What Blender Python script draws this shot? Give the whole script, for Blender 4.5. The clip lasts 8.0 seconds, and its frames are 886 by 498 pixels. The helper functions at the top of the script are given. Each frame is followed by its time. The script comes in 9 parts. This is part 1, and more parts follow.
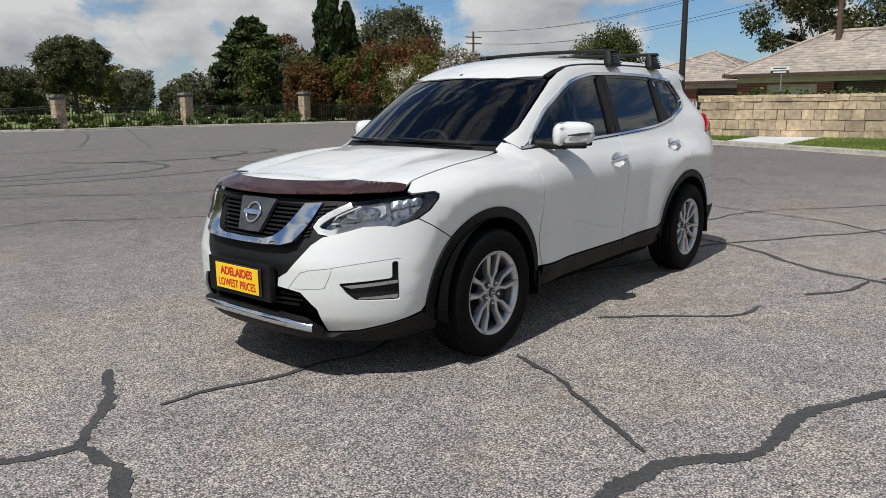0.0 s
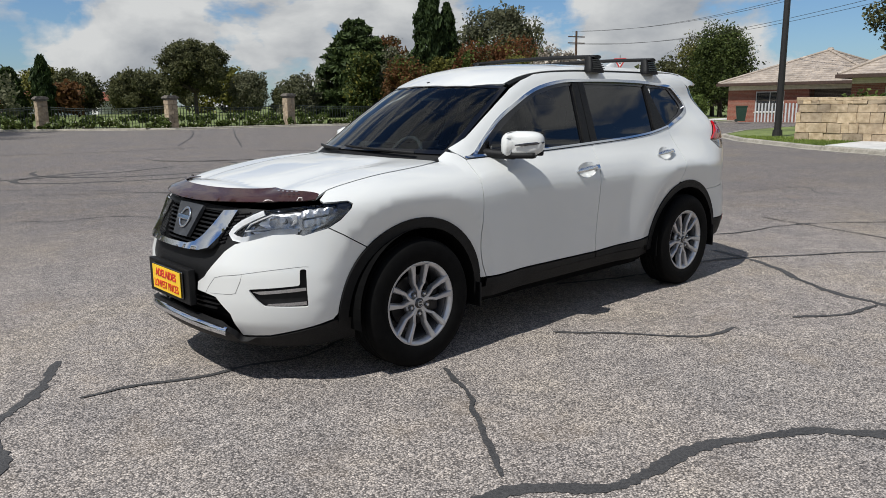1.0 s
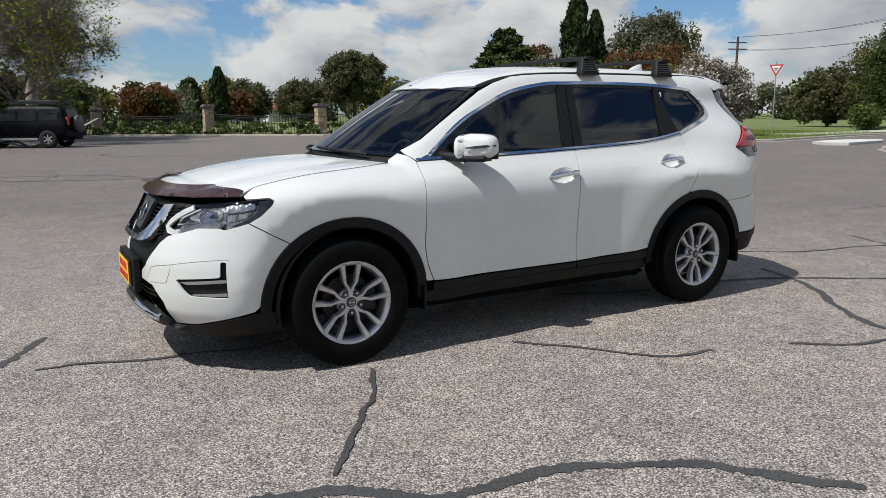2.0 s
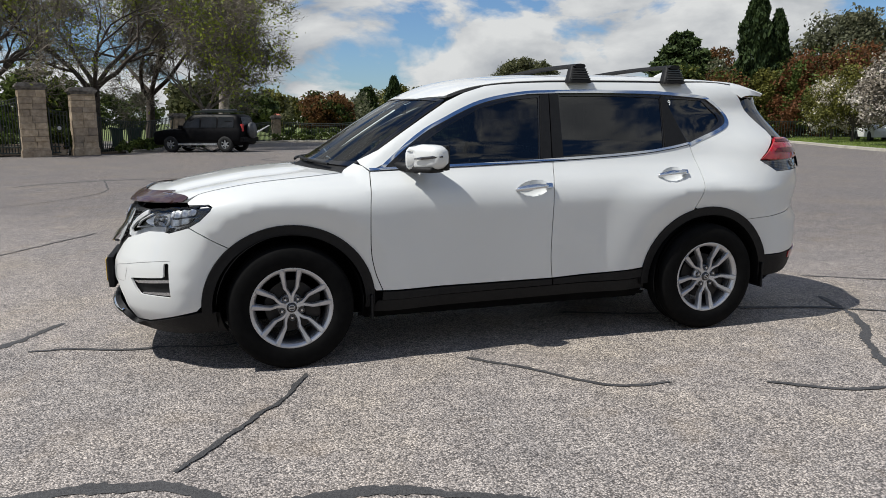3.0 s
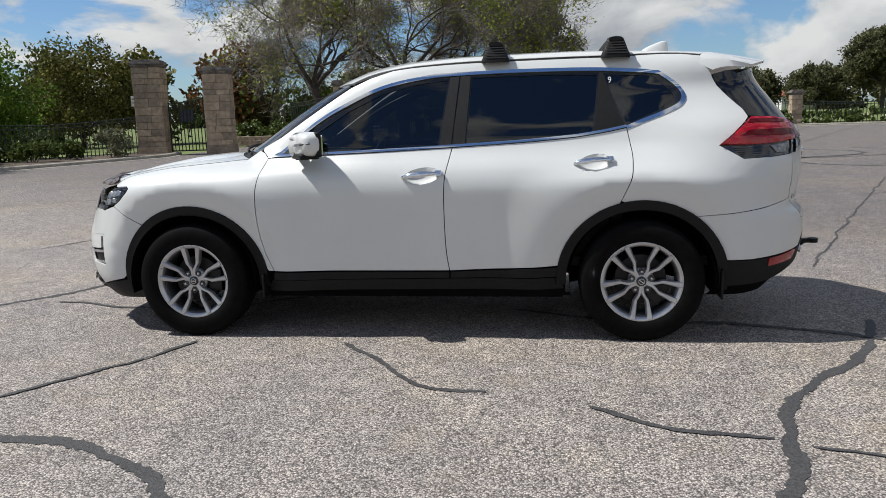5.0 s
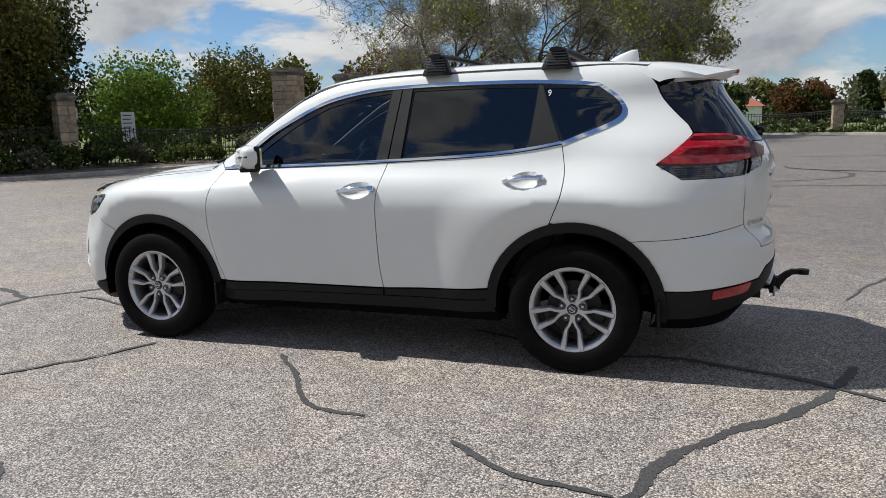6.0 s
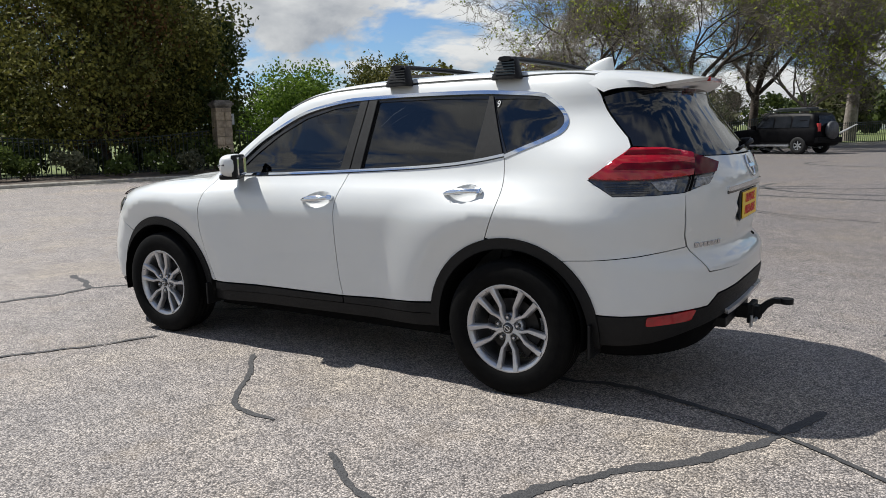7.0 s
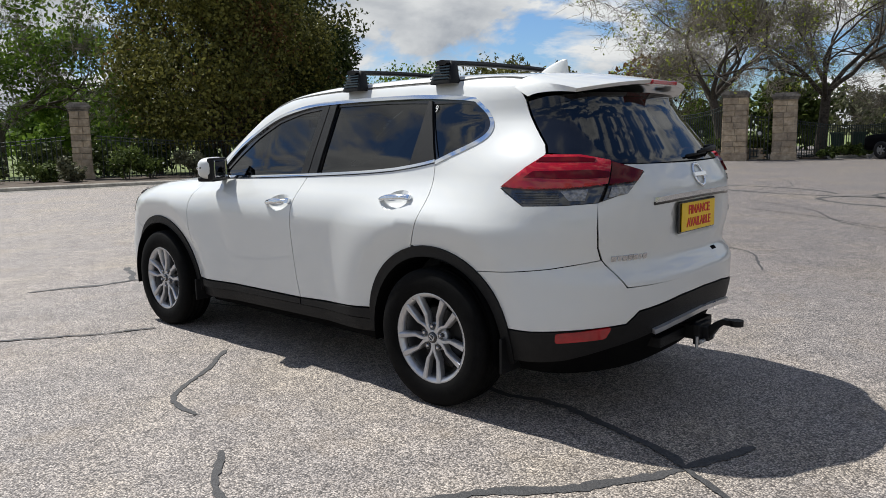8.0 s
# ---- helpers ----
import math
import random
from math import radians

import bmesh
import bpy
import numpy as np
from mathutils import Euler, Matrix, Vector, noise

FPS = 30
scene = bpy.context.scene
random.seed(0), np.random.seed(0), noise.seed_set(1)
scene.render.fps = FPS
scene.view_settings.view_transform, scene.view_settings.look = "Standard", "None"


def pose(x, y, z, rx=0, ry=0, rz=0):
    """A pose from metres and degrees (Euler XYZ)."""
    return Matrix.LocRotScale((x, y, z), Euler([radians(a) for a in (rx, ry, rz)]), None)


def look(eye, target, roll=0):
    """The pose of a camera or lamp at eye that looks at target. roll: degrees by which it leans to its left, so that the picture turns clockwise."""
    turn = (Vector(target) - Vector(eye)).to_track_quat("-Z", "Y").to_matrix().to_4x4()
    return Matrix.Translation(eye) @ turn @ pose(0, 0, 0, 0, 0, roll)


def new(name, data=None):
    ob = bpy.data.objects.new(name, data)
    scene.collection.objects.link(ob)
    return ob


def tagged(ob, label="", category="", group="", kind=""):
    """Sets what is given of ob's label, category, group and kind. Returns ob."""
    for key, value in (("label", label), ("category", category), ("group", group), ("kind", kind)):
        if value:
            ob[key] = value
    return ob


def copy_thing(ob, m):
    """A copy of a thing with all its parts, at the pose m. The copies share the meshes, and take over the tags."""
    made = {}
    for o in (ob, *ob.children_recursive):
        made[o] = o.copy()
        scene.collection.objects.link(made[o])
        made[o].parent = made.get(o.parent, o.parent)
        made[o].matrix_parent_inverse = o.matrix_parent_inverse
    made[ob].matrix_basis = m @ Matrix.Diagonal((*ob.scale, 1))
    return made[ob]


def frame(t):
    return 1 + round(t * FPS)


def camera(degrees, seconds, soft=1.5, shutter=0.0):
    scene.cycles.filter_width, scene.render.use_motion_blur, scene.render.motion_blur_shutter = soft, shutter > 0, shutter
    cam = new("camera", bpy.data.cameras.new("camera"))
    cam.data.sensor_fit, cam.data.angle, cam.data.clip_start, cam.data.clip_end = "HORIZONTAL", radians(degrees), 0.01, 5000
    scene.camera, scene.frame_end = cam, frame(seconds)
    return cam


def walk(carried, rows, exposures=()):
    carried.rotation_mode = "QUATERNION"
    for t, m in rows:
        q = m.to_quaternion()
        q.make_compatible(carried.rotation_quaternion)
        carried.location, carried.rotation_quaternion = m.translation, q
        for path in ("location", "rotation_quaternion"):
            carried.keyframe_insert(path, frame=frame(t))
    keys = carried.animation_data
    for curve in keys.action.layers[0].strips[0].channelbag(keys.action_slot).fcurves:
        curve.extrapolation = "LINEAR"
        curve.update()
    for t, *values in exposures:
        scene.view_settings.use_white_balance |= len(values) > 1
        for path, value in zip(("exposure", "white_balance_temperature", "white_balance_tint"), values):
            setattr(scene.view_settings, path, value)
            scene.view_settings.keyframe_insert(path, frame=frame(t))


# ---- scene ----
cam = camera(61.8, 8.0, soft=0.8)
PATH = [
    (0, (-4.518, -3.132, 1.358), (-3.006, -1.881, 0.972), -0.6),
    (0.5, (-4.251, -3.475, 1.376), (-2.819, -2.133, 0.988), -0.6),
    (1, (-3.851, -3.8, 1.399), (-2.532, -2.347, 1.016), -0.5),
    (1.5, (-3.42, -4.167, 1.397), (-2.247, -2.59, 1.028), -0.3),
    (1.7, (-3.22, -4.298, 1.359), (-2.114, -2.671, 0.996), -0.3),
    (2.8, (-1.96, -4.871, 1.348), (-1.298, -3.016, 1.003), -0.2),
    (3, (-1.714, -4.95, 1.368), (-1.14, -3.064, 1.03), -0.3),
    (3.5, (-1.09, -5.13, 1.386), (-0.742, -3.191, 1.045), -0.8),
    (4, (-0.437, -5.182, 1.365), (-0.31, -3.216, 1.021), -1.4),
    (4.5, (0.239, -5.191, 1.345), (0.151, -3.224, 0.996), -1.8),
    (4.7, (0.481, -5.157, 1.324), (0.311, -3.196, 0.969), -1.8),
    (5.8, (1.801, -4.772, 1.318), (1.203, -2.894, 0.976), -1.7),
    (6, (2.026, -4.662, 1.341), (1.349, -2.811, 1.006), -1.6),
    (6.5, (2.575, -4.417, 1.346), (1.703, -2.646, 1.025), -1.4),
    (7, (3.045, -4.125, 1.347), (1.988, -2.457, 1.035), -1.4),
    (7.5, (3.486, -3.825, 1.361), (2.274, -2.264, 1.056), -1.3),
    (8, (3.815, -3.479, 1.343), (2.487, -2.014, 1.043), -1.2),
]
walk(cam, [(t, look(eye, target, roll)) for t, eye, target, roll in PATH],
     exposures=[(0, -0.20), (1.5, -0.14), (3, -0.04), (4.5, -0.02), (6, 0.0), (8, 0.12)])

# ---- sky and sun ----
CLOUD_AT = (0.6, 0.2, 0.3)
SUN_TO = Vector((-0.655, -0.042, 1.0)).normalized()
world = bpy.data.worlds.new("sky")
scene.world = world
world.use_nodes = True
wn, wl = world.node_tree.nodes, world.node_tree.links
wn.clear()
w_out = wn.new("ShaderNodeOutputWorld")
w_bg = wn.new("ShaderNodeBackground")
w_sky = wn.new("ShaderNodeTexSky")
w_sky.sky_type = "NISHITA"
w_sky.sun_disc = False
w_sky.sun_elevation = math.asin(SUN_TO.z)
w_sky.sun_rotation = math.atan2(SUN_TO.x, SUN_TO.y) % (2 * math.pi)
w_sky.air_density, w_sky.dust_density, w_sky.ozone_density = 1.0, 0.4, 1.6
w_bg.inputs["Strength"].default_value = 0.067
# broken cumulus: heaped clouds with white tops and grey bases, thinning out overhead
w_tc = wn.new("ShaderNodeTexCoord")
w_sep = wn.new("ShaderNodeSeparateXYZ")
wl.new(w_tc.outputs["Generated"], w_sep.inputs[0])


def cloud_noise(scale, detail, rough, offset):
    m = wn.new("ShaderNodeMapping")
    m.inputs["Location"].default_value = offset
    m.inputs["Scale"].default_value = (1.0, 1.0, 2.1)
    wl.new(w_tc.outputs["Generated"], m.inputs["Vector"])
    t = wn.new("ShaderNodeTexNoise")
    t.inputs["Scale"].default_value, t.inputs["Detail"].default_value, t.inputs["Roughness"].default_value = scale, detail, rough
    t.inputs["Distortion"].default_value = 0.25
    wl.new(m.outputs[0], t.inputs["Vector"])
    return t


def math_node(op, a, b, c=None):
    m = wn.new("ShaderNodeMath")
    m.operation = op
    for k, v in enumerate((a, b, c)):
        if v is None:
            continue
        if hasattr(v, "is_output"):
            wl.new(v, m.inputs[k])
        else:
            m.inputs[k].default_value = v
    return m.outputs[0]


w_cover = cloud_noise(5.2, 12.0, 0.56, CLOUD_AT)
w_above = cloud_noise(5.2, 9.0, 0.54, (CLOUD_AT[0] - 0.015, CLOUD_AT[1], CLOUD_AT[2] + 0.055))
w_ramp = wn.new("ShaderNodeValToRGB")
w_ramp.color_ramp.elements[0].position, w_ramp.color_ramp.elements[1].position = 0.415, 0.495
w_thin = math_node("MULTIPLY", math_node("MAXIMUM", math_node("SUBTRACT", w_sep.outputs["Z"], 0.28), 0.0), -0.15)
wl.new(math_node("ADD", w_cover.outputs["Fac"], w_thin), w_ramp.inputs[0])
w_gain = math_node("MULTIPLY_ADD", math_node("SUBTRACT", w_cover.outputs["Fac"], w_above.outputs["Fac"]), 3.0, 0.60)
w_thick = math_node("MULTIPLY", math_node("MAXIMUM", math_node("SUBTRACT", w_cover.outputs["Fac"], 0.50), 0.0), 2.2)
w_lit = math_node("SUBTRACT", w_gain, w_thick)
w_tone = wn.new("ShaderNodeValToRGB")
e = w_tone.color_ramp.elements
e[0].position, e[0].color = 0.05, (4.9, 5.3, 5.9, 1)
e[1].position, e[1].color = 0.85, (10.8, 11.0, 11.0, 1)
wl.new(w_lit, w_tone.inputs[0])
# clear polarised blue in the gaps
w_blue = wn.new("ShaderNodeMix"); w_blue.data_type, w_blue.blend_type = "RGBA", "MULTIPLY"
w_blue.inputs["Factor"].default_value = 1.0
w_blue.inputs["B"].default_value = (0.92, 1.20, 1.55, 1)
wl.new(w_sky.outputs[0], w_blue.inputs["A"])
w_mix = wn.new("ShaderNodeMix"); w_mix.data_type = "RGBA"
wl.new(w_ramp.outputs["Color"], w_mix.inputs["Factor"])
wl.new(w_blue.outputs["Result"], w_mix.inputs["A"])
wl.new(w_tone.outputs["Color"], w_mix.inputs["B"])
wl.new(w_mix.outputs["Result"], w_bg.inputs["Color"])
wl.new(w_bg.outputs[0], w_out.inputs["Surface"])

sun = new("sun", bpy.data.lights.new("sun", "SUN"))
sun.data.energy, sun.data.angle, sun.data.color = 5.5, radians(0.55), (0.985, 0.972, 0.930)
sun.matrix_world = look((0, 0, 30), Vector((0, 0, 30)) - SUN_TO)

# ---- materials ----
MATS = {}


def material(name):
    m = bpy.data.materials.new(name)
    m.use_nodes = True
    MATS[name] = m
    nt = m.node_tree
    return m, nt.nodes, nt.links, nt.nodes["Principled BSDF"]


def noise_node(n, l, coord, scale, detail=4.0, rough=0.55):
    t = n.new("ShaderNodeTexNoise")
    t.inputs["Scale"].default_value, t.inputs["Detail"].default_value, t.inputs["Roughness"].default_value = scale, detail, rough
    l.new(coord, t.inputs["Vector"])
    return t


def ramp_node(n, l, fac, *stops):
    r = n.new("ShaderNodeValToRGB")
    el = r.color_ramp.elements
    while len(el) < len(stops):
        el.new(0.5)
    for e, (p, c) in zip(el, stops):
        e.position, e.color = p, (*c, 1) if len(c) == 3 else c
    l.new(fac, r.inputs[0])
    return r


def mix_node(n, l, fac, a, b, kind="MIX"):
    m = n.new("ShaderNodeMix")
    m.data_type, m.blend_type = "RGBA", kind
    for sock, v in (("Factor", fac), ("A", a), ("B", b)):
        if hasattr(v, "is_output"):
            l.new(v, m.inputs[sock])
        else:
            m.inputs[sock].default_value = v if sock == "Factor" or len(v) == 4 else (*v, 1)
    return m.outputs["Result"]


def surface(name, dark, light, scale=8.0, rough=0.6, metal=0.0, bump=0.0, bump_scale=60.0, stain=0.35, stain_scale=0.8, vary=0.0, island=False, coat=0.0, spec=0.5):
    """A two-scale surface: grain between two colours, broad stains, fine relief, and a shift from piece to piece."""
    m, n, l, b = material(name)
    co = n.new("ShaderNodeTexCoord").outputs["Object"]
    grain = noise_node(n, l, co, scale, 6.0)
    col = ramp_node(n, l, grain.outputs["Fac"], (0.3, dark), (0.7, light)).outputs["Color"]
    blot = noise_node(n, l, co, stain_scale, 3.0)
    shade = ramp_node(n, l, blot.outputs["Fac"], (0.3, (1 - stain,) * 3), (0.7, (1.0,) * 3)).outputs["Color"]
    col = mix_node(n, l, 1.0, col, shade, "MULTIPLY")
    if vary:
        rnd = n.new("ShaderNodeNewGeometry").outputs["Random Per Island"] if island else n.new("ShaderNodeObjectInfo").outputs["Random"]
        col = mix_node(n, l, 1.0, col, ramp_node(n, l, rnd, (0.0, (1 - vary, 1 - vary, 1 - vary * 0.9)), (1.0, (1 + vary, 1 + vary * 0.9, 1 + vary * 0.7))).outputs["Color"], "MULTIPLY")
    l.new(col, b.inputs["Base Color"])
    b.inputs["Metallic"].default_value = metal
    b.inputs["Specular IOR Level"].default_value = spec
    b.inputs["Coat Weight"].default_value = coat
    r = n.new("ShaderNodeMapRange")
    r.inputs["To Min"].default_value, r.inputs["To Max"].default_value = max(rough - 0.08, 0.02), min(rough + 0.08, 1)
    l.new(blot.outputs["Fac"], r.inputs["Value"])
    l.new(r.outputs[0], b.inputs["Roughness"])
    if bump:
        bn = n.new("ShaderNodeBump")
        bn.inputs["Strength"].default_value, bn.inputs["Distance"].default_value = bump, 0.01
        l.new(noise_node(n, l, co, bump_scale, 5.0).outputs["Fac"], bn.inputs["Height"])
        l.new(bn.outputs[0], b.inputs["Normal"])
    return m


def asphalt():
    """Worn asphalt: pale and dark chippings in grey binder, with broad tan and grey patches."""
    m, n, l, b = material("asphalt")
    co = n.new("ShaderNodeTexCoord").outputs["Object"]
    v = n.new("ShaderNodeTexVoronoi")
    v.inputs["Scale"].default_value = 132.0
    v.inputs["Randomness"].default_value = 1.0
    l.new(co, v.inputs["Vector"])
    stone = n.new("ShaderNodeSeparateColor")
    l.new(v.outputs["Color"], stone.inputs[0])
    chip = ramp_node(n, l, stone.outputs[0], (0.0, (0.125, 0.118, 0.113)), (0.25, (0.225, 0.212, 0.202)), (0.5, (0.340, 0.316, 0.295)), (0.8, (0.465, 0.428, 0.394)), (1.0, (0.62, 0.572, 0.52))).outputs["Color"]
    gap = ramp_node(n, l, v.outputs["Distance"], (0.38, (1, 1, 1)), (0.72, (0.32, 0.315, 0.315))).outputs["Color"]
    col = mix_node(n, l, 1.0, chip, gap, "MULTIPLY")
    mid = noise_node(n, l, co, 9.0, 5.0, 0.65)
    col = mix_node(n, l, 1.0, col, ramp_node(n, l, mid.outputs["Fac"], (0.3, (0.80, 0.795, 0.795)), (0.7, (1.18, 1.175, 1.165))).outputs["Color"], "MULTIPLY")
    big = noise_node(n, l, co, 0.55, 5.0, 0.6)
    col = mix_node(n, l, 1.0, col, ramp_node(n, l, big.outputs["Fac"], (0.30, (0.90, 0.89, 0.905)), (0.5, (1.02, 0.985, 0.97)), (0.68, (1.14, 1.07, 0.96))).outputs["Color"], "MULTIPLY")
    rust = noise_node(n, l, co, 1.7, 4.0, 0.6)
    col = mix_node(n, l, ramp_node(n, l, rust.outputs["Fac"], (0.56, (0, 0, 0)), (0.74, (0.30, 0.30, 0.30))).outputs["Color"], col, (0.24, 0.18, 0.115))
    # darker towards +x and +y, with a ragged border
    sep = n.new("ShaderNodeSeparateXYZ")
    l.new(co, sep.inputs[0])
    far_run = n.new("ShaderNodeMath")
    far_run.operation = "MULTIPLY_ADD"
    far_run.inputs[1].default_value = 0.55
    l.new(sep.outputs["X"], far_run.inputs[0])
    l.new(sep.outputs["Y"], far_run.inputs[2])
    rag = n.new("ShaderNodeMath")
    rag.operation = "MULTIPLY_ADD"
    rag.inputs[1].default_value = 6.0
    l.new(noise_node(n, l, co, 0.25, 5.0, 0.6).outputs["Fac"], rag.inputs[0])
    l.new(far_run.outputs[0], rag.inputs[2])
    far_tone = n.new("ShaderNodeMapRange")
    far_tone.inputs["From Min"].default_value, far_tone.inputs["From Max"].default_value = 3.0, 9.0
    l.new(rag.outputs[0], far_tone.inputs["Value"])
    col = mix_node(n, l, far_tone.outputs[0], col, mix_node(n, l, 1.0, col, (0.61, 0.61, 0.625), "MULTIPLY"))
    blotch = noise_node(n, l, co, 2.6, 6.0, 0.7)
    col = mix_node(n, l, 1.0, col, ramp_node(n, l, blotch.outputs["Fac"], (0.35, (0.88, 0.88, 0.89)), (0.65, (1.10, 1.09, 1.07))).outputs["Color"], "MULTIPLY")
    l.new(col, b.inputs["Base Color"])
    b.inputs["Roughness"].default_value = 0.72
    b.inputs["Specular IOR Level"].default_value = 0.35
    bn = n.new("ShaderNodeBump")
    bn.inputs["Strength"].default_value, bn.inputs["Distance"].default_value = 0.55, 0.006
    l.new(v.outputs["Distance"], bn.inputs["Height"])
    bn.invert = True
    l.new(bn.outputs[0], b.inputs["Normal"])
    return m


def leaf(name, dark, light, trans=0.4, rough=0.65):
    m, n, l, b = material(name)
    rnd = n.new("ShaderNodeNewGeometry").outputs["Random Per Island"]
    co = n.new("ShaderNodeTexCoord").outputs["Object"]
    col = ramp_node(n, l, rnd, (0.0, dark), (1.0, light)).outputs["Color"]
    big = noise_node(n, l, co, 0.5, 3.0)
    col = mix_node(n, l, 1.0, col, ramp_node(n, l, big.outputs["Fac"], (0.3, (0.7, 0.72, 0.7)), (0.7, (1.2, 1.18, 1.05))).outputs["Color"], "MULTIPLY")
    l.new(col, b.inputs["Base Color"])
    b.inputs["Roughness"].default_value = rough
    b.inputs["Specular IOR Level"].default_value = 0.15
    if trans:
        out = n["Material Output"]
        tr = n.new("ShaderNodeBsdfTranslucent")
        l.new(col, tr.inputs["Color"])
        mx = n.new("ShaderNodeMixShader")
        mx.inputs[0].default_value = trans
        l.new(b.outputs[0], mx.inputs[1])
        l.new(tr.outputs[0], mx.inputs[2])
        l.new(mx.outputs[0], out.inputs["Surface"])
    return m


def tinted_glass(name, tint, clear, rough=0.015, ior=1.52):
    """A tinted pane: mirror-like outside, and so much of the light let through."""
    m, n, l, b = material(name)
    out = n["Material Output"]
    n.remove(b)
    tr = n.new("ShaderNodeBsdfTransparent")
    tr.inputs["Color"].default_value = (*[c * clear for c in tint], 1)
    gl = n.new("ShaderNodeBsdfGlossy")
    gl.inputs["Roughness"].default_value = rough
    fr = n.new("ShaderNodeFresnel")
    fr.inputs["IOR"].default_value = ior
    mx = n.new("ShaderNodeMixShader")
    l.new(fr.outputs[0], mx.inputs[0])
    l.new(tr.outputs[0], mx.inputs[1])
    l.new(gl.outputs[0], mx.inputs[2])
    l.new(mx.outputs[0], out.inputs["Surface"])
    return m


asphalt()
surface("bitumen", (0.030, 0.029, 0.030), (0.075, 0.073, 0.073), 75, 0.72, bump=0.6, bump_scale=120, stain=0.3, stain_scale=3)
surface("skid", (0.045, 0.044, 0.044), (0.10, 0.096, 0.092), 70, 0.85, bump=0.5, bump_scale=160, stain=0.4, stain_scale=1.5)
surface("soil", (0.06, 0.042, 0.03), (0.14, 0.105, 0.075), 5, 0.95, bump=0.8, bump_scale=20, stain=0.4)
surface("lawn_soil", (0.10, 0.14, 0.035), (0.20, 0.24, 0.07), 4, 0.95, bump=0.8, bump_scale=60, stain=0.45, stain_scale=0.25)
surface("kerb_concrete", (0.28, 0.255, 0.21), (0.44, 0.41, 0.35), 12, 0.9, bump=0.4, bump_scale=50, stain=0.35, stain_scale=1.5)
surface("path_concrete", (0.50, 0.49, 0.47), (0.66, 0.65, 0.62), 6, 0.9, bump=0.2, bump_scale=50, stain=0.2)
surface("sandstone", (0.34, 0.255, 0.165), (0.56, 0.45, 0.32), 7, 0.9, bump=0.7, bump_scale=26, stain=0.3, stain_scale=2.0, vary=0.36)
surface("gate_stone", (0.32, 0.245, 0.165), (0.54, 0.44, 0.325), 7, 0.9, bump=0.7, bump_scale=26, stain=0.35, stain_scale=2.0, vary=0.24)
surface("gate_stone_joined", (0.32, 0.245, 0.165), (0.54, 0.44, 0.325), 7, 0.9, bump=0.7, bump_scale=26, stain=0.3, stain_scale=2.0, vary=0.22, island=True)
surface("cap_stone", (0.13, 0.115, 0.10), (0.30, 0.27, 0.235), 6, 0.9, bump=0.5, bump_scale=30, stain=0.5, stain_scale=3)
surface("mortar", (0.30, 0.26, 0.20), (0.42, 0.37, 0.30), 20, 0.95, bump=0.3, stain=0.2)
surface("iron", (0.010, 0.016, 0.013), (0.024, 0.034, 0.028), 20, 0.5, bump=0.1, bump_scale=200, stain=0.3, stain_scale=4)
surface("brick_red", (0.20, 0.062, 0.040), (0.34, 0.115, 0.075), 9, 0.9, bump=0.3, bump_scale=40, stain=0.25, vary=0.22)
surface("roof_tile", (0.30, 0.245, 0.20), (0.46, 0.40, 0.345), 5, 0.85, bump=0.3, bump_scale=30, stain=0.35, stain_scale=1.2, vary=0.14, island=True)
surface("render_cream", (0.55, 0.50, 0.40), (0.68, 0.63, 0.52), 5, 0.85, bump=0.1, stain=0.15)
surface("gutter_brown", (0.05, 0.03, 0.022), (0.085, 0.05, 0.038), 8, 0.5, stain=0.2)
surface("white_paint", (0.70, 0.70, 0.68), (0.80, 0.80, 0.78), 5, 0.5, stain=0.1)
surface("pole_paint", (0.010, 0.009, 0.009), (0.022, 0.020, 0.019), 14, 0.55, bump=0.1, stain=0.3)
surface("pole_timber", (0.06, 0.035, 0.022), (0.15, 0.085, 0.055), 10, 0.85, bump=0.4, bump_scale=40, stain=0.3)
surface("galvanised", (0.42, 0.43, 0.44), (0.56, 0.57, 0.58), 15, 0.45, metal=0.8, stain=0.2)
surface("sheet_fence", (0.42, 0.43, 0.43), (0.54, 0.55, 0.55), 4, 0.6, stain=0.15)
surface("bin_green", (0.010, 0.035, 0.022), (0.02, 0.055, 0.035), 9, 0.5, stain=0.2)
surface("sign_red", (0.50, 0.03, 0.03), (0.58, 0.045, 0.04), 6, 0.5, stain=0.1)
surface("sign_white", (0.74, 0.74, 0.72), (0.82, 0.82, 0.80), 6, 0.5, stain=0.1)
surface("sign_dark", (0.02, 0.03, 0.05), (0.035, 0.045, 0.07), 6, 0.5, stain=0.1)
surface("bark", (0.045, 0.035, 0.028), (0.13, 0.105, 0.085), 9, 0.95, bump=0.8, bump_scale=18, stain=0.4)
surface("bark_pale", (0.18, 0.15, 0.13), (0.36, 0.31, 0.27), 5, 0.9, bump=0.5, bump_scale=14, stain=0.4)
leaf("leaf_gum", (0.05, 0.057, 0.028), (0.165, 0.165, 0.085))
leaf("leaf_olive", (0.046, 0.050, 0.014), (0.21, 0.20, 0.052), 0.22)
leaf("leaf_grey", (0.075, 0.08, 0.05), (0.19, 0.19, 0.125))
leaf("leaf_conifer", (0.020, 0.034, 0.014), (0.075, 0.105, 0.035), 0.15)
leaf("leaf_cypress", (0.014, 0.028, 0.011), (0.05, 0.075, 0.026), 0.15)
leaf("leaf_bright", (0.05, 0.10, 0.015), (0.19, 0.28, 0.045), 0.35)
leaf("leaf_spring", (0.17, 0.22, 0.03), (0.45, 0.50, 0.10), 0.45)
leaf("leaf_red", (0.095, 0.045, 0.022), (0.23, 0.098, 0.048), 0.4)
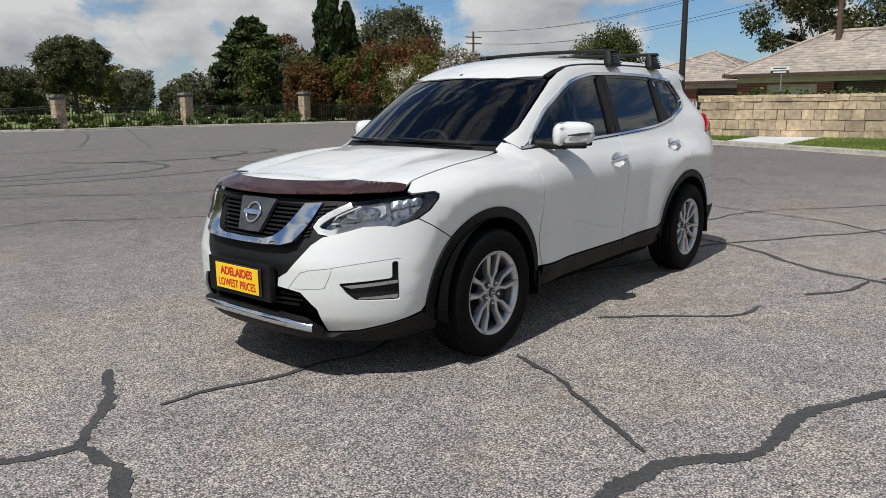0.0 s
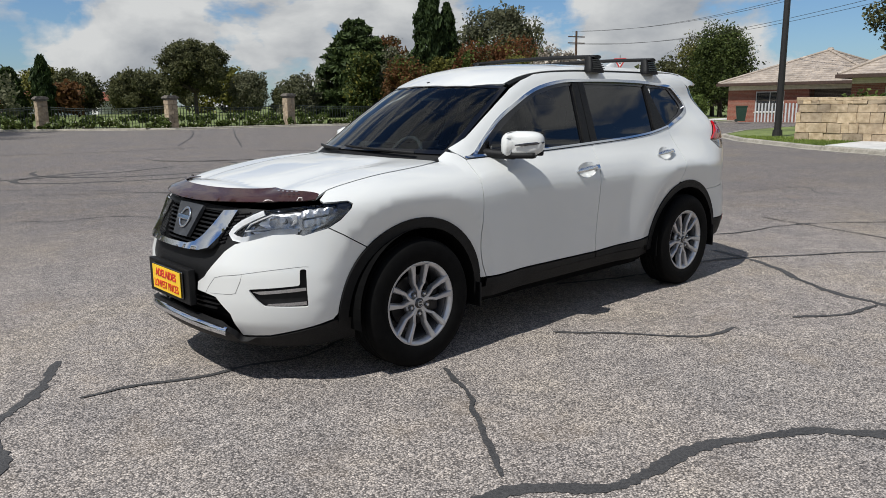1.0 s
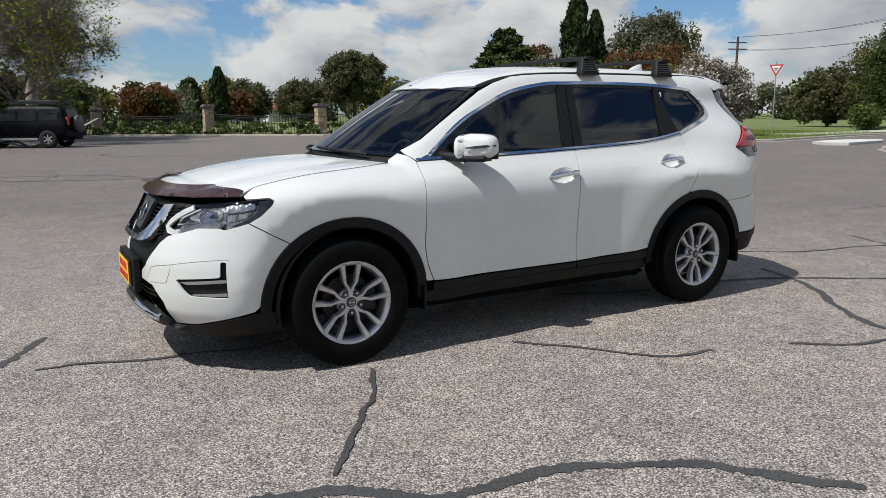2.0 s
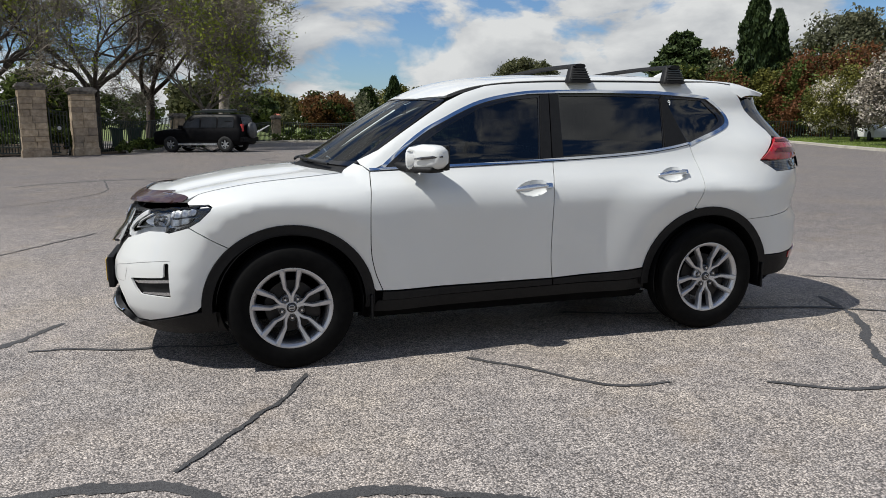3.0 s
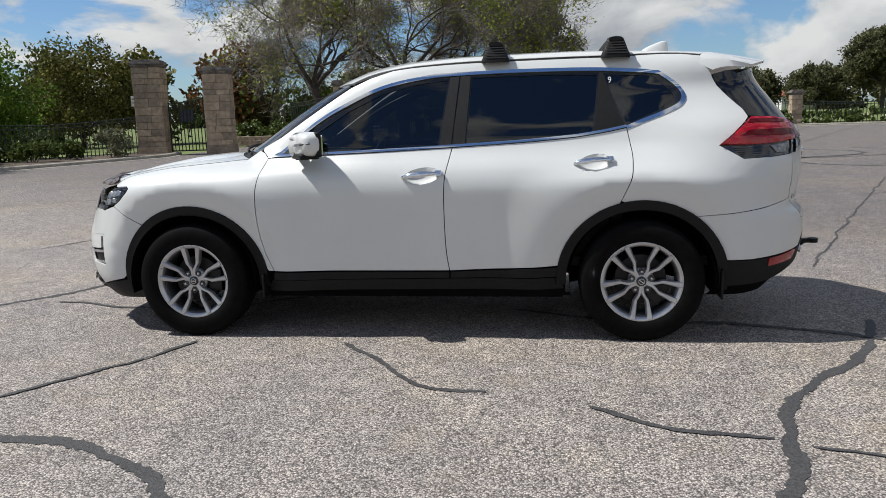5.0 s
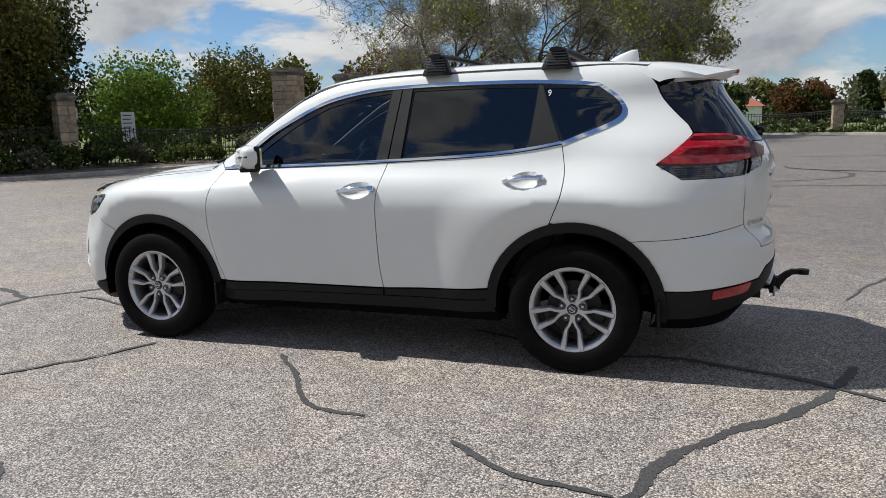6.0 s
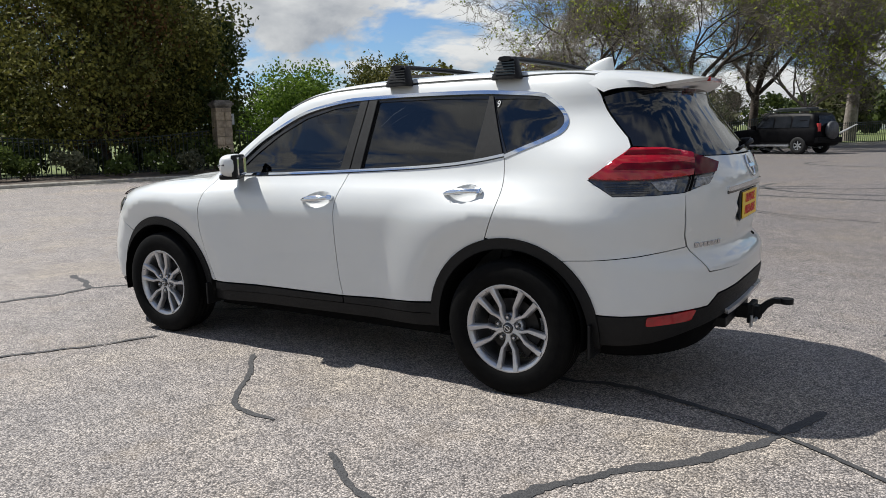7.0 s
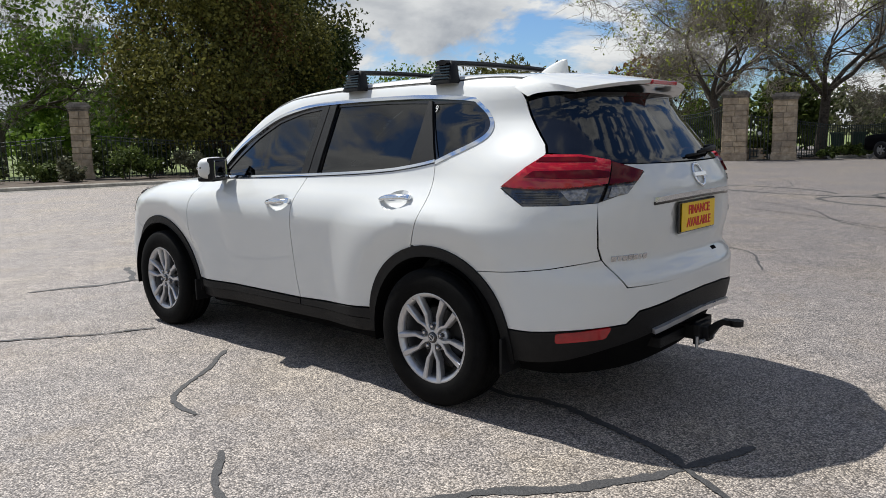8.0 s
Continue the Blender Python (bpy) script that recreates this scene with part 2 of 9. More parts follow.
leaf("leaf_rust", (0.075, 0.038, 0.017), (0.20, 0.10, 0.044), 0.4)
leaf("leaf_mid", (0.035, 0.055, 0.014), (0.13, 0.17, 0.045), 0.3)
leaf("leaf_dark", (0.022, 0.036, 0.012), (0.09, 0.115, 0.034), 0.25)
leaf("twig_brown", (0.13, 0.11, 0.095), (0.30, 0.265, 0.235), 0.0, 0.9)
leaf("petal_white", (0.55, 0.48, 0.46), (0.85, 0.80, 0.76), 0.3)
leaf("petal_mixed", (0.62, 0.58, 0.50), (0.88, 0.85, 0.74), 0.3)
leaf("grass_blade", (0.09, 0.14, 0.025), (0.24, 0.30, 0.08), 0.3)

# ---- mesh tools ----
def finish(name, bm, mat, parent=None, label="", smooth=False):
    me = bpy.data.meshes.new(name)
    bm.to_mesh(me)
    bm.free()
    for m in (mat if isinstance(mat, (list, tuple)) else [mat]):
        me.materials.append(MATS[m])
    if smooth:
        me.polygons.foreach_set("use_smooth", [True] * len(me.polygons))
    ob = new(name, me)
    if parent is not None:
        ob.parent = parent
    if label:
        ob["label"] = label
    return ob


def part(name, bm, mat, parent, label="", smooth=False):
    return finish(name, bm, mat, parent, label, smooth)


def thing(name, label, category, at=(0, 0, 0), turn=0.0, group="", kind=""):
    ob = new(name)
    ob.empty_display_size = 0.1
    ob.matrix_basis = pose(*at, 0, 0, turn)
    return tagged(ob, label, category, group, kind)


def share(name, mesh, parent, m):
    """One more object on a mesh that is already there."""
    ob = new(name, mesh)
    ob.parent = parent
    ob.matrix_basis = m
    return ob


def box(bm, x0, x1, y0, y1, z0, z1, bevel=0.0, m=None):
    r = bmesh.ops.create_cube(bm, size=1.0, matrix=Matrix.Translation(((x0 + x1) / 2, (y0 + y1) / 2, (z0 + z1) / 2)) @ Matrix.Diagonal((x1 - x0, y1 - y0, z1 - z0, 1)))
    vs = r["verts"]
    if bevel:
        es = list({e for v in vs for e in v.link_edges})
        g = bmesh.ops.bevel(bm, geom=es, offset=bevel, segments=2 if bevel > 0.004 else 1, affect="EDGES", profile=0.7)
        vs = list({v for f in g["faces"] for v in f.verts} | {v for v in vs if v.is_valid})
    if m is not None:
        bmesh.ops.transform(bm, matrix=m, verts=[v for v in vs if v.is_valid])
    return vs


def rod(bm, a, b, r0, r1=None, n=8, caps=True):
    """A tapered rod from a to b."""
    a, b = Vector(a), Vector(b)
    r1 = r0 if r1 is None else r1
    d = (b - a)
    u = d.orthogonal().normalized()
    w = d.normalized().cross(u)
    rings = []
    for c, r in ((a, r0), (b, r1)):
        rings.append([bm.verts.new(c + r * (math.cos(2 * math.pi * i / n) * u + math.sin(2 * math.pi * i / n) * w)) for i in range(n)])
    for i in range(n):
        bm.faces.new((rings[0][i], rings[0][(i + 1) % n], rings[1][(i + 1) % n], rings[1][i]))
    if caps:
        bm.faces.new(rings[0][::-1])
        bm.faces.new(rings[1])


def tube(bm, pts, radii, n=8, caps=True):
    """A tube along a line of points."""
    pts = [Vector(p) for p in pts]
    if not isinstance(radii, (list, tuple)):
        radii = [radii] * len(pts)
    rings, u = [], None
    for i, p in enumerate(pts):
        d = (pts[min(i + 1, len(pts) - 1)] - pts[max(i - 1, 0)]).normalized()
        u = d.orthogonal().normalized() if u is None else (u - u.dot(d) * d).normalized()
        w = d.cross(u)
        rings.append([bm.verts.new(p + radii[i] * (math.cos(2 * math.pi * k / n) * u + math.sin(2 * math.pi * k / n) * w)) for k in range(n)])
    for r0, r1 in zip(rings, rings[1:]):
        for k in range(n):
            bm.faces.new((r0[k], r0[(k + 1) % n], r1[(k + 1) % n], r1[k]))
    if caps:
        bm.faces.new(rings[0][::-1])
        bm.faces.new(rings[-1])


def prism(bm, outline, z0, z1):
    """A flat outline (x, y) made solid between two heights."""
    lo = [bm.verts.new((x, y, z0)) for x, y in outline]
    hi = [bm.verts.new((x, y, z1)) for x, y in outline]
    k = len(outline)
    bm.faces.new(lo[::-1])
    bm.faces.new(hi)
    for i in range(k):
        bm.faces.new((lo[i], lo[(i + 1) % k], hi[(i + 1) % k], hi[i]))
    bmesh.ops.recalc_face_normals(bm, faces=bm.faces[:])


def ring_profile(bm, profile, n=48, mat=0, axis="y"):
    """A lathe: profile points (r, a) turned about the axis."""
    rows = []
    for i in range(n):
        t = 2 * math.pi * i / n
        c, s = math.cos(t), math.sin(t)
        rows.append([bm.verts.new((r * c, a, r * s)) for r, a in profile])
    for i in range(n):
        p, q = rows[i], rows[(i + 1) % n]
        for k in range(len(profile) - 1):
            f = bm.faces.new((p[k], q[k], q[k + 1], p[k + 1]))
            f.material_index = mat


def from_arrays(name, verts, faces, mat, parent=None, label="", smooth=False):
    me = bpy.data.meshes.new(name)
    me.from_pydata(verts.tolist() if hasattr(verts, "tolist") else verts, [], faces.tolist() if hasattr(faces, "tolist") else faces)
    for m in (mat if isinstance(mat, (list, tuple)) else [mat]):
        me.materials.append(MATS[m])
    if smooth:
        me.polygons.foreach_set("use_smooth", [True] * len(me.polygons))
    ob = new(name, me)
    if parent is not None:
        ob.parent = parent
    if label:
        ob["label"] = label
    return ob


def blades(rng, centres, size, stretch=1.7, up=None, out=None):
    """One leaf-shaped quad for each centre, turned at random: its verts and faces."""
    k = len(centres)
    a = rng.normal(size=(k, 3))
    if up is not None:
        a = a * (1 - up) + np.array([0, 0, 1.0]) * up * 2
    a /= np.linalg.norm(a, axis=1, keepdims=True)
    b = np.cross(a, rng.normal(size=(k, 3)) * (1.0 if out is None else 0.75) + (0.0 if out is None else out))
    b /= np.maximum(np.linalg.norm(b, axis=1, keepdims=True), 1e-6)
    s = size * rng.uniform(0.6, 1.35, (k, 1))
    a, b = a * s * stretch * 0.5, b * s * 0.5
    v = np.stack([centres - a, centres - a * 0.1 + b, centres + a, centres - a * 0.1 - b], 1).reshape(-1, 3)
    f = np.arange(4 * k).reshape(-1, 4)
    return v, f

# ---- the form of the white car: one smooth solid from which all its panels are cut ----
# car axes: x to the rear, y to the driver's side, z up; axles at x = -1.3525 and 1.3525
def curve(*pts):
    """A smooth curve through the control points (a, b), as a function of a."""
    a = np.array([p[0] for p in pts], float)
    b = np.array([p[1] for p in pts], float)
    d = np.diff(b) / np.diff(a)
    m = np.concatenate(([d[0]], np.where(d[1:] * d[:-1] > 0, 2 * d[1:] * d[:-1] / np.where(d[1:] + d[:-1] == 0, 1, d[1:] + d[:-1]), 0), [d[-1]]))

    def at(v):
        v = np.clip(np.asarray(v, float), a[0], a[-1])
        i = np.clip(np.searchsorted(a, v) - 1, 0, len(a) - 2)
        h = a[i + 1] - a[i]
        t = (v - a[i]) / h
        return ((1 + 2 * t) * (1 - t) ** 2 * b[i] + t * (1 - t) ** 2 * h * m[i]
                + t * t * (3 - 2 * t) * b[i + 1] + t * t * (t - 1) * h * m[i + 1])
    return at


def step(v):
    v = np.clip(v, 0, 1)
    return v * v * (3 - 2 * v)


WIDE = curve((0.18, 0.74), (0.26, 0.80), (0.34, 0.822), (0.42, 0.830), (0.50, 0.838), (0.58, 0.8455), (0.66, 0.853), (0.76, 0.8625), (0.83, 0.8685), (0.88, 0.8705),
             (0.93, 0.8650), (0.98, 0.850), (1.03, 0.822), (1.08, 0.785), (1.13, 0.752), (1.25, 0.705), (1.40, 0.645), (1.55, 0.585), (1.70, 0.52))
NOSE = curve((0.18, -2.20), (0.28, -2.285), (0.36, -2.325), (0.46, -2.335), (0.58, -2.335), (0.68, -2.305), (0.80, -2.25), (0.90, -2.20), (0.97, -2.14), (1.1, -2.05))
TAIL = curve((0.18, 2.20), (0.32, 2.30), (0.45, 2.350), (0.60, 2.374), (0.69, 2.374), (0.735, 2.348), (0.772, 2.316), (0.86, 2.332), (0.95, 2.345), (1.08, 2.345),
             (1.18, 2.31), (1.35, 2.19), (1.50, 2.085), (1.62, 2.05), (1.72, 2.03))
HOOD = curve((-2.36, 0.62), (-2.30, 0.72), (-2.24, 0.82), (-2.17, 0.905), (-2.08, 0.96), (-1.95, 1.005), (-1.8, 1.038), (-1.5, 1.082), (-1.2, 1.10), (-0.6, 1.11))
ROOF = curve((-1.40, 1.00), (-1.25, 1.095), (-1.06, 1.215), (-0.78, 1.395), (-0.48, 1.560), (-0.28, 1.628), (-0.05, 1.663), (0.3, 1.684),
             (0.85, 1.690), (1.30, 1.678), (1.70, 1.655), (2.1, 1.62))
MID_F, MID_R = -1.0, 1.0


def solid(x, y, z):
    """Below nought inside the car."""
    y = np.abs(y)
    w = WIDE(z)
    w = w * (1 - 0.085 * step((-0.15 - x) / 0.85) * step((z - 0.98) / 0.12))
    w = w + 0.075 * step((x - 1.25) / 0.6) * np.exp(-((z - 1.17) / 0.17) ** 2)
    w = w * (1 + 0.045 * step((x - 1.15) / 0.5) * step((z - 1.42) / 0.13))
    w = w + 0.028 * np.exp(-((z - 0.45) / 0.18) ** 2) * step((np.abs(x) - 1.55) / 0.4)
    for ax in (-1.3525, 1.3525):
        r = np.hypot(x - ax, (z - 0.36) * 1.0)
        w = w + (0.030 * step((0.92 - r) / 0.32) - 0.21 * np.clip(0.592 - r, 0, 0.14)) * step((1.05 - z) / 0.14)
    tf = np.clip((MID_F - x) / (MID_F - NOSE(z)), 0, None)
    tr = np.clip((x - MID_R) / (TAIL(z) - MID_R), 0, None)
    q = 2.75
    side = (((y / w) ** q + tf ** 3.7 + tr ** 5.6) ** (1 / q) - 1) * 0.85
    roof = ROOF(x - 0.42 * y * y) - 0.13 * y * y
    hood = HOOD(x - 0.16 * y * y) - 0.075 * y * y - 0.02 * np.exp(-((y - 0.42) / 0.09) ** 2) * step((-1.1 - x) / 0.3) + 0.01
    top = (z - np.maximum(roof, hood)) * 0.9
    k = 0.075
    h = np.clip(0.5 + 0.5 * (side - top) / k, 0, 1)
    return top * (1 - h) + side * h + k * h * (1 - h)


def root(fn, lo, hi, n=34):
    lo, hi = np.array(lo, float), np.array(hi, float)
    for _ in range(n):
        mid = (lo + hi) / 2
        out = fn(mid) > 0
        hi, lo = np.where(out, mid, hi), np.where(out, lo, mid)
    return (lo + hi) / 2


FRONT_S, REAR_S = MID_F - math.pi / 2, MID_R + math.pi / 2   # the middle of the nose and of the tail


def wrap(s, z):
    """A belt round the passenger's side: s is x along the side, and an angle round the nose and the tail."""
    s, z = np.asarray(s, float), np.asarray(z, float)
    a = np.where(s < MID_F, MID_F - s, np.where(s > MID_R, s - MID_R, 0.0))
    c = np.clip(s, MID_F, MID_R)
    dx = np.where(s < MID_F, -np.sin(a), np.sin(a))
    dy = -np.cos(a)
    r = root(lambda v: solid(c + v * dx, v * dy, z), np.zeros_like(s), np.full_like(s, 2.0))
    return np.stack([c + r * dx, r * dy, z], -1)


def over(x, y):
    """The car's upper surface."""
    x, y = np.asarray(x, float), np.asarray(y, float)
    z = root(lambda v: solid(x, y, v), np.full_like(x, 0.86), np.full_like(x, 2.0))
    return np.stack([x, y, z], -1)


def outward(p):
    e = 0.004
    g = np.stack([solid(p[:, 0] + e * i, p[:, 1] + e * j, p[:, 2] + e * k) - solid(p[:, 0] - e * i, p[:, 1] - e * j, p[:, 2] - e * k)
                  for i, j, k in ((1, 0, 0), (0, 1, 0), (0, 0, 1))], -1)
    return g / np.maximum(np.linalg.norm(g, axis=1, keepdims=True), 1e-9)

# ---- the ground ----
bm = bmesh.new()
bmesh.ops.create_grid(bm, x_segments=8, y_segments=8, size=2500)
bmesh.ops.translate(bm, verts=bm.verts[:], vec=(0, 0, -0.03))
tagged(finish("ground", bm, "lawn_soil"), "flat grassed ground reaching out to the horizon", "ground", kind="structure")

KERB_EAST = [(13.0, -30.0), (14.4, -6.0), (15.9, 0.0), (17.5, 2.6), (19.0, 5.2), (22.3, 9.0), (25.2, 11.2), (30.0, 12.6), (60.0, 15.0)]
KERB_NORTH = [(75.0, 24.5), (40.0, 21.0), (29.0, 18.4), (26.6, 18.8), (26.2, 20.6), (28.2, 25.0), (30.6, 29.6), (33.2, 35.2), (36.0, 37.6)]
KERB_FAR = [(36.0, 37.6), (31.0, 38.9), (23.6, 41.2), (15.0, 41.3), (8.8, 46.2), (3.3, 49.8), (0.2, 46.6), (-2.5, 41.0), (-5.7, 32.6)]
KERB_WEST = [(-14.3, 24.0), (-13.9, 22.0), (-15.0, 18.0), (-16.6, 13.6), (-19.0, 7.8), (-21.0, 1.0), (-25.0, -30.0)]

bm = bmesh.new()
outline = [(-25.0, -30.0)] + [(13.0, -30.0)] + KERB_EAST[1:] + KERB_NORTH + KERB_FAR[1:] + [(-7.9, 33.6), (-6.5, 60.0), (-16.0, 60.0)] + KERB_WEST
vs = [bm.verts.new((x, y, 0)) for x, y in outline[:-1]]
bm.faces.new(vs)
bmesh.ops.triangulate(bm, faces=bm.faces[:])
bmesh.ops.recalc_face_normals(bm, faces=bm.faces[:])
for f in bm.faces:
    if f.normal.z < 0:
        f.normal_flip()
tagged(finish("road", bm, "asphalt"), "worn grey asphalt of a wide car park with pale chippings", "road", kind="structure")


def strip(line, width, z=0.004, wob=0.35, seed=0, step_m=0.022, ends=0.5):
    """A poured strip along a line: ragged edges and a wandering width."""
    rng = random.Random(seed)
    pts = [Vector((x, y, 0)) for x, y in line]
    dense = []
    for i in range(len(pts) - 1):
        p0, p1, p2, p3 = pts[max(i - 1, 0)], pts[i], pts[i + 1], pts[min(i + 2, len(pts) - 1)]
        k = max(2, int((p2 - p1).length / step_m))
        for j in range(k):
            t = j / k
            dense.append(0.5 * (2 * p1 + (p2 - p0) * t + (2 * p0 - 5 * p1 + 4 * p2 - p3) * t * t + (3 * p1 - p0 - 3 * p2 + p3) * t ** 3))
    dense.append(pts[-1])
    bm = bmesh.new()
    rows = []
    o = rng.uniform(0, 50)
    for i, p in enumerate(dense):
        d = (dense[min(i + 1, len(dense) - 1)] - dense[max(i - 1, 0)]).normalized()
        nrm = Vector((-d.y, d.x, 0))
        drift = noise.noise(Vector((p.x * 2.2 + o, p.y * 2.2, 1.0))) * 0.045 + noise.noise(Vector((p.x * 9 + o, p.y * 9, 4.0))) * 0.012
        a = width * (0.5 + wob * noise.noise(Vector((p.x * 5, p.y * 5, o))) + 0.36 * noise.noise(Vector((p.x * 37, p.y * 37, o))))
        b = width * (0.5 + wob * noise.noise(Vector((p.x * 5, p.y * 5, o + 9))) + 0.34 * noise.noise(Vector((p.x * 31, p.y * 31, o + 9))))
        tip = min(1.0, (min(i, len(dense) - 1 - i) + 1) / 5) ** 0.5 if ends else 1
        q = p + nrm * drift
        rows.append((bm.verts.new(q + nrm * max(a, 0.1 * width) * tip + Vector((0, 0, z))), bm.verts.new(q - nrm * max(b, 0.1 * width) * tip + Vector((0, 0, z)))))
    for (a0, b0), (a1, b1) in zip(rows, rows[1:]):
        f = bm.faces.new((a0, b0, b1, a1))
        if f.calc_center_median() and f.normal.z < 0:
            f.normal_flip()
    bmesh.ops.recalc_face_normals(bm, faces=bm.faces[:])
    if sum(f.normal.z for f in bm.faces) < 0:
        bmesh.ops.reverse_faces(bm, faces=bm.faces[:])
    return bm


SEALS = [
    (0.062, [(-2.8, 0.6), (-3.03, 0.12), (-3.21, -0.09), (-3.32, -0.2), (-3.42, -0.16), (-3.60, -0.06), (-4.1, 0.1)]),
    (0.066, [(-3.32, -0.2), (-3.3, -0.39), (-3.3, -0.53), (-3.42, -0.75), (-3.5, -1.1)]),
    (0.030, [(-2.87, -0.04), (-2.6, -0.09), (-2.37, -0.18), (-2.06, -0.21), (-1.6, -0.28), (-0.9, 0.2)]),
    (0.036, [(-1.29, -0.99), (-1.40, -1.21), (-1.57, -1.45), (-1.72, -1.7), (-1.93, -2.02)]),
    (0.075, [(-2.9, -2.15), (-2.45, -2.03), (-2.06, -2.09), (-1.88, -2.2), (-1.63, -2.37), (-1.27, -2.4), (-1.0, -2.48), (-0.79, -2.56), (-0.61, -2.72), (-0.3, -3.1)]),
    (0.034, [(-0.38, -0.99), (-0.09, -1.30), (0.20, -1.62), (0.33, -1.68), (0.53, -1.71)]),
    (0.036, [(1.01, -1.87), (1.27, -2.02), (1.57, -2.13), (1.72, -2.17)]),
    (0.020, [(1.85, -2.20), (2.1, -2.28), (2.9, -2.6)]),
    (0.062, [(2.62, -0.76), (2.5, -1.03), (2.1, -1.46), (1.88, -1.80), (1.79, -2.13), (1.73, -2.4), (1.58, -2.76), (1.3, -3.6)]),
    (0.052, [(2.62, -0.77), (2.79, -0.38)]),
    (0.046, [(2.62, -0.77), (2.34, -0.6), (1.9, -0.5), (1.4, -0.5), (0.6, -0.2)]),
    (0.030, [(2.60, -0.72), (3.28, -1.18), (4.37, -1.83), (5.6, -2.4)]),
    (0.026, [(2.95, 1.2), (4.52, 4.5), (5.63, 6.78), (8.49, 12.65)]),
    (0.026, [(5.2, 6.2), (7.04, 7.33), (10.0, 9.0)]),
    (0.026, [(3.2, 0.3), (3.93, -0.09), (4.9, -0.3), (6.22, -1.3), (8.0, -2.4)]),
    (0.024, [(5.14, 0.26), (4.88, -0.51), (4.56, -1.32), (4.07, -1.88)]),
    (0.024, [(7.4, 1.7), (8.2, 1.48), (8.84, 1.22), (8.06, 0.7)]),
    (0.026, [(-1.6, 6.6), (-1.25, 6.24), (-0.64, 6.18), (-0.18, 5.68), (0.52, 5.08), (0.9, 4.8), (1.36, 3.8)]),
    (0.022, [(-1.4, 11.2), (0.07, 9.85), (1.06, 8.14), (2.4, 7.0)]),
    (0.055, [(7.25, 22.71), (11.0, 30.0), (14.8, 38.5), (17.0, 45.0)]),
    (0.055, [(8.56, 20.33), (12.5, 28.5), (17.41, 38.5), (21.0, 46.0)]),
    (0.045, [(18.0, 22.0), (22.0, 32.0), (27.0, 46.0)]),
    (0.028, [(-4.72, 2.2), (-4.23, 3.25), (-3.2, 5.2)]),
    (0.030, [(7.15, 11.3), (8.92, 12.46), (11.0, 12.0)]),
    (0.030, [(-2.42, 13.11), (-1.92, 15.36), (-3.5, 19.0)]),
    (0.030, [(-0.88, 9.56), (0.5, 8.82), (1.6, 7.86), (3.5, 7.0)]),
    (0.030, [(-9.0, 6.0), (-6.0, 8.0), (-4.0, 11.0), (-4.4, 15.0)]),
]
for i, (w, line) in enumerate(SEALS):
    tagged(finish("crack_seal", strip(line, w * 0.88, 0.003 + 0.0012 * (i % 4), seed=i), "bitumen"), "black bitumen seal poured along an asphalt crack", "crack seal", "crack seals")


def arc(cx, cy, rx, ry, a0, a1, n=18):
    return [(cx + rx * math.cos(radians(a0 + (a1 - a0) * i / n)), cy + ry * math.sin(radians(a0 + (a1 - a0) * i / n))) for i in range(n + 1)]


SKIDS = [arc(2.6, 13.6, 2.3, 2.0, 150, 395), arc(3.4, 12.2, 3.8, 1.6, 120, 300), arc(6.4, 16.2, 2.6, 1.9, 170, 420), arc(6.9, 16.6, 3.4, 2.4, 200, 400),
         arc(-3.2, 12.5, 3.0, 2.4, 20, 160), arc(0.2, 14.6, 3.6, 1.8, 190, 330), arc(9.0, 13.0, 2.6, 2.0, 60, 250), arc(5.0, 24.0, 5.0, 3.0, 150, 300)]
for i, line in enumerate(SKIDS):
    tagged(finish("skid_mark", strip(line, 0.13, 0.0035, 0.25, 60 + i, 0.12), "skid"), "curved black tyre skid mark on the asphalt", "skid mark", "skid marks")


def kerb(line, name="kerb"):
    bm = bmesh.new()
    pts = [Vector((x, y, 0)) for x, y in line]
    rows = []
    for i, p in enumerate(pts):
        d = (pts[min(i + 1, len(pts) - 1)] - pts[max(i - 1, 0)]).normalized()
        nrm = Vector((d.y, -d.x, 0))
        rows.append([bm.verts.new(p + nrm * a + Vector((0, 0, z))) for a, z in ((-0.16, 0.006), (-0.02, 0.02), (0.0, 0.10), (0.03, 0.125), (0.16, 0.13), (0.16, -0.02))])
    for r0, r1 in zip(rows, rows[1:]):
        for k in range(5):
            bm.faces.new((r0[k], r0[k + 1], r1[k + 1], r1[k]))
    bmesh.ops.recalc_face_normals(bm, faces=bm.faces[:])
    return tagged(finish(name, bm, "kerb_concrete"), "weathered concrete kerb along the asphalt", "kerb", kind="structure")


kerb(KERB_EAST), kerb(KERB_NORTH), kerb(KERB_FAR), kerb(KERB_WEST)


def bed(name, outline, mat, label, z=0.11):
    bm = bmesh.new()
    prism(bm, outline, -0.025, z)
    return tagged(finish(name, bm, mat), label, "lawn" if mat == "lawn_soil" else "flower bed", kind="structure")


def beside(line, off):
    """The same line moved to its right."""
    pts = [Vector((x, y, 0)) for x, y in line]
    out = []
    for i, p in enumerate(pts):
        d = (pts[min(i + 1, len(pts) - 1)] - pts[max(i - 1, 0)]).normalized()
        out.append((p.x + d.y * off, p.y - d.x * off))
    return out


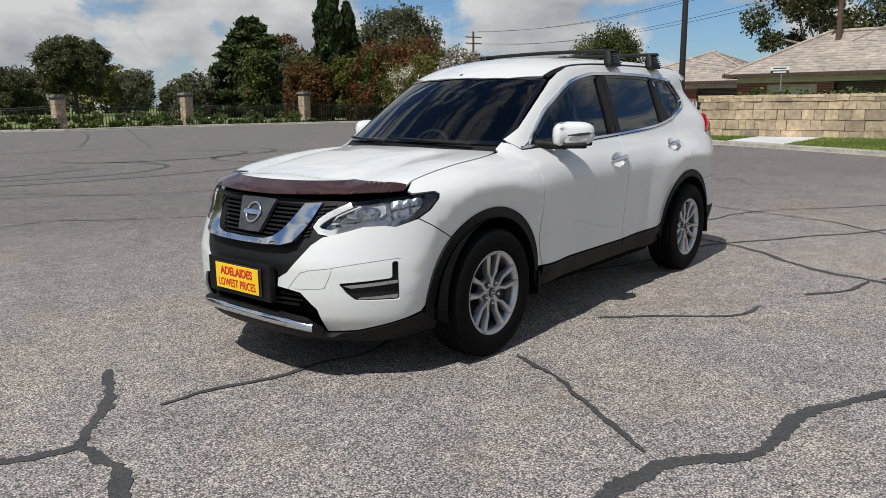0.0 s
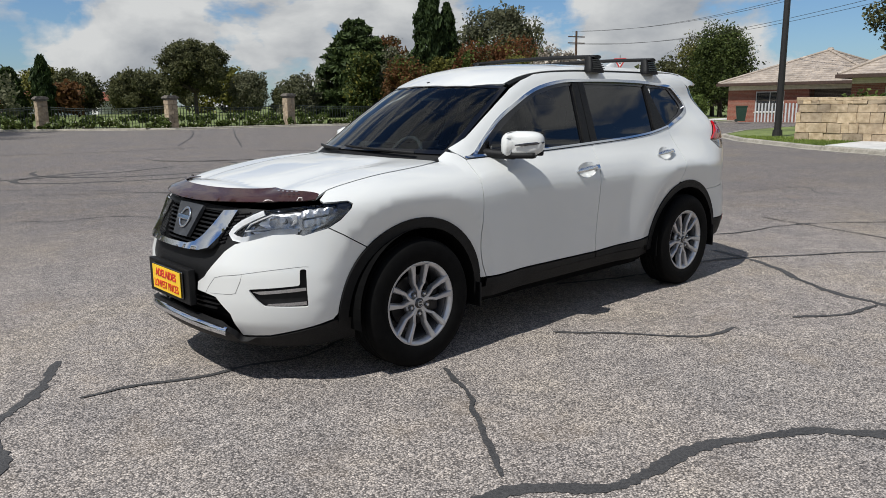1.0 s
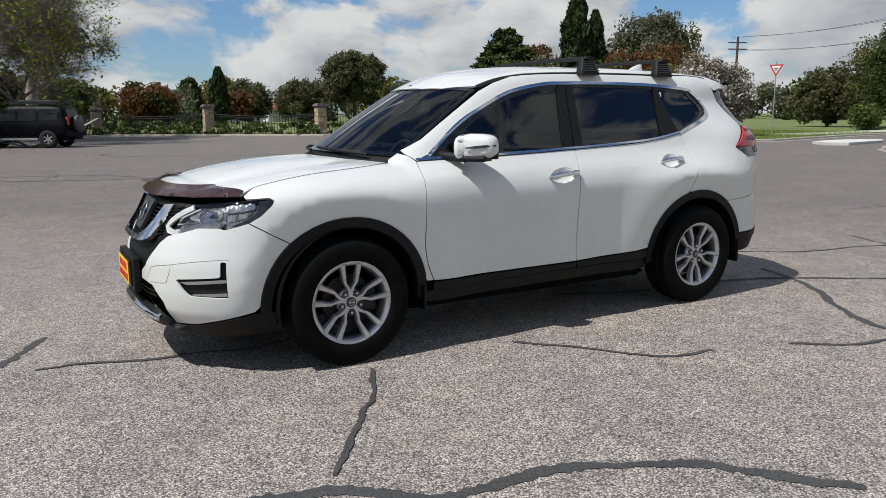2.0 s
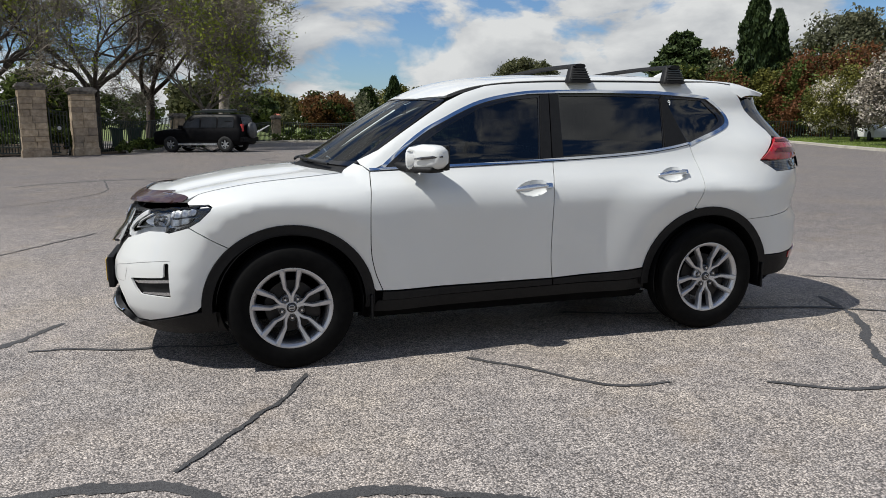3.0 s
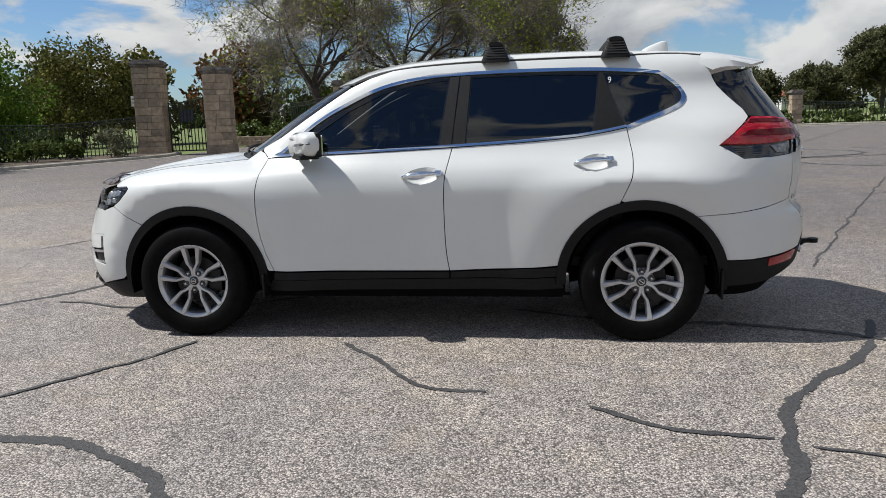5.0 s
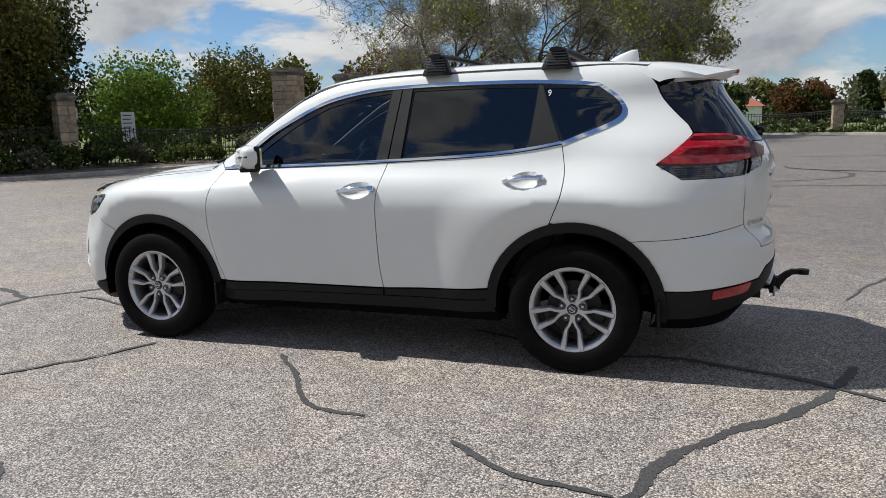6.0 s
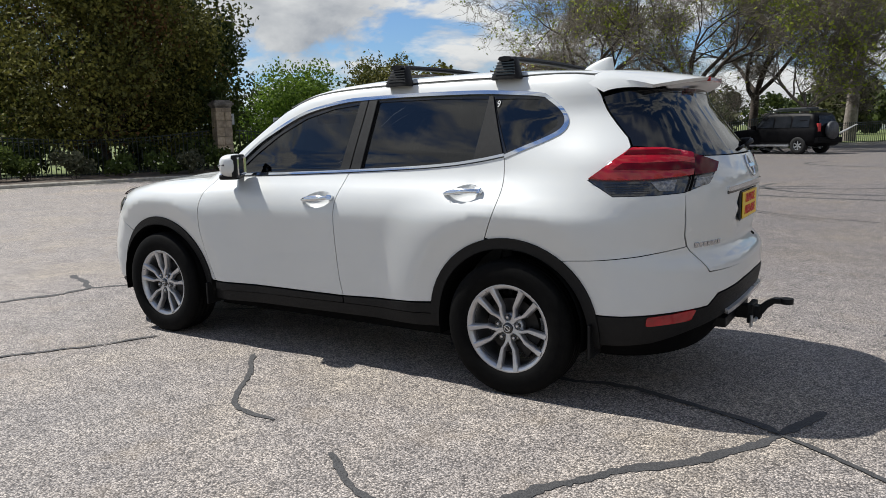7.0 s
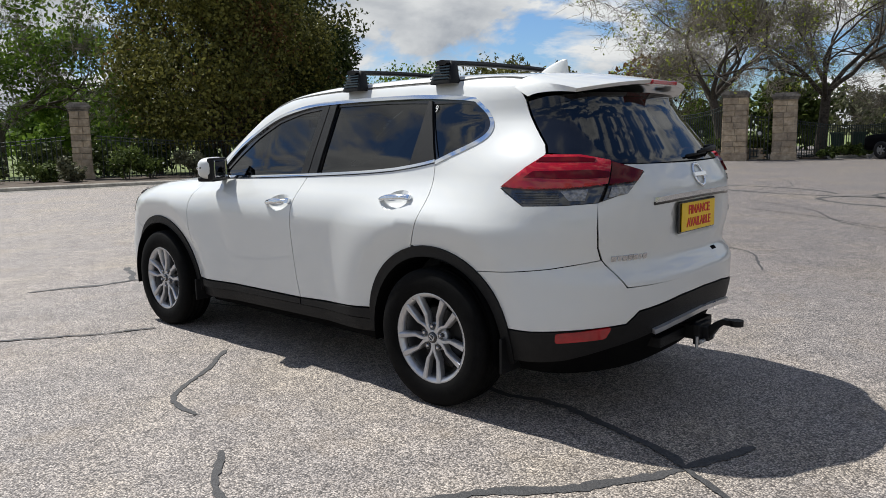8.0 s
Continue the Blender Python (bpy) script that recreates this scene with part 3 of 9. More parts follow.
EAST_IN, NORTH_IN, FAR_IN, WEST_IN = (beside(k, 0.15) for k in (KERB_EAST, KERB_NORTH, KERB_FAR, KERB_WEST))
bed("verge_east", EAST_IN + [(60.0, -30.0)], "lawn_soil", "short green lawn between the kerb and the stone wall")
bed("verge_north", NORTH_IN + [(60.0, 60.0), (75.0, 60.0)], "lawn_soil", "green lawn under the blossom trees")
bed("bed_west", WEST_IN + [(-29.0, -30.0), (-26.5, 0.0), (-24.3, 7.5), (-20.6, 16.0), (-16.4, 24.6)], "soil", "dark soil of a rose bed along the iron fence")
bed("bed_far", FAR_IN + [(-6.9, 32.6), (-4.1, 41.6), (1.6, 53.0), (9.6, 49.4), (16.0, 44.6), (24.4, 44.6), (33.0, 42.0), (37.0, 41.0)], "soil", "dark soil of a planted strip at the foot of the fence", 0.07)
bm = bmesh.new()
prism(bm, [(18.1, 2.9), (19.3, 4.9), (22.35, 4.9), (22.35, 2.9)], 0.05, 0.128)
tagged(finish("pavement", bm, "path_concrete"), "pale concrete crossing through the grass verge", "pavement", kind="structure")
bm = bmesh.new()
prism(bm, [(37.0, 21.9), (44.0, 22.6), (75.0, 26.0), (75.0, 28.5), (44.0, 25.0), (37.0, 24.3)], 0.05, 0.125)
prism(bm, [(27.0, 14.6), (27.6, 13.9), (31.5, 14.6), (33.0, 15.6), (31.0, 16.3), (28.0, 15.8)], -0.02, 0.12)
tagged(finish("pavement", bm, "path_concrete"), "pale concrete footpath and island by the side street", "pavement", kind="structure")

# ---- trees and shrubs ----
def limb_tubes(segs, n=6):
    """Tubes for a list of (points, radii): verts and faces."""
    V, F, base = [], [], 0
    for pts, rad in segs:
        P = np.array(pts, float)
        d = np.gradient(P, axis=0)
        d /= np.maximum(np.linalg.norm(d, axis=1, keepdims=True), 1e-9)
        ref = np.where(np.abs(d[:, 2:3]) > 0.9, np.array([[1.0, 0, 0]]), np.array([[0, 0, 1.0]]))
        u = np.cross(d, ref)
        u /= np.maximum(np.linalg.norm(u, axis=1, keepdims=True), 1e-9)
        w = np.cross(d, u)
        a = 2 * np.pi * np.arange(n) / n
        ring = P[:, None] + np.array(rad)[:, None, None] * (np.cos(a)[None, :, None] * u[:, None] + np.sin(a)[None, :, None] * w[:, None])
        V.append(ring.reshape(-1, 3))
        k = len(P)
        for i in range(k - 1):
            for j in range(n):
                F.append((base + i * n + j, base + i * n + (j + 1) % n, base + (i + 1) * n + (j + 1) % n, base + (i + 1) * n + j))
        base += k * n
    return np.concatenate(V), F


def grow(rng, start, aim, length, radius, depth, segs, tips, spread=0.6, droop=0.0, kids=3, bend=0.22, shrink_to=0.68):
    """Branches that fork again and again; their ends are kept in tips."""
    k = 5
    pts, rad = [np.array(start, float)], [radius]
    d = np.array(aim, float)
    d /= np.linalg.norm(d)
    for i in range(k):
        d = d + rng.normal(size=3) * bend * 0.5 + np.array([0, 0, -droop * (i / k)])
        d /= np.linalg.norm(d)
        pts.append(pts[-1] + d * length / k)
        rad.append(radius * (1 - 0.45 * (i + 1) / k))
    segs.append((pts, rad))
    if depth == 0:
        tips.append(pts[-1])
        tips.append(pts[-3])
        return
    for j in range(kids):
        f = rng.integers(2, k + 1) if j else k
        side = rng.normal(size=3)
        side -= side.dot(d) * d
        side /= np.linalg.norm(side)
        nd = d * (1 - spread * 0.5) + side * spread + np.array([0, 0, 0.12 - droop])
        grow(rng, pts[f], nd, length * shrink_to * rng.uniform(0.8, 1.15), rad[f] * 0.72, depth - 1, segs, tips, spread, droop, kids, bend, shrink_to)


def clumps(rng, centres, radii, per, flat=0.75):
    """Leaf places scattered in uneven lumps, thicker towards each lump's skin: the places and their outward directions."""
    out, dirs = [], []
    for c, r in zip(centres, radii):
        v = rng.normal(size=(per, 3))
        v /= np.linalg.norm(v, axis=1, keepdims=True)
        w = rng.normal(size=(3, 3))
        bumpy = 1 + 0.22 * np.sin(v @ w[0] * 3.1) + 0.18 * np.sin(v @ w[1] * 5.3 + 1.0)
        rr = r * bumpy[:, None] * rng.uniform(0.10, 1.0, (per, 1)) ** 0.42
        stray = rng.uniform(size=(per, 1)) < 0.10
        rr = np.where(stray, rr * rng.uniform(1.05, 1.3, (per, 1)), rr)
        out.append(c + v * rr * np.array([1, 1, flat]))
        dirs.append(v)
    return np.concatenate(out), np.concatenate(dirs)


def crown_part(name, tree, rng, places, size, mat, stretch=1.7, up=None, label="", out=None):
    v, f = blades(rng, places, size, stretch, up, out)
    ob = from_arrays(name, v, f, mat, tree, label)
    if name != "crown":
        tagged(ob, kind="stuff")
    return ob


def plant(name, label, category, x, y, group="", z=0.0):
    return thing(name, label, category, (x, y, z), group=group)


def broad_tree(x, y, h, w, seed, mat="leaf_gum", bark="bark", base=0.20, lumps=30, per=300, size=0.34, label="broad dark green tree behind the fence", bare=0.0, open_=1.0, trunk=0.022, second=None, category="tree", z=0.0, mix=0.9):
    """A tree with forking limbs and a lumpy, broken crown."""
    rng = np.random.default_rng(seed)
    t = plant("tree", label, category, x, y, "trees", z)
    segs, tips = [], []
    top = h * base
    lean = rng.normal(size=2) * 0.04 * h
    trunk_pts = [(0, 0, -0.1), (lean[0] * 0.2, lean[1] * 0.2, top * 0.5), (lean[0] * 0.5, lean[1] * 0.5, top)]
    segs.append((trunk_pts, [h * trunk * 1.25, h * trunk, h * trunk * 0.85]))
    heads, radii = [], []
    n_in = lumps // 4
    wob = rng.normal(size=(3, 2))
    for i in range(lumps):
        # lumps sit side by side on the crown's skin, the last quarter fills its inside
        f = (i + 0.5) / (lumps - n_in) if i < lumps - n_in else rng.uniform(0.1, 0.8)
        zz = -0.05 + 1.02 * f + rng.normal() * 0.03
        a = i * 2.39996 + rng.normal() * 0.35
        prof = np.sin(np.pi * np.clip(0.20 + 0.76 * zz, 0, 1)) ** 0.55
        reach = 0.76 * (1 + 0.13 * np.sin(2 * a + wob[0, 0] * 3) + 0.10 * np.sin(3 * a + zz * 7 + wob[1, 0] * 3)) if i < lumps - n_in else rng.uniform(0.1, 0.5)
        r = w / 2 * prof * reach
        heads.append((r * np.cos(a) + lean[0] * 0.6, r * np.sin(a) + lean[1] * 0.6, top * 0.85 + (h - top) * (0.05 + 0.83 * zz)))
        radii.append(min(w, (h - top)) * rng.uniform(0.16, 0.27) * (30.0 / max(lumps, 14)) ** 0.3 * open_)
    heads = np.array(heads)
    order = np.argsort(heads[:, 2])
    for i in order:
        if rng.uniform() < 0.55:
            c = heads[i]
            s = np.array(trunk_pts[-1]) * rng.uniform(0.75, 1.0)
            m = (s + c) / 2 + np.array([0, 0, -0.05 * h]) + rng.normal(size=3) * 0.03 * h
            segs.append(([s, s * 0.4 + m * 0.6, m, c], [h * trunk * 0.5, h * trunk * 0.36, h * trunk * 0.22, h * trunk * 0.06]))
    v, f = limb_tubes(segs, 7)
    from_arrays("trunk", v, f, bark, t, "forking trunk and limbs", smooth=True)
    places, dirs = clumps(rng, heads, radii, per, 0.85)
    ok = places[:, 2] > 0.02
    places, dirs = places[ok], dirs[ok]
    if second:
        # whole sprays of the second colour, lump by lump, and some leaves between
        blot = np.sin(places @ rng.normal(size=3) * 2.2 / max(w, 3) * 3) + np.sin(places @ rng.normal(size=3) * 4.0 / max(w, 3) * 3)
        pick = (blot + rng.normal(size=len(places)) * 0.6) > mix
        crown_part("crown", t, rng, places[~pick], size, mat, out=dirs[~pick])
        crown_part("sprays", t, rng, places[pick], size, second, out=dirs[pick])
    else:
        crown_part("crown", t, rng, places, size, mat, out=dirs)
    return t


def column_tree(x, y, h, w, seed, mat="leaf_cypress", label="tall dark narrow cypress tree", per=5200, size=0.30):
    rng = np.random.default_rng(seed)
    t = plant("tree", label, "tree", x, y, "trees")
    v, f = limb_tubes([([(0, 0, -0.1), (0, 0, h * 0.5), (0, 0, h * 0.9)], [h * 0.018, h * 0.012, 0.02])], 6)
    from_arrays("trunk", v, f, "bark", t, "straight trunk", smooth=True)
    zz = rng.uniform(0.03, 1.0, per)
    a = rng.uniform(0, 2 * np.pi, per)
    lump = 1 + 0.22 * np.sin(a * 3 + zz * 17) + 0.16 * np.sin(a * 5 - zz * 31)
    r = w / 2 * (np.sin(np.pi * np.clip(0.12 + zz * 0.86, 0, 1)) ** 0.7) * lump * rng.uniform(0.5, 1.0, per) ** 0.5
    crown_part("crown", t, rng, np.stack([r * np.cos(a), r * np.sin(a), zz * h], 1), size, mat, 2.2, 0.55)
    return t


def conifer_tree(x, y, h, w, seed, mat="leaf_conifer", label="large dark green conifer with layered boughs"):
    rng = np.random.default_rng(seed)
    t = plant("tree", label, "tree", x, y, "trees")
    segs = [([(0, 0, -0.1), (0, 0, h * 0.5), (0, 0, h * 0.96)], [h * 0.03, h * 0.018, 0.03])]
    P = []
    for i in range(210):
        zz = rng.uniform(0.06, 0.97)
        a = rng.uniform(0, 2 * np.pi)
        L = w / 2 * (1 - zz) ** 0.62 * rng.uniform(0.7, 1.08) + 0.2
        e = np.array([np.cos(a) * L, np.sin(a) * L, zz * h - 0.10 * L + 0.02 * h])
        s = np.array([0, 0, zz * h - 0.12 * L])
        m = (s + e) / 2 + np.array([0, 0, 0.10 * L])
        if i % 3 == 0:
            segs.append(([s, m, e], [0.06, 0.04, 0.015]))
        k = int(50 + 60 * L)
        q = rng.uniform(0.25, 1.0, (k, 1)) ** 0.7
        line = (1 - q) ** 2 * s + 2 * q * (1 - q) * m + q * q * e
        P.append(line + rng.normal(size=(k, 3)) * np.array([0.20, 0.20, 0.10]) * (0.6 + 0.3 * L))
    v, f = limb_tubes(segs, 6)
    from_arrays("trunk", v, f, "bark", t, "straight trunk with boughs", smooth=True)
    crown_part("crown", t, rng, np.concatenate(P), 0.30, mat, 2.4)
    return t


def bare_tree(x, y, h, seed, mat="leaf_spring", leaves=0.25, bark="bark", label="large bare tree with fine grey twigs", spread=0.62, depth=5, size=0.14, aim=(0.05, 0.02, 1), droop=0.0, low=0.24, kids=3, spikes=2):
    """A winter crown: fine forking twigs and a few young leaves."""
    rng = np.random.default_rng(seed)
    t = plant("tree", label, "tree", x, y, "trees")
    segs, tips = [], []
    r0 = h * 0.0185
    top = np.array([aim[0] * h * low, aim[1] * h * low, h * low])
    segs.append(([(0, 0, -0.1), tuple(top * 0.5), tuple(top)], [r0 * 1.35, r0, r0 * 0.9]))
    n0 = 5
    for i in range(n0):
        a = 2 * np.pi * (i + rng.uniform(-0.3, 0.3)) / n0
        grow(rng, top * rng.uniform(0.8, 1.0), (np.cos(a) * 0.8, np.sin(a) * 0.8, rng.uniform(0.5, 1.3)), h * 0.27, r0 * 0.55, depth, segs, tips, spread, droop, kids, 0.30, 0.73)
    thick = [s for s in segs if s[1][0] > 0.03]
    thin = [s for s in segs if s[1][0] <= 0.03]
    v, f = limb_tubes(thick, 7)
    from_arrays("trunk", v, f, bark, t, "dark forking trunk and limbs", smooth=True)
    T = np.array(tips)
    if thin:
        # twigs, and tapering spikes at their ends
        v, f = limb_tubes([(p[::2] if len(p) > 4 else p, [max(q, 0.011) for q in (r[::2] if len(p) > 4 else r)]) for p, r in thin], 3)
        n = len(T) * spikes
        at = T[rng.integers(0, len(T), n)] + rng.normal(size=(n, 3)) * 0.10
        mid = T.mean(0)
        d = (at - mid) / np.linalg.norm(at - mid, axis=1, keepdims=True) * 0.6 + rng.normal(size=(n, 3)) * 0.6 + np.array([0, 0, 0.25])
        d /= np.linalg.norm(d, axis=1, keepdims=True)
        u = np.cross(d, rng.normal(size=(n, 3)))
        u /= np.linalg.norm(u, axis=1, keepdims=True)
        w = np.cross(d, u)
        q = 0.010
        e = at + d * rng.uniform(0.35, 1.0, (n, 1))
        sv = np.stack([at + u * q, at - u * q * 0.5 + w * q * 0.87, at - u * q * 0.5 - w * q * 0.87, e], 1).reshape(-1, 3)
        k = np.arange(n)[:, None] * 4 + len(v)
        sf = np.concatenate([k + np.array([0, 1, 3]), k + np.array([1, 2, 3]), k + np.array([2, 0, 3])])
        ob = from_arrays("twig_crown", np.concatenate([v, sv]), list(f) + [tuple(r) for r in sf.tolist()], "twig_brown", t, "fine grey-brown twigs")
        tagged(ob, kind="stuff")
    if leaves > 0 and len(T):
        # young leaves in loose tufts, thicker on some boughs than on others
        wgt = np.exp(1.6 * np.sin(T @ rng.normal(size=3) * 1.1) + 1.2 * np.sin(T @ rng.normal(size=3) * 0.8))
        k = int(len(T) * leaves * 6)
        pick = T[rng.choice(len(T), k, p=wgt / wgt.sum())] + rng.normal(size=(k, 3)) * 0.30
        crown_part("young_leaves", t, rng, pick, size, mat, 1.8)
    return t


def shrub(x, y, w, d, h, seed, mat="leaf_mid", flowers=None, label="leafy green shrub in the bed", per=900, size=0.11, group="shrubs", z=0.05, name="shrub", nflow=40, fsize=0.09):
    rng = np.random.default_rng(seed)
    t = plant(name, label, "shrub", x, y, group, z)
    k = max(4, int(5 * w))
    cen = np.stack([rng.uniform(-w / 2, w / 2, k) * 0.8, rng.uniform(-d / 2, d / 2, k) * 0.8, h * rng.uniform(0.25, 0.72, k)], 1)
    rad = np.minimum(h * 0.5, 0.55 * max(w, d)) * rng.uniform(0.45, 0.75, k)
    segs = [([(c[0] * 0.2, c[1] * 0.2, -0.06), tuple(c * np.array([0.6, 0.6, 0.5])), tuple(c)], [0.02, 0.014, 0.006]) for c in cen]
    v, f = limb_tubes(segs, 5)
    from_arrays("stems", v, f, "bark", t, "thin woody stems")
    pl, dirs = clumps(rng, cen, rad, max(30, int(per / k)), 0.9)
    pl[:, 2] = np.maximum(pl[:, 2], 0.02)
    crown_part("leaves", t, rng, pl, size, mat, out=dirs)
    if flowers:
        q, _ = clumps(rng, cen, rad * 1.05, max(2, int(nflow / k)), 0.9)
        crown_part("flowers", t, rng, q, fsize, flowers, 1.0)
    return t


# the cemetery side: gums, conifers and rust-coloured trees beyond the fence
broad_tree(49.6, 115.0, 13.2, 11.2, 1, "leaf_gum", lumps=40, per=760, size=0.24, label="tall broad gum tree far beyond the fence", base=0.34, open_=0.85)
broad_tree(57.0, 111.2, 7.5, 6.4, 2, "leaf_grey", lumps=26, per=520, size=0.22, label="grey-green gum tree beside the tall one", open_=0.9)
broad_tree(61.4, 109.0, 4.8, 3.6, 3, "leaf_gum", lumps=18, per=340, size=0.20)
broad_tree(41.5, 118.0, 7.4, 10.5, 4, "leaf_gum", lumps=34, per=560, size=0.22, label="rounded olive-green tree beyond the fence")
broad_tree(34.0, 124.0, 7.6, 9.0, 5, "leaf_gum", lumps=28, per=460, size=0.24)
broad_tree(30.0, 128.0, 8.4, 6.5, 6, "leaf_olive", lumps=14, per=260, size=0.34, bark="bark_pale")
column_tree(23.6, 102.5, 7.8, 2.4, 7, per=2200, size=0.34)
conifer_tree(20.0, 104.0, 6.4, 4.2, 8, label="dark conifer far beyond the fence")
broad_tree(28.0, 110.0, 5.4, 5.0, 9, "leaf_rust", lumps=12, per=160, size=0.4, label="rust-brown tree beyond the fence")
broad_tree(10.4, 78.0, 4.9, 6.4, 10, "leaf_rust", second="leaf_dark", mix=0.8, lumps=30, per=360, size=0.22, label="rust-orange tree beyond the fence", base=0.15)
broad_tree(15.0, 86.0, 5.2, 4.6, 11, "leaf_grey", "bark_pale", lumps=8, per=70, size=0.3, label="thin pale-limbed tree beyond the fence")
broad_tree(2.5, 84.0, 4.8, 6.0, 12, "leaf_dark", lumps=16, per=200, size=0.4)
broad_tree(-4.0, 92.0, 7.0, 7.0, 13, "leaf_gum", lumps=16, per=200, size=0.4)
column_tree(-1.5, 100.0, 6.6, 2.6, 14, per=1800, size=0.34)
conifer_tree(51.9, 73.3, 11.8, 12.5, 15)
broad_tree(43.4, 73.0, 5.2, 4.0, 16, "leaf_grey", lumps=16, per=300, size=0.22, label="grey-green shrubby tree beside the conifer", base=0.1)
broad_tree(58.5, 76.0, 11.6, 5.0, 17, "leaf_rust", second="leaf_grey", mix=0.2, lumps=18, per=300, size=0.26, label="dull red-brown tree behind the conifer")
broad_tree(49.6, 62.0, 8.4, 4.6, 18, "leaf_grey", "bark_pale", lumps=20, per=320, size=0.22, base=0.12)
broad_tree(45.2, 63.0, 8.0, 4.2, 27, "leaf_dark", second="leaf_olive", lumps=18, per=320, size=0.22, base=0.1, label="dark green tree in front of the conifer")
column_tree(40.3, 46.4, 11.6, 2.7, 19, per=9000, size=0.22)
column_tree(42.0, 46.0, 10.0, 2.2, 20, per=7000, size=0.22)
broad_tree(58.2, 54.6, 12.9, 9.4, 22, "leaf_grey", lumps=34, per=620, size=0.22, label="large grey-green gum with an open crown", open_=0.82, base=0.3)
broad_tree(37.7, 46.4, 5.5, 4.4, 23, "leaf_rust", mix=0.5, lumps=30, per=620, size=0.14, label="dense shrub with dark red new leaves", base=0.06, second="leaf_mid", category="shrub")
broad_tree(40.2, 44.3, 6.0, 3.2, 24, "leaf_olive", lumps=24, per=560, size=0.14, label="dense green shrub among the red ones", base=0.06, category="shrub")
broad_tree(41.6, 42.6, 6.5, 4.8, 25, "leaf_red", mix=0.6, lumps=32, per=640, size=0.14, label="dense shrub with dark red new leaves", base=0.06, second="leaf_mid", category="shrub")
broad_tree(43.8, 40.2, 7.0, 5.0, 26, "leaf_red", mix=0.6, lumps=32, per=640, size=0.14, label="dense shrub with dark red new leaves", base=0.06, second="leaf_olive", category="shrub")
broad_tree(43.4, 36.6, 5.9, 4.0, 28, "leaf_rust", mix=0.6, lumps=28, per=560, size=0.14, label="dense shrub with dark red new leaves", base=0.06, second="leaf_mid", category="shrub")
for i, (x, y, h, w) in enumerate(((33.6, 29.6, 4.6, 4.2), (30.2, 24.0, 4.7, 3.0), (36.4, 34.0, 4.4, 4.0), (31.9, 23.6, 4.2, 2.6))):
    broad_tree(x, y, h, w, 30 + i, "leaf_olive" if i % 2 == 0 else "twig_brown", lumps=30, per=420, size=0.085, label="small blossom tree with pale flowers on the lawn", base=0.26, second="petal_white", trunk=0.016, z=0.1, open_=0.9, mix=1.1)
# behind the gates
bare_tree(-11.2, 35.0, 13.0, 40, leaves=0.08, depth=6, size=0.10, label="large bare tree behind the gate", spread=0.66, aim=(-0.25, 0, 1))
bare_tree(-7.9, 39.5, 14.0, 41, leaves=0.15, depth=6, size=0.11, label="tree in young yellow-green leaf behind the gate", spread=0.5)
bare_tree(-5.6, 46.0, 14.5, 42, leaves=0.12, depth=6, size=0.11, label="slender tree in young leaf behind the fence", spread=0.5)
bare_tree(-2.4, 43.0, 9.6, 43, leaves=0.03, depth=6, label="bare spreading tree behind the fence", spread=0.62, bark="bark_pale")
broad_tree(-1.0, 58.0, 18.0, 8.0, 44, "leaf_gum", "bark_pale", lumps=18, per=520, size=0.20, label="gum tree with an open dark crown", base=0.4, open_=0.52)
bare_tree(-17.5, 42.0, 8.0, 45, leaves=0.05, label="bare red-brown tree behind the gates", spread=0.6)
broad_tree(-14.2, 41.0, 3.6, 3.4, 46, "leaf_bright", lumps=12, per=260, size=0.16, label="small bright green tree inside the gates", base=0.12)
broad_tree(-12.6, 49.0, 5.0, 5.0, 47, "leaf_mid", lumps=14, per=220, size=0.26)
broad_tree(-19.5, 41.0, 6.2, 4.6, 48, "leaf_rust", lumps=14, per=220, size=0.22, label="small tree with orange-red leaves inside the gates", second="leaf_mid")
broad_tree(-26.6, 35.8, 6.4, 5.4, 49, "leaf_olive", lumps=18, per=624, size=0.12, label="olive-green rounded tree behind the fence", base=0.15)
broad_tree(-31.5, 33.0, 5.2, 5.4, 50, "leaf_mid", lumps=22, per=672, size=0.12, label="fresh green rounded tree behind the fence", base=0.12, second="leaf_bright")
broad_tree(-27.6, 29.0, 5.4, 6.0, 51, "leaf_bright", lumps=22, per=720, size=0.11, label="bright green rounded tree behind the fence", base=0.10)
broad_tree(-25.0, 40.0, 6.3, 4.6, 52, "leaf_olive", lumps=16, per=240, size=0.22, label="olive-green tree inside the grounds")
broad_tree(-34.0, 44.0, 7.0, 6.0, 53, "leaf_dark", lumps=16, per=220, size=0.26)
# the dense dark trees by the west fence
for i, (x, y, h, w) in enumerate(((-24.8, 14.4, 11.0, 10.6), (-26.3, 18.9, 10.0, 8.0))):
    broad_tree(x, y, h, w, 60 + i, "leaf_olive" if i == 0 else "leaf_dark", lumps=70 if i == 0 else 44, per=1250 if i == 0 else 900, size=0.095 if i == 0 else 0.12, label="dense dark olive tree hanging over the fence", base=0.13, second="leaf_rust" if i == 0 else "leaf_olive", mix=1.75, open_=0.92, trunk=0.02)
bare_tree(-33.0, 8.0, 11.0, 64, mat="leaf_bright", leaves=0.55, size=0.13, label="tall tree with hanging fresh green leaves", spread=0.55, low=0.2)
broad_tree(-42.0, 14.0, 5.0, 7.0, 65, "leaf_bright", lumps=20, per=240, size=0.24)
broad_tree(-42.0, 1.0, 5.5, 8.0, 66, "leaf_bright", lumps=22, per=240, size=0.24)
broad_tree(-46.0, 20.0, 6.0, 9.0, 67, "leaf_bright", lumps=20, per=240, size=0.26)
broad_tree(-42.0, 32.0, 7.0, 8.0, 68, "leaf_mid", lumps=20, per=240, size=0.26)
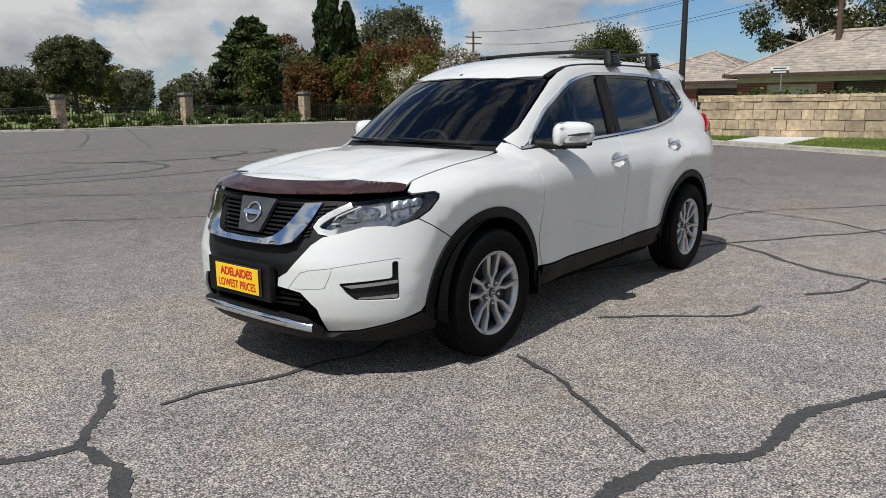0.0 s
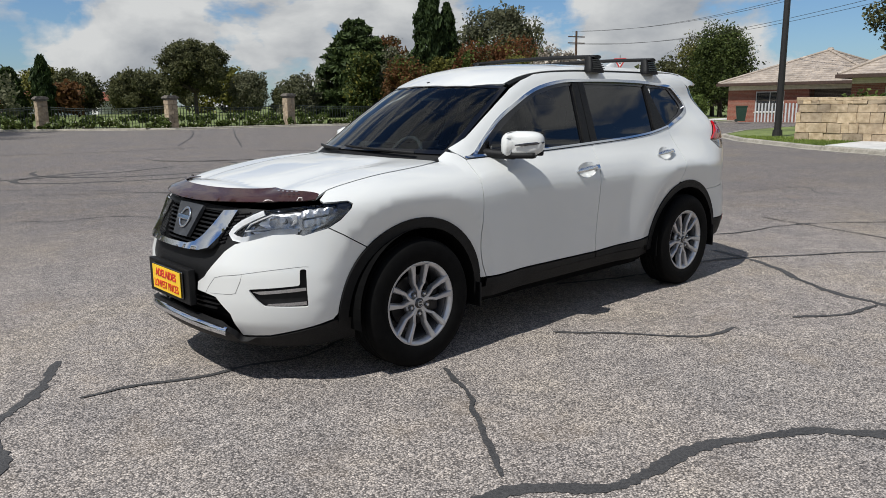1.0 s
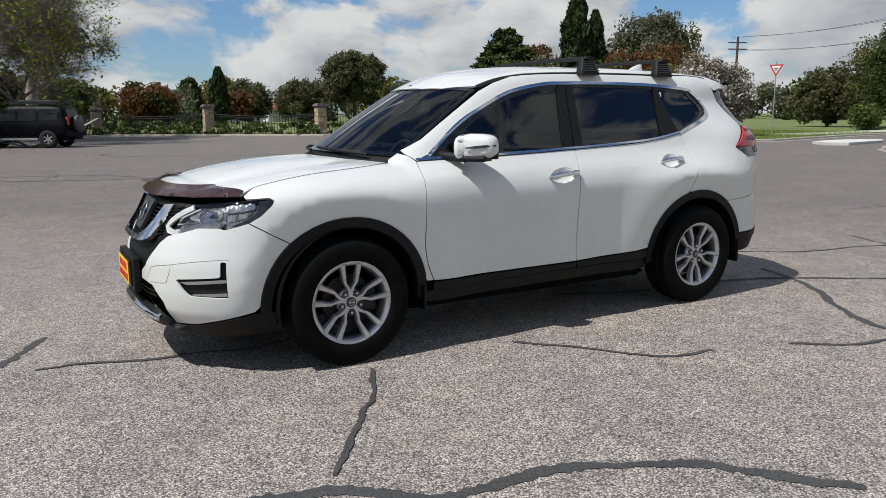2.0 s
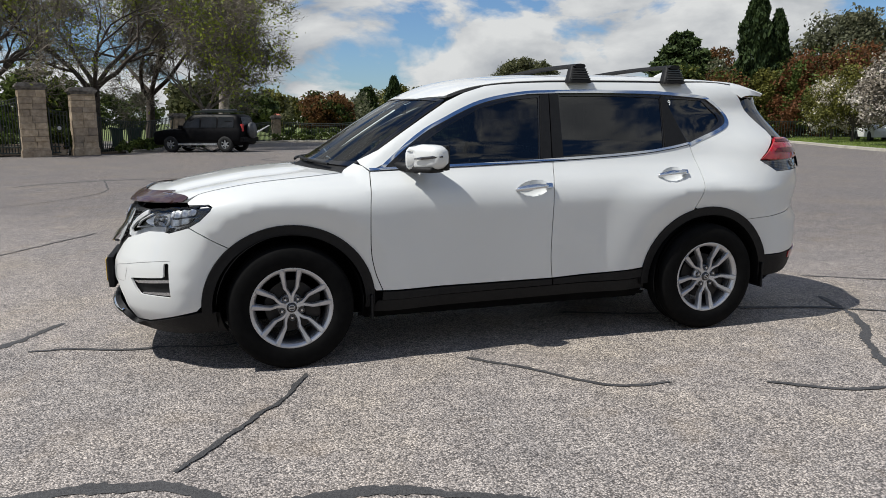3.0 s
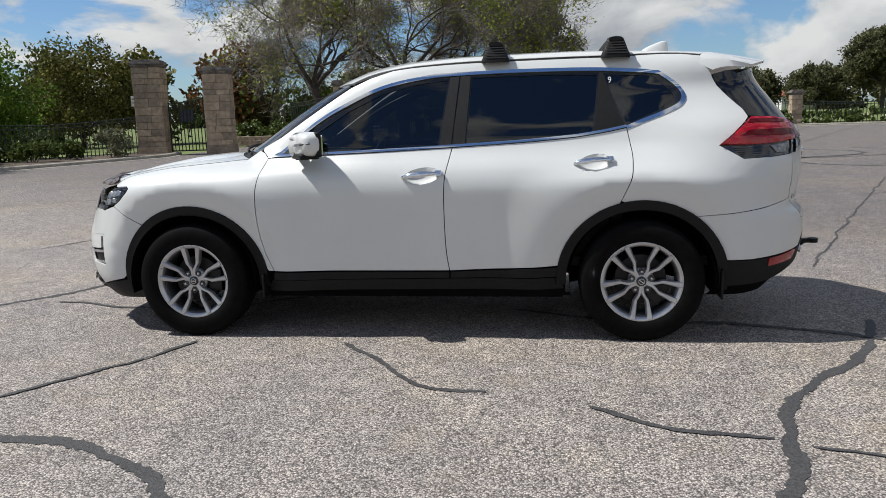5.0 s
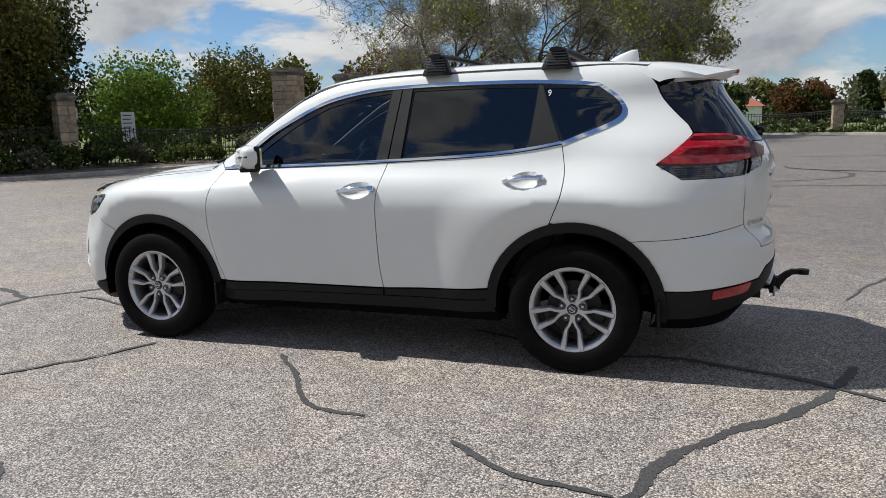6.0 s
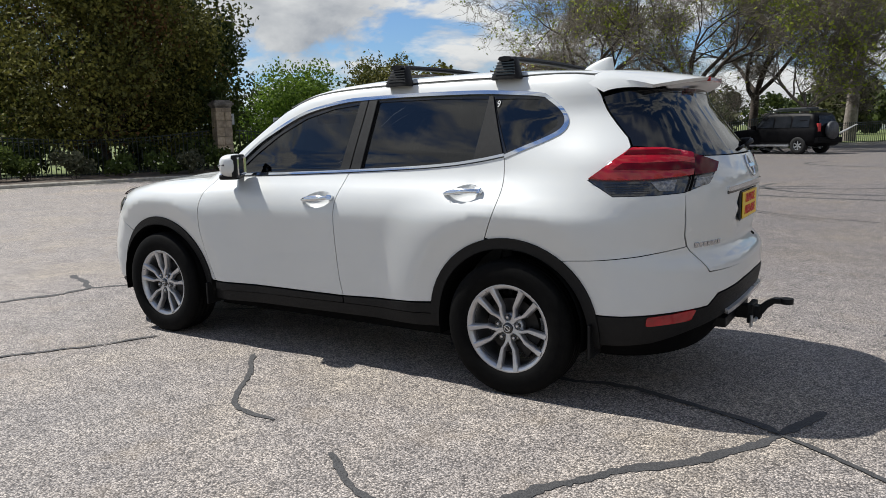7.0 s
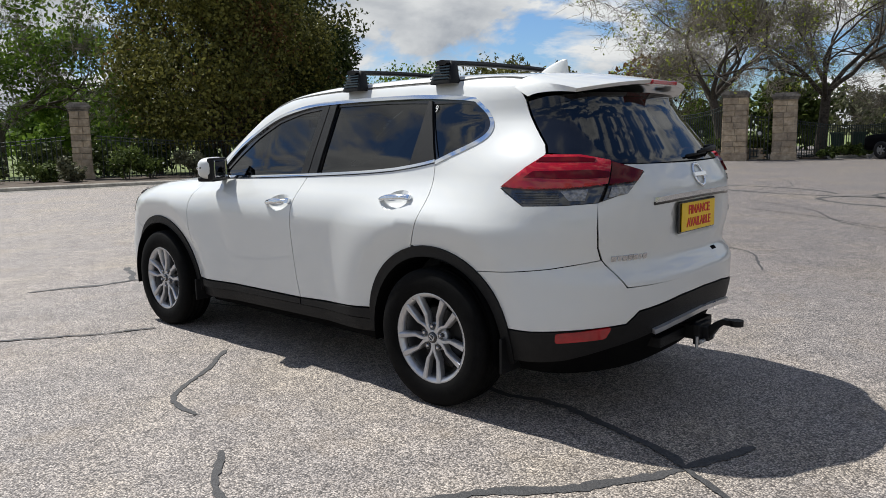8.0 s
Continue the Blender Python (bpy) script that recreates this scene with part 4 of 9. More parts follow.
# by the houses
broad_tree(63.4, 13.0, 15.0, 13.0, 70, "leaf_gum", "bark_pale", lumps=26, per=620, size=0.19, label="tall gum tree behind the house roof", base=0.40, open_=0.66)
broad_tree(58.2, 28.5, 8.6, 5.6, 71, "leaf_dark", lumps=30, per=560, size=0.13, label="dark grey-green tree beside the side street")
broad_tree(62.5, 31.5, 8.6, 6.8, 72, "leaf_gum", second="leaf_olive", mix=0.9, lumps=32, per=560, size=0.13, label="dull olive-green tree beside the side street")
broad_tree(61.5, 36.5, 5.6, 6.0, 73, "leaf_gum", lumps=28, per=320, size=0.20)
for i in range(8):
    shrub(50.0 + i * 1.05, 26.3 + i * 0.62, 1.7, 1.5, 2.3, 80 + i, "leaf_mid", label="clipped green hedge by the footpath", per=1100, size=0.14, group="hedge shrubs")
# distant tree line
rng_far = np.random.default_rng(5)
for i in range(46):
    a = radians(-62 + 244 * i / 45 + rng_far.uniform(-2, 2))
    d = rng_far.uniform(150, 230)
    broad_tree(d * math.cos(a), d * math.sin(a), rng_far.uniform(7, 11), rng_far.uniform(16, 24), 100 + i, ("leaf_gum", "leaf_dark", "leaf_grey", "leaf_olive")[i % 4], lumps=24, per=150, size=0.60, base=0.03, label="distant dark tree on the skyline", open_=1.1)

# ---- pillars, fences and gates ----
def stone_block(bm, x0, x1, y0, y1, z0, z1, rng, rough=0.010):
    vs = box(bm, x0, x1, y0, y1, z0, z1, 0.012)
    for v in vs:
        if v.is_valid:
            v.co += Vector((rng.uniform(-rough, rough), rng.uniform(-rough, rough), rng.uniform(-rough, rough) * 0.4))


def pillar(name, x, y, turn, w, h, seed, label, group, detail=True, category="pillar"):
    """A stone pillar: plinth, courses of rough blocks round a core, and a moulded cap."""
    rng = random.Random(seed)
    t = thing(name, label, category, (x, y, 0.0), turn, group)
    bm = bmesh.new()
    box(bm, -w / 2 + 0.03, w / 2 - 0.03, -w / 2 + 0.03, w / 2 - 0.03, -0.05, h - 0.2)
    part("core", bm, "mortar", t, "pale mortar core")
    bm = bmesh.new()
    box(bm, -w / 2 - 0.05, w / 2 + 0.05, -w / 2 - 0.05, w / 2 + 0.05, -0.05, 0.28, 0.02)
    box(bm, -w / 2 - 0.025, w / 2 + 0.025, -w / 2 - 0.025, w / 2 + 0.025, 0.28, 0.36, 0.02)
    part("plinth", bm, "gate_stone", t, "stone plinth")
    z, joined = 0.365, None if detail else bmesh.new()
    while z < h - 0.34:
        ch = min(rng.choice((0.22, 0.28, 0.34)), h - 0.30 - z)
        cut = rng.uniform(0.35, 0.65)
        for side in range(4):
            a, b = (-w / 2, -w / 2 + w * cut), (-w / 2 + w * cut + 0.012, w / 2)
            for u0, u1 in (a, b):
                bmx = joined if joined is not None else bmesh.new()
                before_n = len(bmx.verts)
                stone_block(bmx, u0, u1 - 0.004, -w / 2 - rng.uniform(0.0, 0.018), -w / 2 + 0.10, z, z + ch - 0.012, rng)
                bmx.verts.ensure_lookup_table()
                bmesh.ops.rotate(bmx, verts=bmx.verts[before_n:], cent=(0, 0, 0), matrix=Matrix.Rotation(side * math.pi / 2, 3, "Z"))
                if joined is None:
                    part("stone", bmx, "gate_stone", t)
        z += ch
    if joined is not None:
        tagged(part("stones", joined, "gate_stone_joined", t, "rough squared stones"), kind="stuff")
    bm = bmesh.new()
    z = h - 0.30
    for d, z0, z1 in ((0.02, 0, 0.05), (0.055, 0.05, 0.11), (0.10, 0.11, 0.19), (0.05, 0.19, 0.25), (-0.02, 0.25, 0.30)):
        box(bm, -w / 2 - d, w / 2 + d, -w / 2 - d, w / 2 + d, z + z0, z + z1, 0.012)
    part("cap", bm, "cap_stone", t, "weathered moulded cap stone")
    return t


GATE = [(-15.4, 24.0), (-12.7, 24.5), (-9.0, 30.4), (-7.25, 31.6)]
for i, ((x, y), w, h) in enumerate(zip(GATE, (1.08, 1.02, 1.0, 0.96), (3.85, 3.52, 3.08, 2.95))):
    pillar("gate_pillar", x, y, 14 if i < 2 else 16, w, h, 200 + i, "tall sandstone gate pillar with a dark moulded cap", "gate pillars")
FAR = [(32.3, 40.6), (24.0, 43.0), (15.5, 43.0), (9.3, 48.0), (2.7, 52.0), (-3.7, 40.6)]
for i, ((x, y), h) in enumerate(zip(FAR, (2.33, 2.27, 2.12, 2.12, 1.92, 1.95))):
    pillar("fence_pillar", x, y, 2 if i < 5 else 25, 0.60, h, 210 + i, "sandstone fence pillar with a moulded cap", "fence pillars", detail=False)
WEST = [(-20.3, 16.5), (-23.6, 7.7), (-27.4, -0.4)]
for i, (x, y) in enumerate(WEST):
    pillar("fence_pillar", x, y, -24, 0.60, 2.80, 220 + i, "sandstone fence pillar with a moulded cap", "fence pillars")

def bar_mesh():
    bm = bmesh.new()
    rod(bm, (0, 0, 0), (0, 0, 1), 0.017, n=6)
    me = bpy.data.meshes.new("bar")
    bm.to_mesh(me)
    bm.free()
    me.materials.append(MATS["iron"])
    return me


BAR = bar_mesh()


def fence(a, b, h, sag, gap, label, single, clear=0.4, thick=1.0, rail=0.12):
    """Iron bars between two pillars under a hanging top rail."""
    a, b = Vector((*a, 0)), Vector((*b, 0))
    d = (b - a).normalized()
    a, b = a + d * clear, b - d * clear
    L = (b - a).length
    t = thing("iron_fence", label, "fence", tuple(a), math.degrees(math.atan2(d.y, d.x)), "iron fences")

    def top(u):
        return h - sag * math.sin(math.pi * u)
    bm = bmesh.new()
    tube(bm, [(L * k / 24, 0, top(k / 24)) for k in range(25)], 0.017 * thick, 6)
    part("top_rail", bm, "iron", t, "hanging top rail")
    bm = bmesh.new()
    tube(bm, [(L * k / 24, 0, top(k / 24) - rail) for k in range(25)], 0.013 * thick, 6)
    part("middle_rail", bm, "iron", t)
    bm = bmesh.new()
    tube(bm, [(0, 0, 0.16), (L, 0, 0.16)], 0.017 * thick, 6)
    part("bottom_rail", bm, "iron", t)
    n = int(L / gap)
    if single:
        for i in range(1, n):
            u = i / n
            share("bar", BAR, t, Matrix.Translation((L * u, 0, 0.06)) @ Matrix.Diagonal((thick, thick, top(u) + 0.05 - 0.06, 1)))
    else:
        bm = bmesh.new()
        for i in range(1, n):
            u = i / n
            rod(bm, (L * u, 0, 0.06), (L * u, 0, top(u) + 0.07), 0.010 * thick, 0.007 * thick, 4)
        tagged(part("bars", bm, "iron", t), kind="stuff")
    return t


for p, q in zip(FAR, FAR[1:]):
    fence(p, q, 1.45, 0.16, 0.20, "black iron bar fence between stone pillars", True, thick=1.25)
fence(FAR[-1], GATE[3], 1.75, 0.30, 0.17, "dark green iron fence beside the gates", True, clear=0.5, thick=1.15)
fence((43.0, 37.8), FAR[0], 1.45, 0.16, 0.20, "black iron bar fence between stone pillars", True, thick=1.25)
for p, q in zip([GATE[0]] + WEST, WEST):
    fence(p, q, 1.62, 0.26, 0.155, "dark iron fence with a hanging top rail", True, clear=0.5)


def gate_leaf(x, y, turn, L, h, rise, label, ring=True, board=False):
    """A gate leaf of iron bars, its top rail sweeping up to the hinge."""
    t = thing("iron_gate", label, "gate", (x, y, 0.05), turn, "gate leaves")
    top = lambda u: h + rise * (1 - u) ** 2
    bm = bmesh.new()
    box(bm, -0.03, 0.03, -0.03, 0.03, 0.0, h + rise + 0.08, 0.006)
    part("stile", bm, "iron", t)
    bm = bmesh.new()
    box(bm, L - 0.025, L + 0.025, -0.025, 0.025, 0.0, h + 0.04, 0.006)
    part("stile", bm, "iron", t)
    for z in (0.08, 0.34):
        bm = bmesh.new()
        box(bm, 0, L, -0.02, 0.02, z, z + 0.05, 0.004)
        part("rail", bm, "iron", t)
    for dz in (0.0, -0.16):
        bm = bmesh.new()
        tube(bm, [(L * k / 14, 0, top(k / 14) + dz) for k in range(15)], 0.022, 6)
        part("rail", bm, "iron", t)
    n = int(L / 0.135)
    for i in range(1, n):
        u = i / n
        share("bar", BAR, t, Matrix.Translation((L * u, 0, 0.1)) @ Matrix.Diagonal((1.35, 1.35, top(u) - 0.1, 1)))
    if ring:
        bm = bmesh.new()
        torus_flat(bm, 0.15, 0.02)
        bmesh.ops.transform(bm, matrix=Matrix.Translation((L * 0.5, -0.02, h * 0.62)) @ Matrix(((1, 0, 0, 0), (0, 0, -1, 0), (0, 1, 0, 0), (0, 0, 0, 1))), verts=bm.verts[:])
        part("crest_ring", bm, "iron", t)
        bm = bmesh.new()
        rod(bm, (L * 0.5, -0.03, h * 0.62), (L * 0.5, 0.0, h * 0.62), 0.085, n=16)
        part("crest", bm, "galvanised", t, "pale round crest")
    if board:
        bm = bmesh.new()
        box(bm, L * 0.35, L * 0.35 + 0.62, -0.04, -0.03, h - 0.75, h - 0.25)
        part("notice", bm, "sign_dark", t, "dark notice board")
        bm = bmesh.new()
        box(bm, L * 0.35 + 0.03, L * 0.35 + 0.59, -0.046, -0.041, h - 0.40, h - 0.28)
        part("notice_bar", bm, "sign_red", t, "red bar on the notice")
        for k in range(3):
            bm = bmesh.new()
            box(bm, L * 0.35 + 0.05, L * 0.35 + 0.5 - 0.06 * k, -0.046, -0.041, h - 0.48 - 0.08 * k, h - 0.45 - 0.08 * k)
            part("notice_line", bm, "sign_white", t)
    return t


def torus_flat(bm, r, w, n=28, k=6):
    rows = [[bm.verts.new(((r + w * math.cos(b)) * math.cos(a), (r + w * math.cos(b)) * math.sin(a), w * math.sin(b))) for b in (2 * math.pi * j / k for j in range(k))] for a in (2 * math.pi * i / n for i in range(n))]
    for i in range(n):
        for j in range(k):
            bm.faces.new((rows[i][j], rows[(i + 1) % n][j], rows[(i + 1) % n][(j + 1) % k], rows[i][(j + 1) % k]))


gate_leaf(-9.55, 30.4, 158, 2.7, 2.05, 0.35, "dark green iron gate leaf standing open")
gate_leaf(-8.45, 30.8, 34, 0.75, 1.85, 0.10, "narrow iron gate between two pillars", ring=True)
gate_leaf(-13.25, 24.45, 190, 1.55, 2.05, 0.25, "narrow iron gate with a notice between two pillars", ring=False, board=True)
# low stone wall inside the gates
bm = bmesh.new()
rng = random.Random(3)
for c in range(2):
    x = -15.8
    while x < -8.2:
        w = rng.uniform(0.3, 0.6)
        stone_block(bm, x, x + w - 0.012, 31.0, 31.3, 0.05 + c * 0.24, 0.05 + c * 0.24 + 0.228, rng)
        x += w
low_wall = tagged(finish("low_wall", bm, "gate_stone_joined"), "low rough stone wall inside the gates", "wall", kind="structure")
for i in range(9):
    shrub(-15.6 + i * 0.95, 32.0, 1.3, 1.0, 1.25, 300 + i, "leaf_mid", "petal_mixed" if i % 2 else None, "green shrub behind the low wall", 700, 0.12)

# ---- roses and grass ----
FENCE_LINE = curve(*[(x, y) for x, y in reversed(FAR[:5])])
for i in range(30):
    x = 3.0 + 29.0 * i / 29
    rr = random.Random(400 + i)
    shrub(x + rr.uniform(-0.4, 0.4), float(FENCE_LINE(x)) - 0.75 + rr.uniform(-0.2, 0.2), rr.uniform(1.0, 1.8), 0.9, rr.uniform(0.35, 0.8), 400 + i, "leaf_mid", "petal_mixed", "rose bush with pale flowers at the fence", 420, 0.10, "rose bushes", nflow=26, fsize=0.11, name="rose_bush")
for i in range(70):
    rr = random.Random(500 + i)
    shrub(rr.uniform(3, 44), rr.uniform(54, 74), rr.uniform(0.8, 1.4), 0.9, rr.uniform(0.5, 1.0), 500 + i, "leaf_mid", "petal_mixed", "rose bush with pale flowers in the grounds", 110, 0.22, "rose bushes", nflow=24, fsize=0.16, name="rose_bush")
for i in range(18):
    u = i / 17
    a, b = Vector((-14.6, 21.0)), Vector((-23.6, 1.0))
    p = a + (b - a) * u
    rr = random.Random(600 + i)
    shrub(p.x - 1.3 + rr.uniform(-0.5, 0.6), p.y + rr.uniform(-0.3, 0.3), rr.uniform(0.8, 1.3), 1.0, rr.uniform(0.7, 1.25), 600 + i, "leaf_mid" if i % 3 else "leaf_grey", "petal_mixed", "rose bush with white flowers in the bed", 900, 0.085, "rose bushes", nflow=22, fsize=0.07, name="rose_bush", z=0.1)
for i in range(12):
    rr = random.Random(640 + i)
    shrub(-18.0 - i * 0.95 + rr.uniform(-0.3, 0.3), 21.5 - i * 1.75 - 0.4, 1.9, 1.2, rr.uniform(1.1, 1.8), 640 + i, "leaf_dark", None, "dark shrub behind the iron fence", 700, 0.13)
for i in range(8):
    u = i / 7
    rr = random.Random(660 + i)
    shrub(-6.3 + 3.2 * u + 0.4, 32.6 + 8.2 * u, 1.2, 0.9, rr.uniform(0.4, 0.7), 660 + i, "leaf_mid", None, "low green plants at the foot of the fence", 420, 0.10)


def grass_patch(name, inside_fn, x0, x1, y0, y1, n, seed, z, h=0.055):
    rng = np.random.default_rng(seed)
    p = np.stack([rng.uniform(x0, x1, n), rng.uniform(y0, y1, n)], 1)
    p = p[inside_fn(p)]
    k = len(p)
    a = rng.uniform(0, 2 * np.pi, k)
    dx = np.stack([np.cos(a), np.sin(a), np.zeros(k)], 1) * 0.010
    tip = np.stack([rng.normal(size=k) * 0.025, rng.normal(size=k) * 0.025, h * rng.uniform(0.5, 1.5, k)], 1)
    b = np.concatenate([p, np.full((k, 1), z)], 1)
    v = np.stack([b - dx, b + dx, b + tip], 1).reshape(-1, 3)
    ob = from_arrays(name, v, np.arange(3 * k).reshape(-1, 3), "grass_blade")
    return tagged(ob, "short tufted green grass on the verge", "grass", kind="stuff")


def poly_test(poly):
    q = np.array(poly)

    def test(p):
        x, y = p[:, 0], p[:, 1]
        c = np.zeros(len(p), bool)
        for (ax, ay), (bx, by) in zip(q, np.roll(q, -1, 0)):
            c ^= ((ay > y) != (by > y)) & (x < (bx - ax) * (y - ay) / (by - ay + 1e-12) + ax)
        return c
    return test


grass_patch("grass", lambda p: poly_test(EAST_IN + [(60.0, -30.0)])(p) & ~((p[:, 0] > 17.8) & (p[:, 1] > 2.85) & (p[:, 1] < 4.95)), 15, 24, -6, 13, 60000, 1, 0.11)
grass_patch("grass", poly_test(NORTH_IN + [(60.0, 60.0), (75.0, 60.0)]), 26, 46, 18, 48, 60000, 2, 0.11, 0.07)

# ---- the stone wall, street furniture and houses ----
rng = random.Random(11)
wall_e = thing("wall_east", "coursed sandstone garden wall behind the verge", "wall", kind="structure")
bm = bmesh.new()
box(bm, 22.47, 22.75, -13.9, 7.05, -0.02, 1.42)
part("core", bm, "mortar", wall_e, "pale mortar core")
z = 0.02
while z < 1.38:
    ch = min(rng.choice((0.14, 0.20, 0.27, 0.34)), 1.44 - z)
    y = -14.0
    while y < 7.1:
        w = min(rng.uniform(0.22, 0.85), 7.1 - y)
        if w < 0.12:
            break
        bm = bmesh.new()
        stone_block(bm, 22.40 - rng.uniform(0, 0.03), 22.57, y, y + w - 0.014, z, z + ch - 0.014, rng, 0.012)
        part("stone", bm, "sandstone", wall_e)
        y += w
    z += ch
bm = bmesh.new()
yy = -14.0
while yy < 7.0:
    w = min(rng.uniform(0.5, 0.9), 7.12 - yy)
    stone_block(bm, 22.38, 22.81, yy, yy + w - 0.012, 1.43, 1.53, rng, 0.008)
    yy += w
part("coping", bm, "sandstone", wall_e, "flat sandstone coping")
for i in range(10):
    shrub(23.5, -3.6 + i * 1.05, 1.0, 1.25, 1.85, 700 + i, "leaf_mid", None, "clipped green hedge behind the stone wall", 900, 0.09, "hedge shrubs")


def pole(name, x, y, h, r, mat, label, category, group=""):
    bm = bmesh.new()
    rod(bm, (x, y, 0), (x, y, h), r, r * 0.7, 14)
    rod(bm, (x, y, 0), (x, y, 0.35), r * 1.5, r * 1.3, 14)
    return tagged(finish(name, bm, mat), label, category, group)


pole("lamp_post", 24.5, 8.6, 9.5, 0.13, "pole_paint", "tall black steel lamp post on the verge", "lamp post")


def timber_pole(x, y, h, arms, label):
    t = thing("power_pole", label, "power pole", (x, y, 0), -20, "power poles")
    bm = bmesh.new()
    rod(bm, (0, 0, -0.1), (0, 0, h), 0.17, 0.12, 12)
    part("shaft", bm, "pole_timber", t, "brown pole shaft")
    for z in arms:
        bm = bmesh.new()
        box(bm, -1.1, 1.1, -0.06, 0.06, z, z + 0.12, 0.01)
        part("cross_arm", bm, "pole_timber", t)
        for k in (-1.0, -0.4, 0.4, 1.0):
            bm = bmesh.new()
            rod(bm, (k, 0, z + 0.12), (k, 0, z + 0.26), 0.04, 0.03, 8)
            part("insulator", bm, "white_paint", t)
    return t


timber_pole(42.4, 7.0, 10.5, (7.4, 8.8), "brown timber power pole behind the garden wall")
timber_pole(67.4, 51.4, 9.6, (8.2, 8.9), "timber power pole with cross arms beyond the trees")
for k, (z0, dy) in enumerate(((7.55, 0.9), (7.55, -0.9), (8.95, 0.6), (8.95, -0.6))):
    bm = bmesh.new()
    a, b = Vector((42.4, 7.0 + dy, z0)), Vector((67.4, 51.4 + dy, z0 + 0.6))
    tube(bm, [a + (b - a) * (i / 20) - Vector((0, 0, 1.1 * math.sin(math.pi * i / 20))) for i in range(21)], 0.016, 4)
    tagged(finish("power_line", bm, "pole_paint"), "thin black overhead power line", "cable", "power lines")
for k in range(2):
    bm = bmesh.new()
    a, b = Vector((42.4, 7.0, 7.6 + 0.2 * k)), Vector((36.0, -10.0, 6.4 + 0.5 * k))
    tube(bm, [a + (b - a) * (i / 14) - Vector((0, 0, 0.3 * math.sin(math.pi * i / 14))) for i in range(15)], 0.018, 4)
    tagged(finish("power_line", bm, "galvanised"), "pale overhead service cable", "cable", "power lines")
bm = bmesh.new()
tube(bm, [(42.3, 6.9, 4.2), (41.0, 3.0, 5.8)], 0.03, 6)
tagged(finish("stay_pipe", bm, "galvanised"), "pale pipe running up from the power pole", "pipe")


def sign(x, y, h, turn, kind_, label):
    t = thing("street_sign", label, "sign", (x, y, 0.0), turn, "street signs")
    bm = bmesh.new()
    rod(bm, (0, 0.03, 0), (0, 0.03, h), 0.03, n=10)
    part("post", bm, "galvanised", t, "grey steel post")
    if kind_ == "give":
        for r, m_, y0 in ((0.45, "sign_red", 0.0), (0.29, "sign_white", -0.008)):
            bm = bmesh.new()
            pts = [(r * math.sin(a), h - 0.42 - r * math.cos(a) * 1.0) for a in (radians(k) for k in (0, 120, 240))]
            f0 = [bm.verts.new((px, y0, pz)) for px, pz in pts]
            f1 = [bm.verts.new((px, y0 - 0.006, pz)) for px, pz in pts]
            bm.faces.new(f0), bm.faces.new(f1[::-1])
            for i in range(3):
                bm.faces.new((f0[i], f0[(i + 1) % 3], f1[(i + 1) % 3], f1[i]))
            bmesh.ops.recalc_face_normals(bm, faces=bm.faces[:])
            part("sign_plate", bm, m_, t, "red triangle" if m_ == "sign_red" else "white triangle")
        bm = bmesh.new()
        box(bm, -0.10, 0.10, -0.022, -0.016, h - 0.45, h - 0.40)
        box(bm, -0.07, 0.07, -0.022, -0.016, h - 0.54, h - 0.49)
        part("sign_bar", bm, "sign_dark", t)
    elif kind_ == "street":
        for k, (m_, z) in enumerate((("sign_white", h - 0.10), ("bin_green", h - 0.30))):
            bm = bmesh.new()
            box(bm, -0.55, 0.35, -0.01, 0.0, z - 0.08, z + 0.08)
            part("sign_plate", bm, m_, t, "narrow street name plate")
            bm = bmesh.new()
            box(bm, -0.42, 0.22, -0.016, -0.011, z - 0.03, z + 0.03)
            part("sign_bar", bm, "sign_dark" if k == 0 else "sign_white", t)
    else:
        bm = bmesh.new()
        w_, h_ = (0.15, 0.22) if kind_ == "small" else (0.26, 1.25)
        box(bm, -w_, w_, -0.02, 0.0, h - 2 * h_ if kind_ == "small" else h - h_, h, 0.004)
        part("sign_plate", bm, "sign_white", t, "white notice plate")
        for k in range(5 if kind_ != "small" else 2):
            bm = bmesh.new()
            box(bm, -w_ * 0.75, w_ * (0.6 - 0.15 * (k % 2)), -0.027, -0.021, h - 0.15 - 0.16 * k, h - 0.11 - 0.16 * k)
            part("sign_bar", bm, "bin_green", t)
    return t


sign(35.9, 23.6, 4.3, -62, "give", "red and white give way sign on a steel post")
sign(37.9, 8.6, 3.1, -70, "street", "street name sign on a steel post")
sign(-20.9, 17.5, 2.30, 38, "small", "small white notice on a post behind the fence")
sign(-20.8, 20.2, 2.15, 40, "tall", "tall white notice board behind the fence")
sign(-16.9, 25.3, 2.5, 35, "small", "small white notice on a post beside the gate pillar")


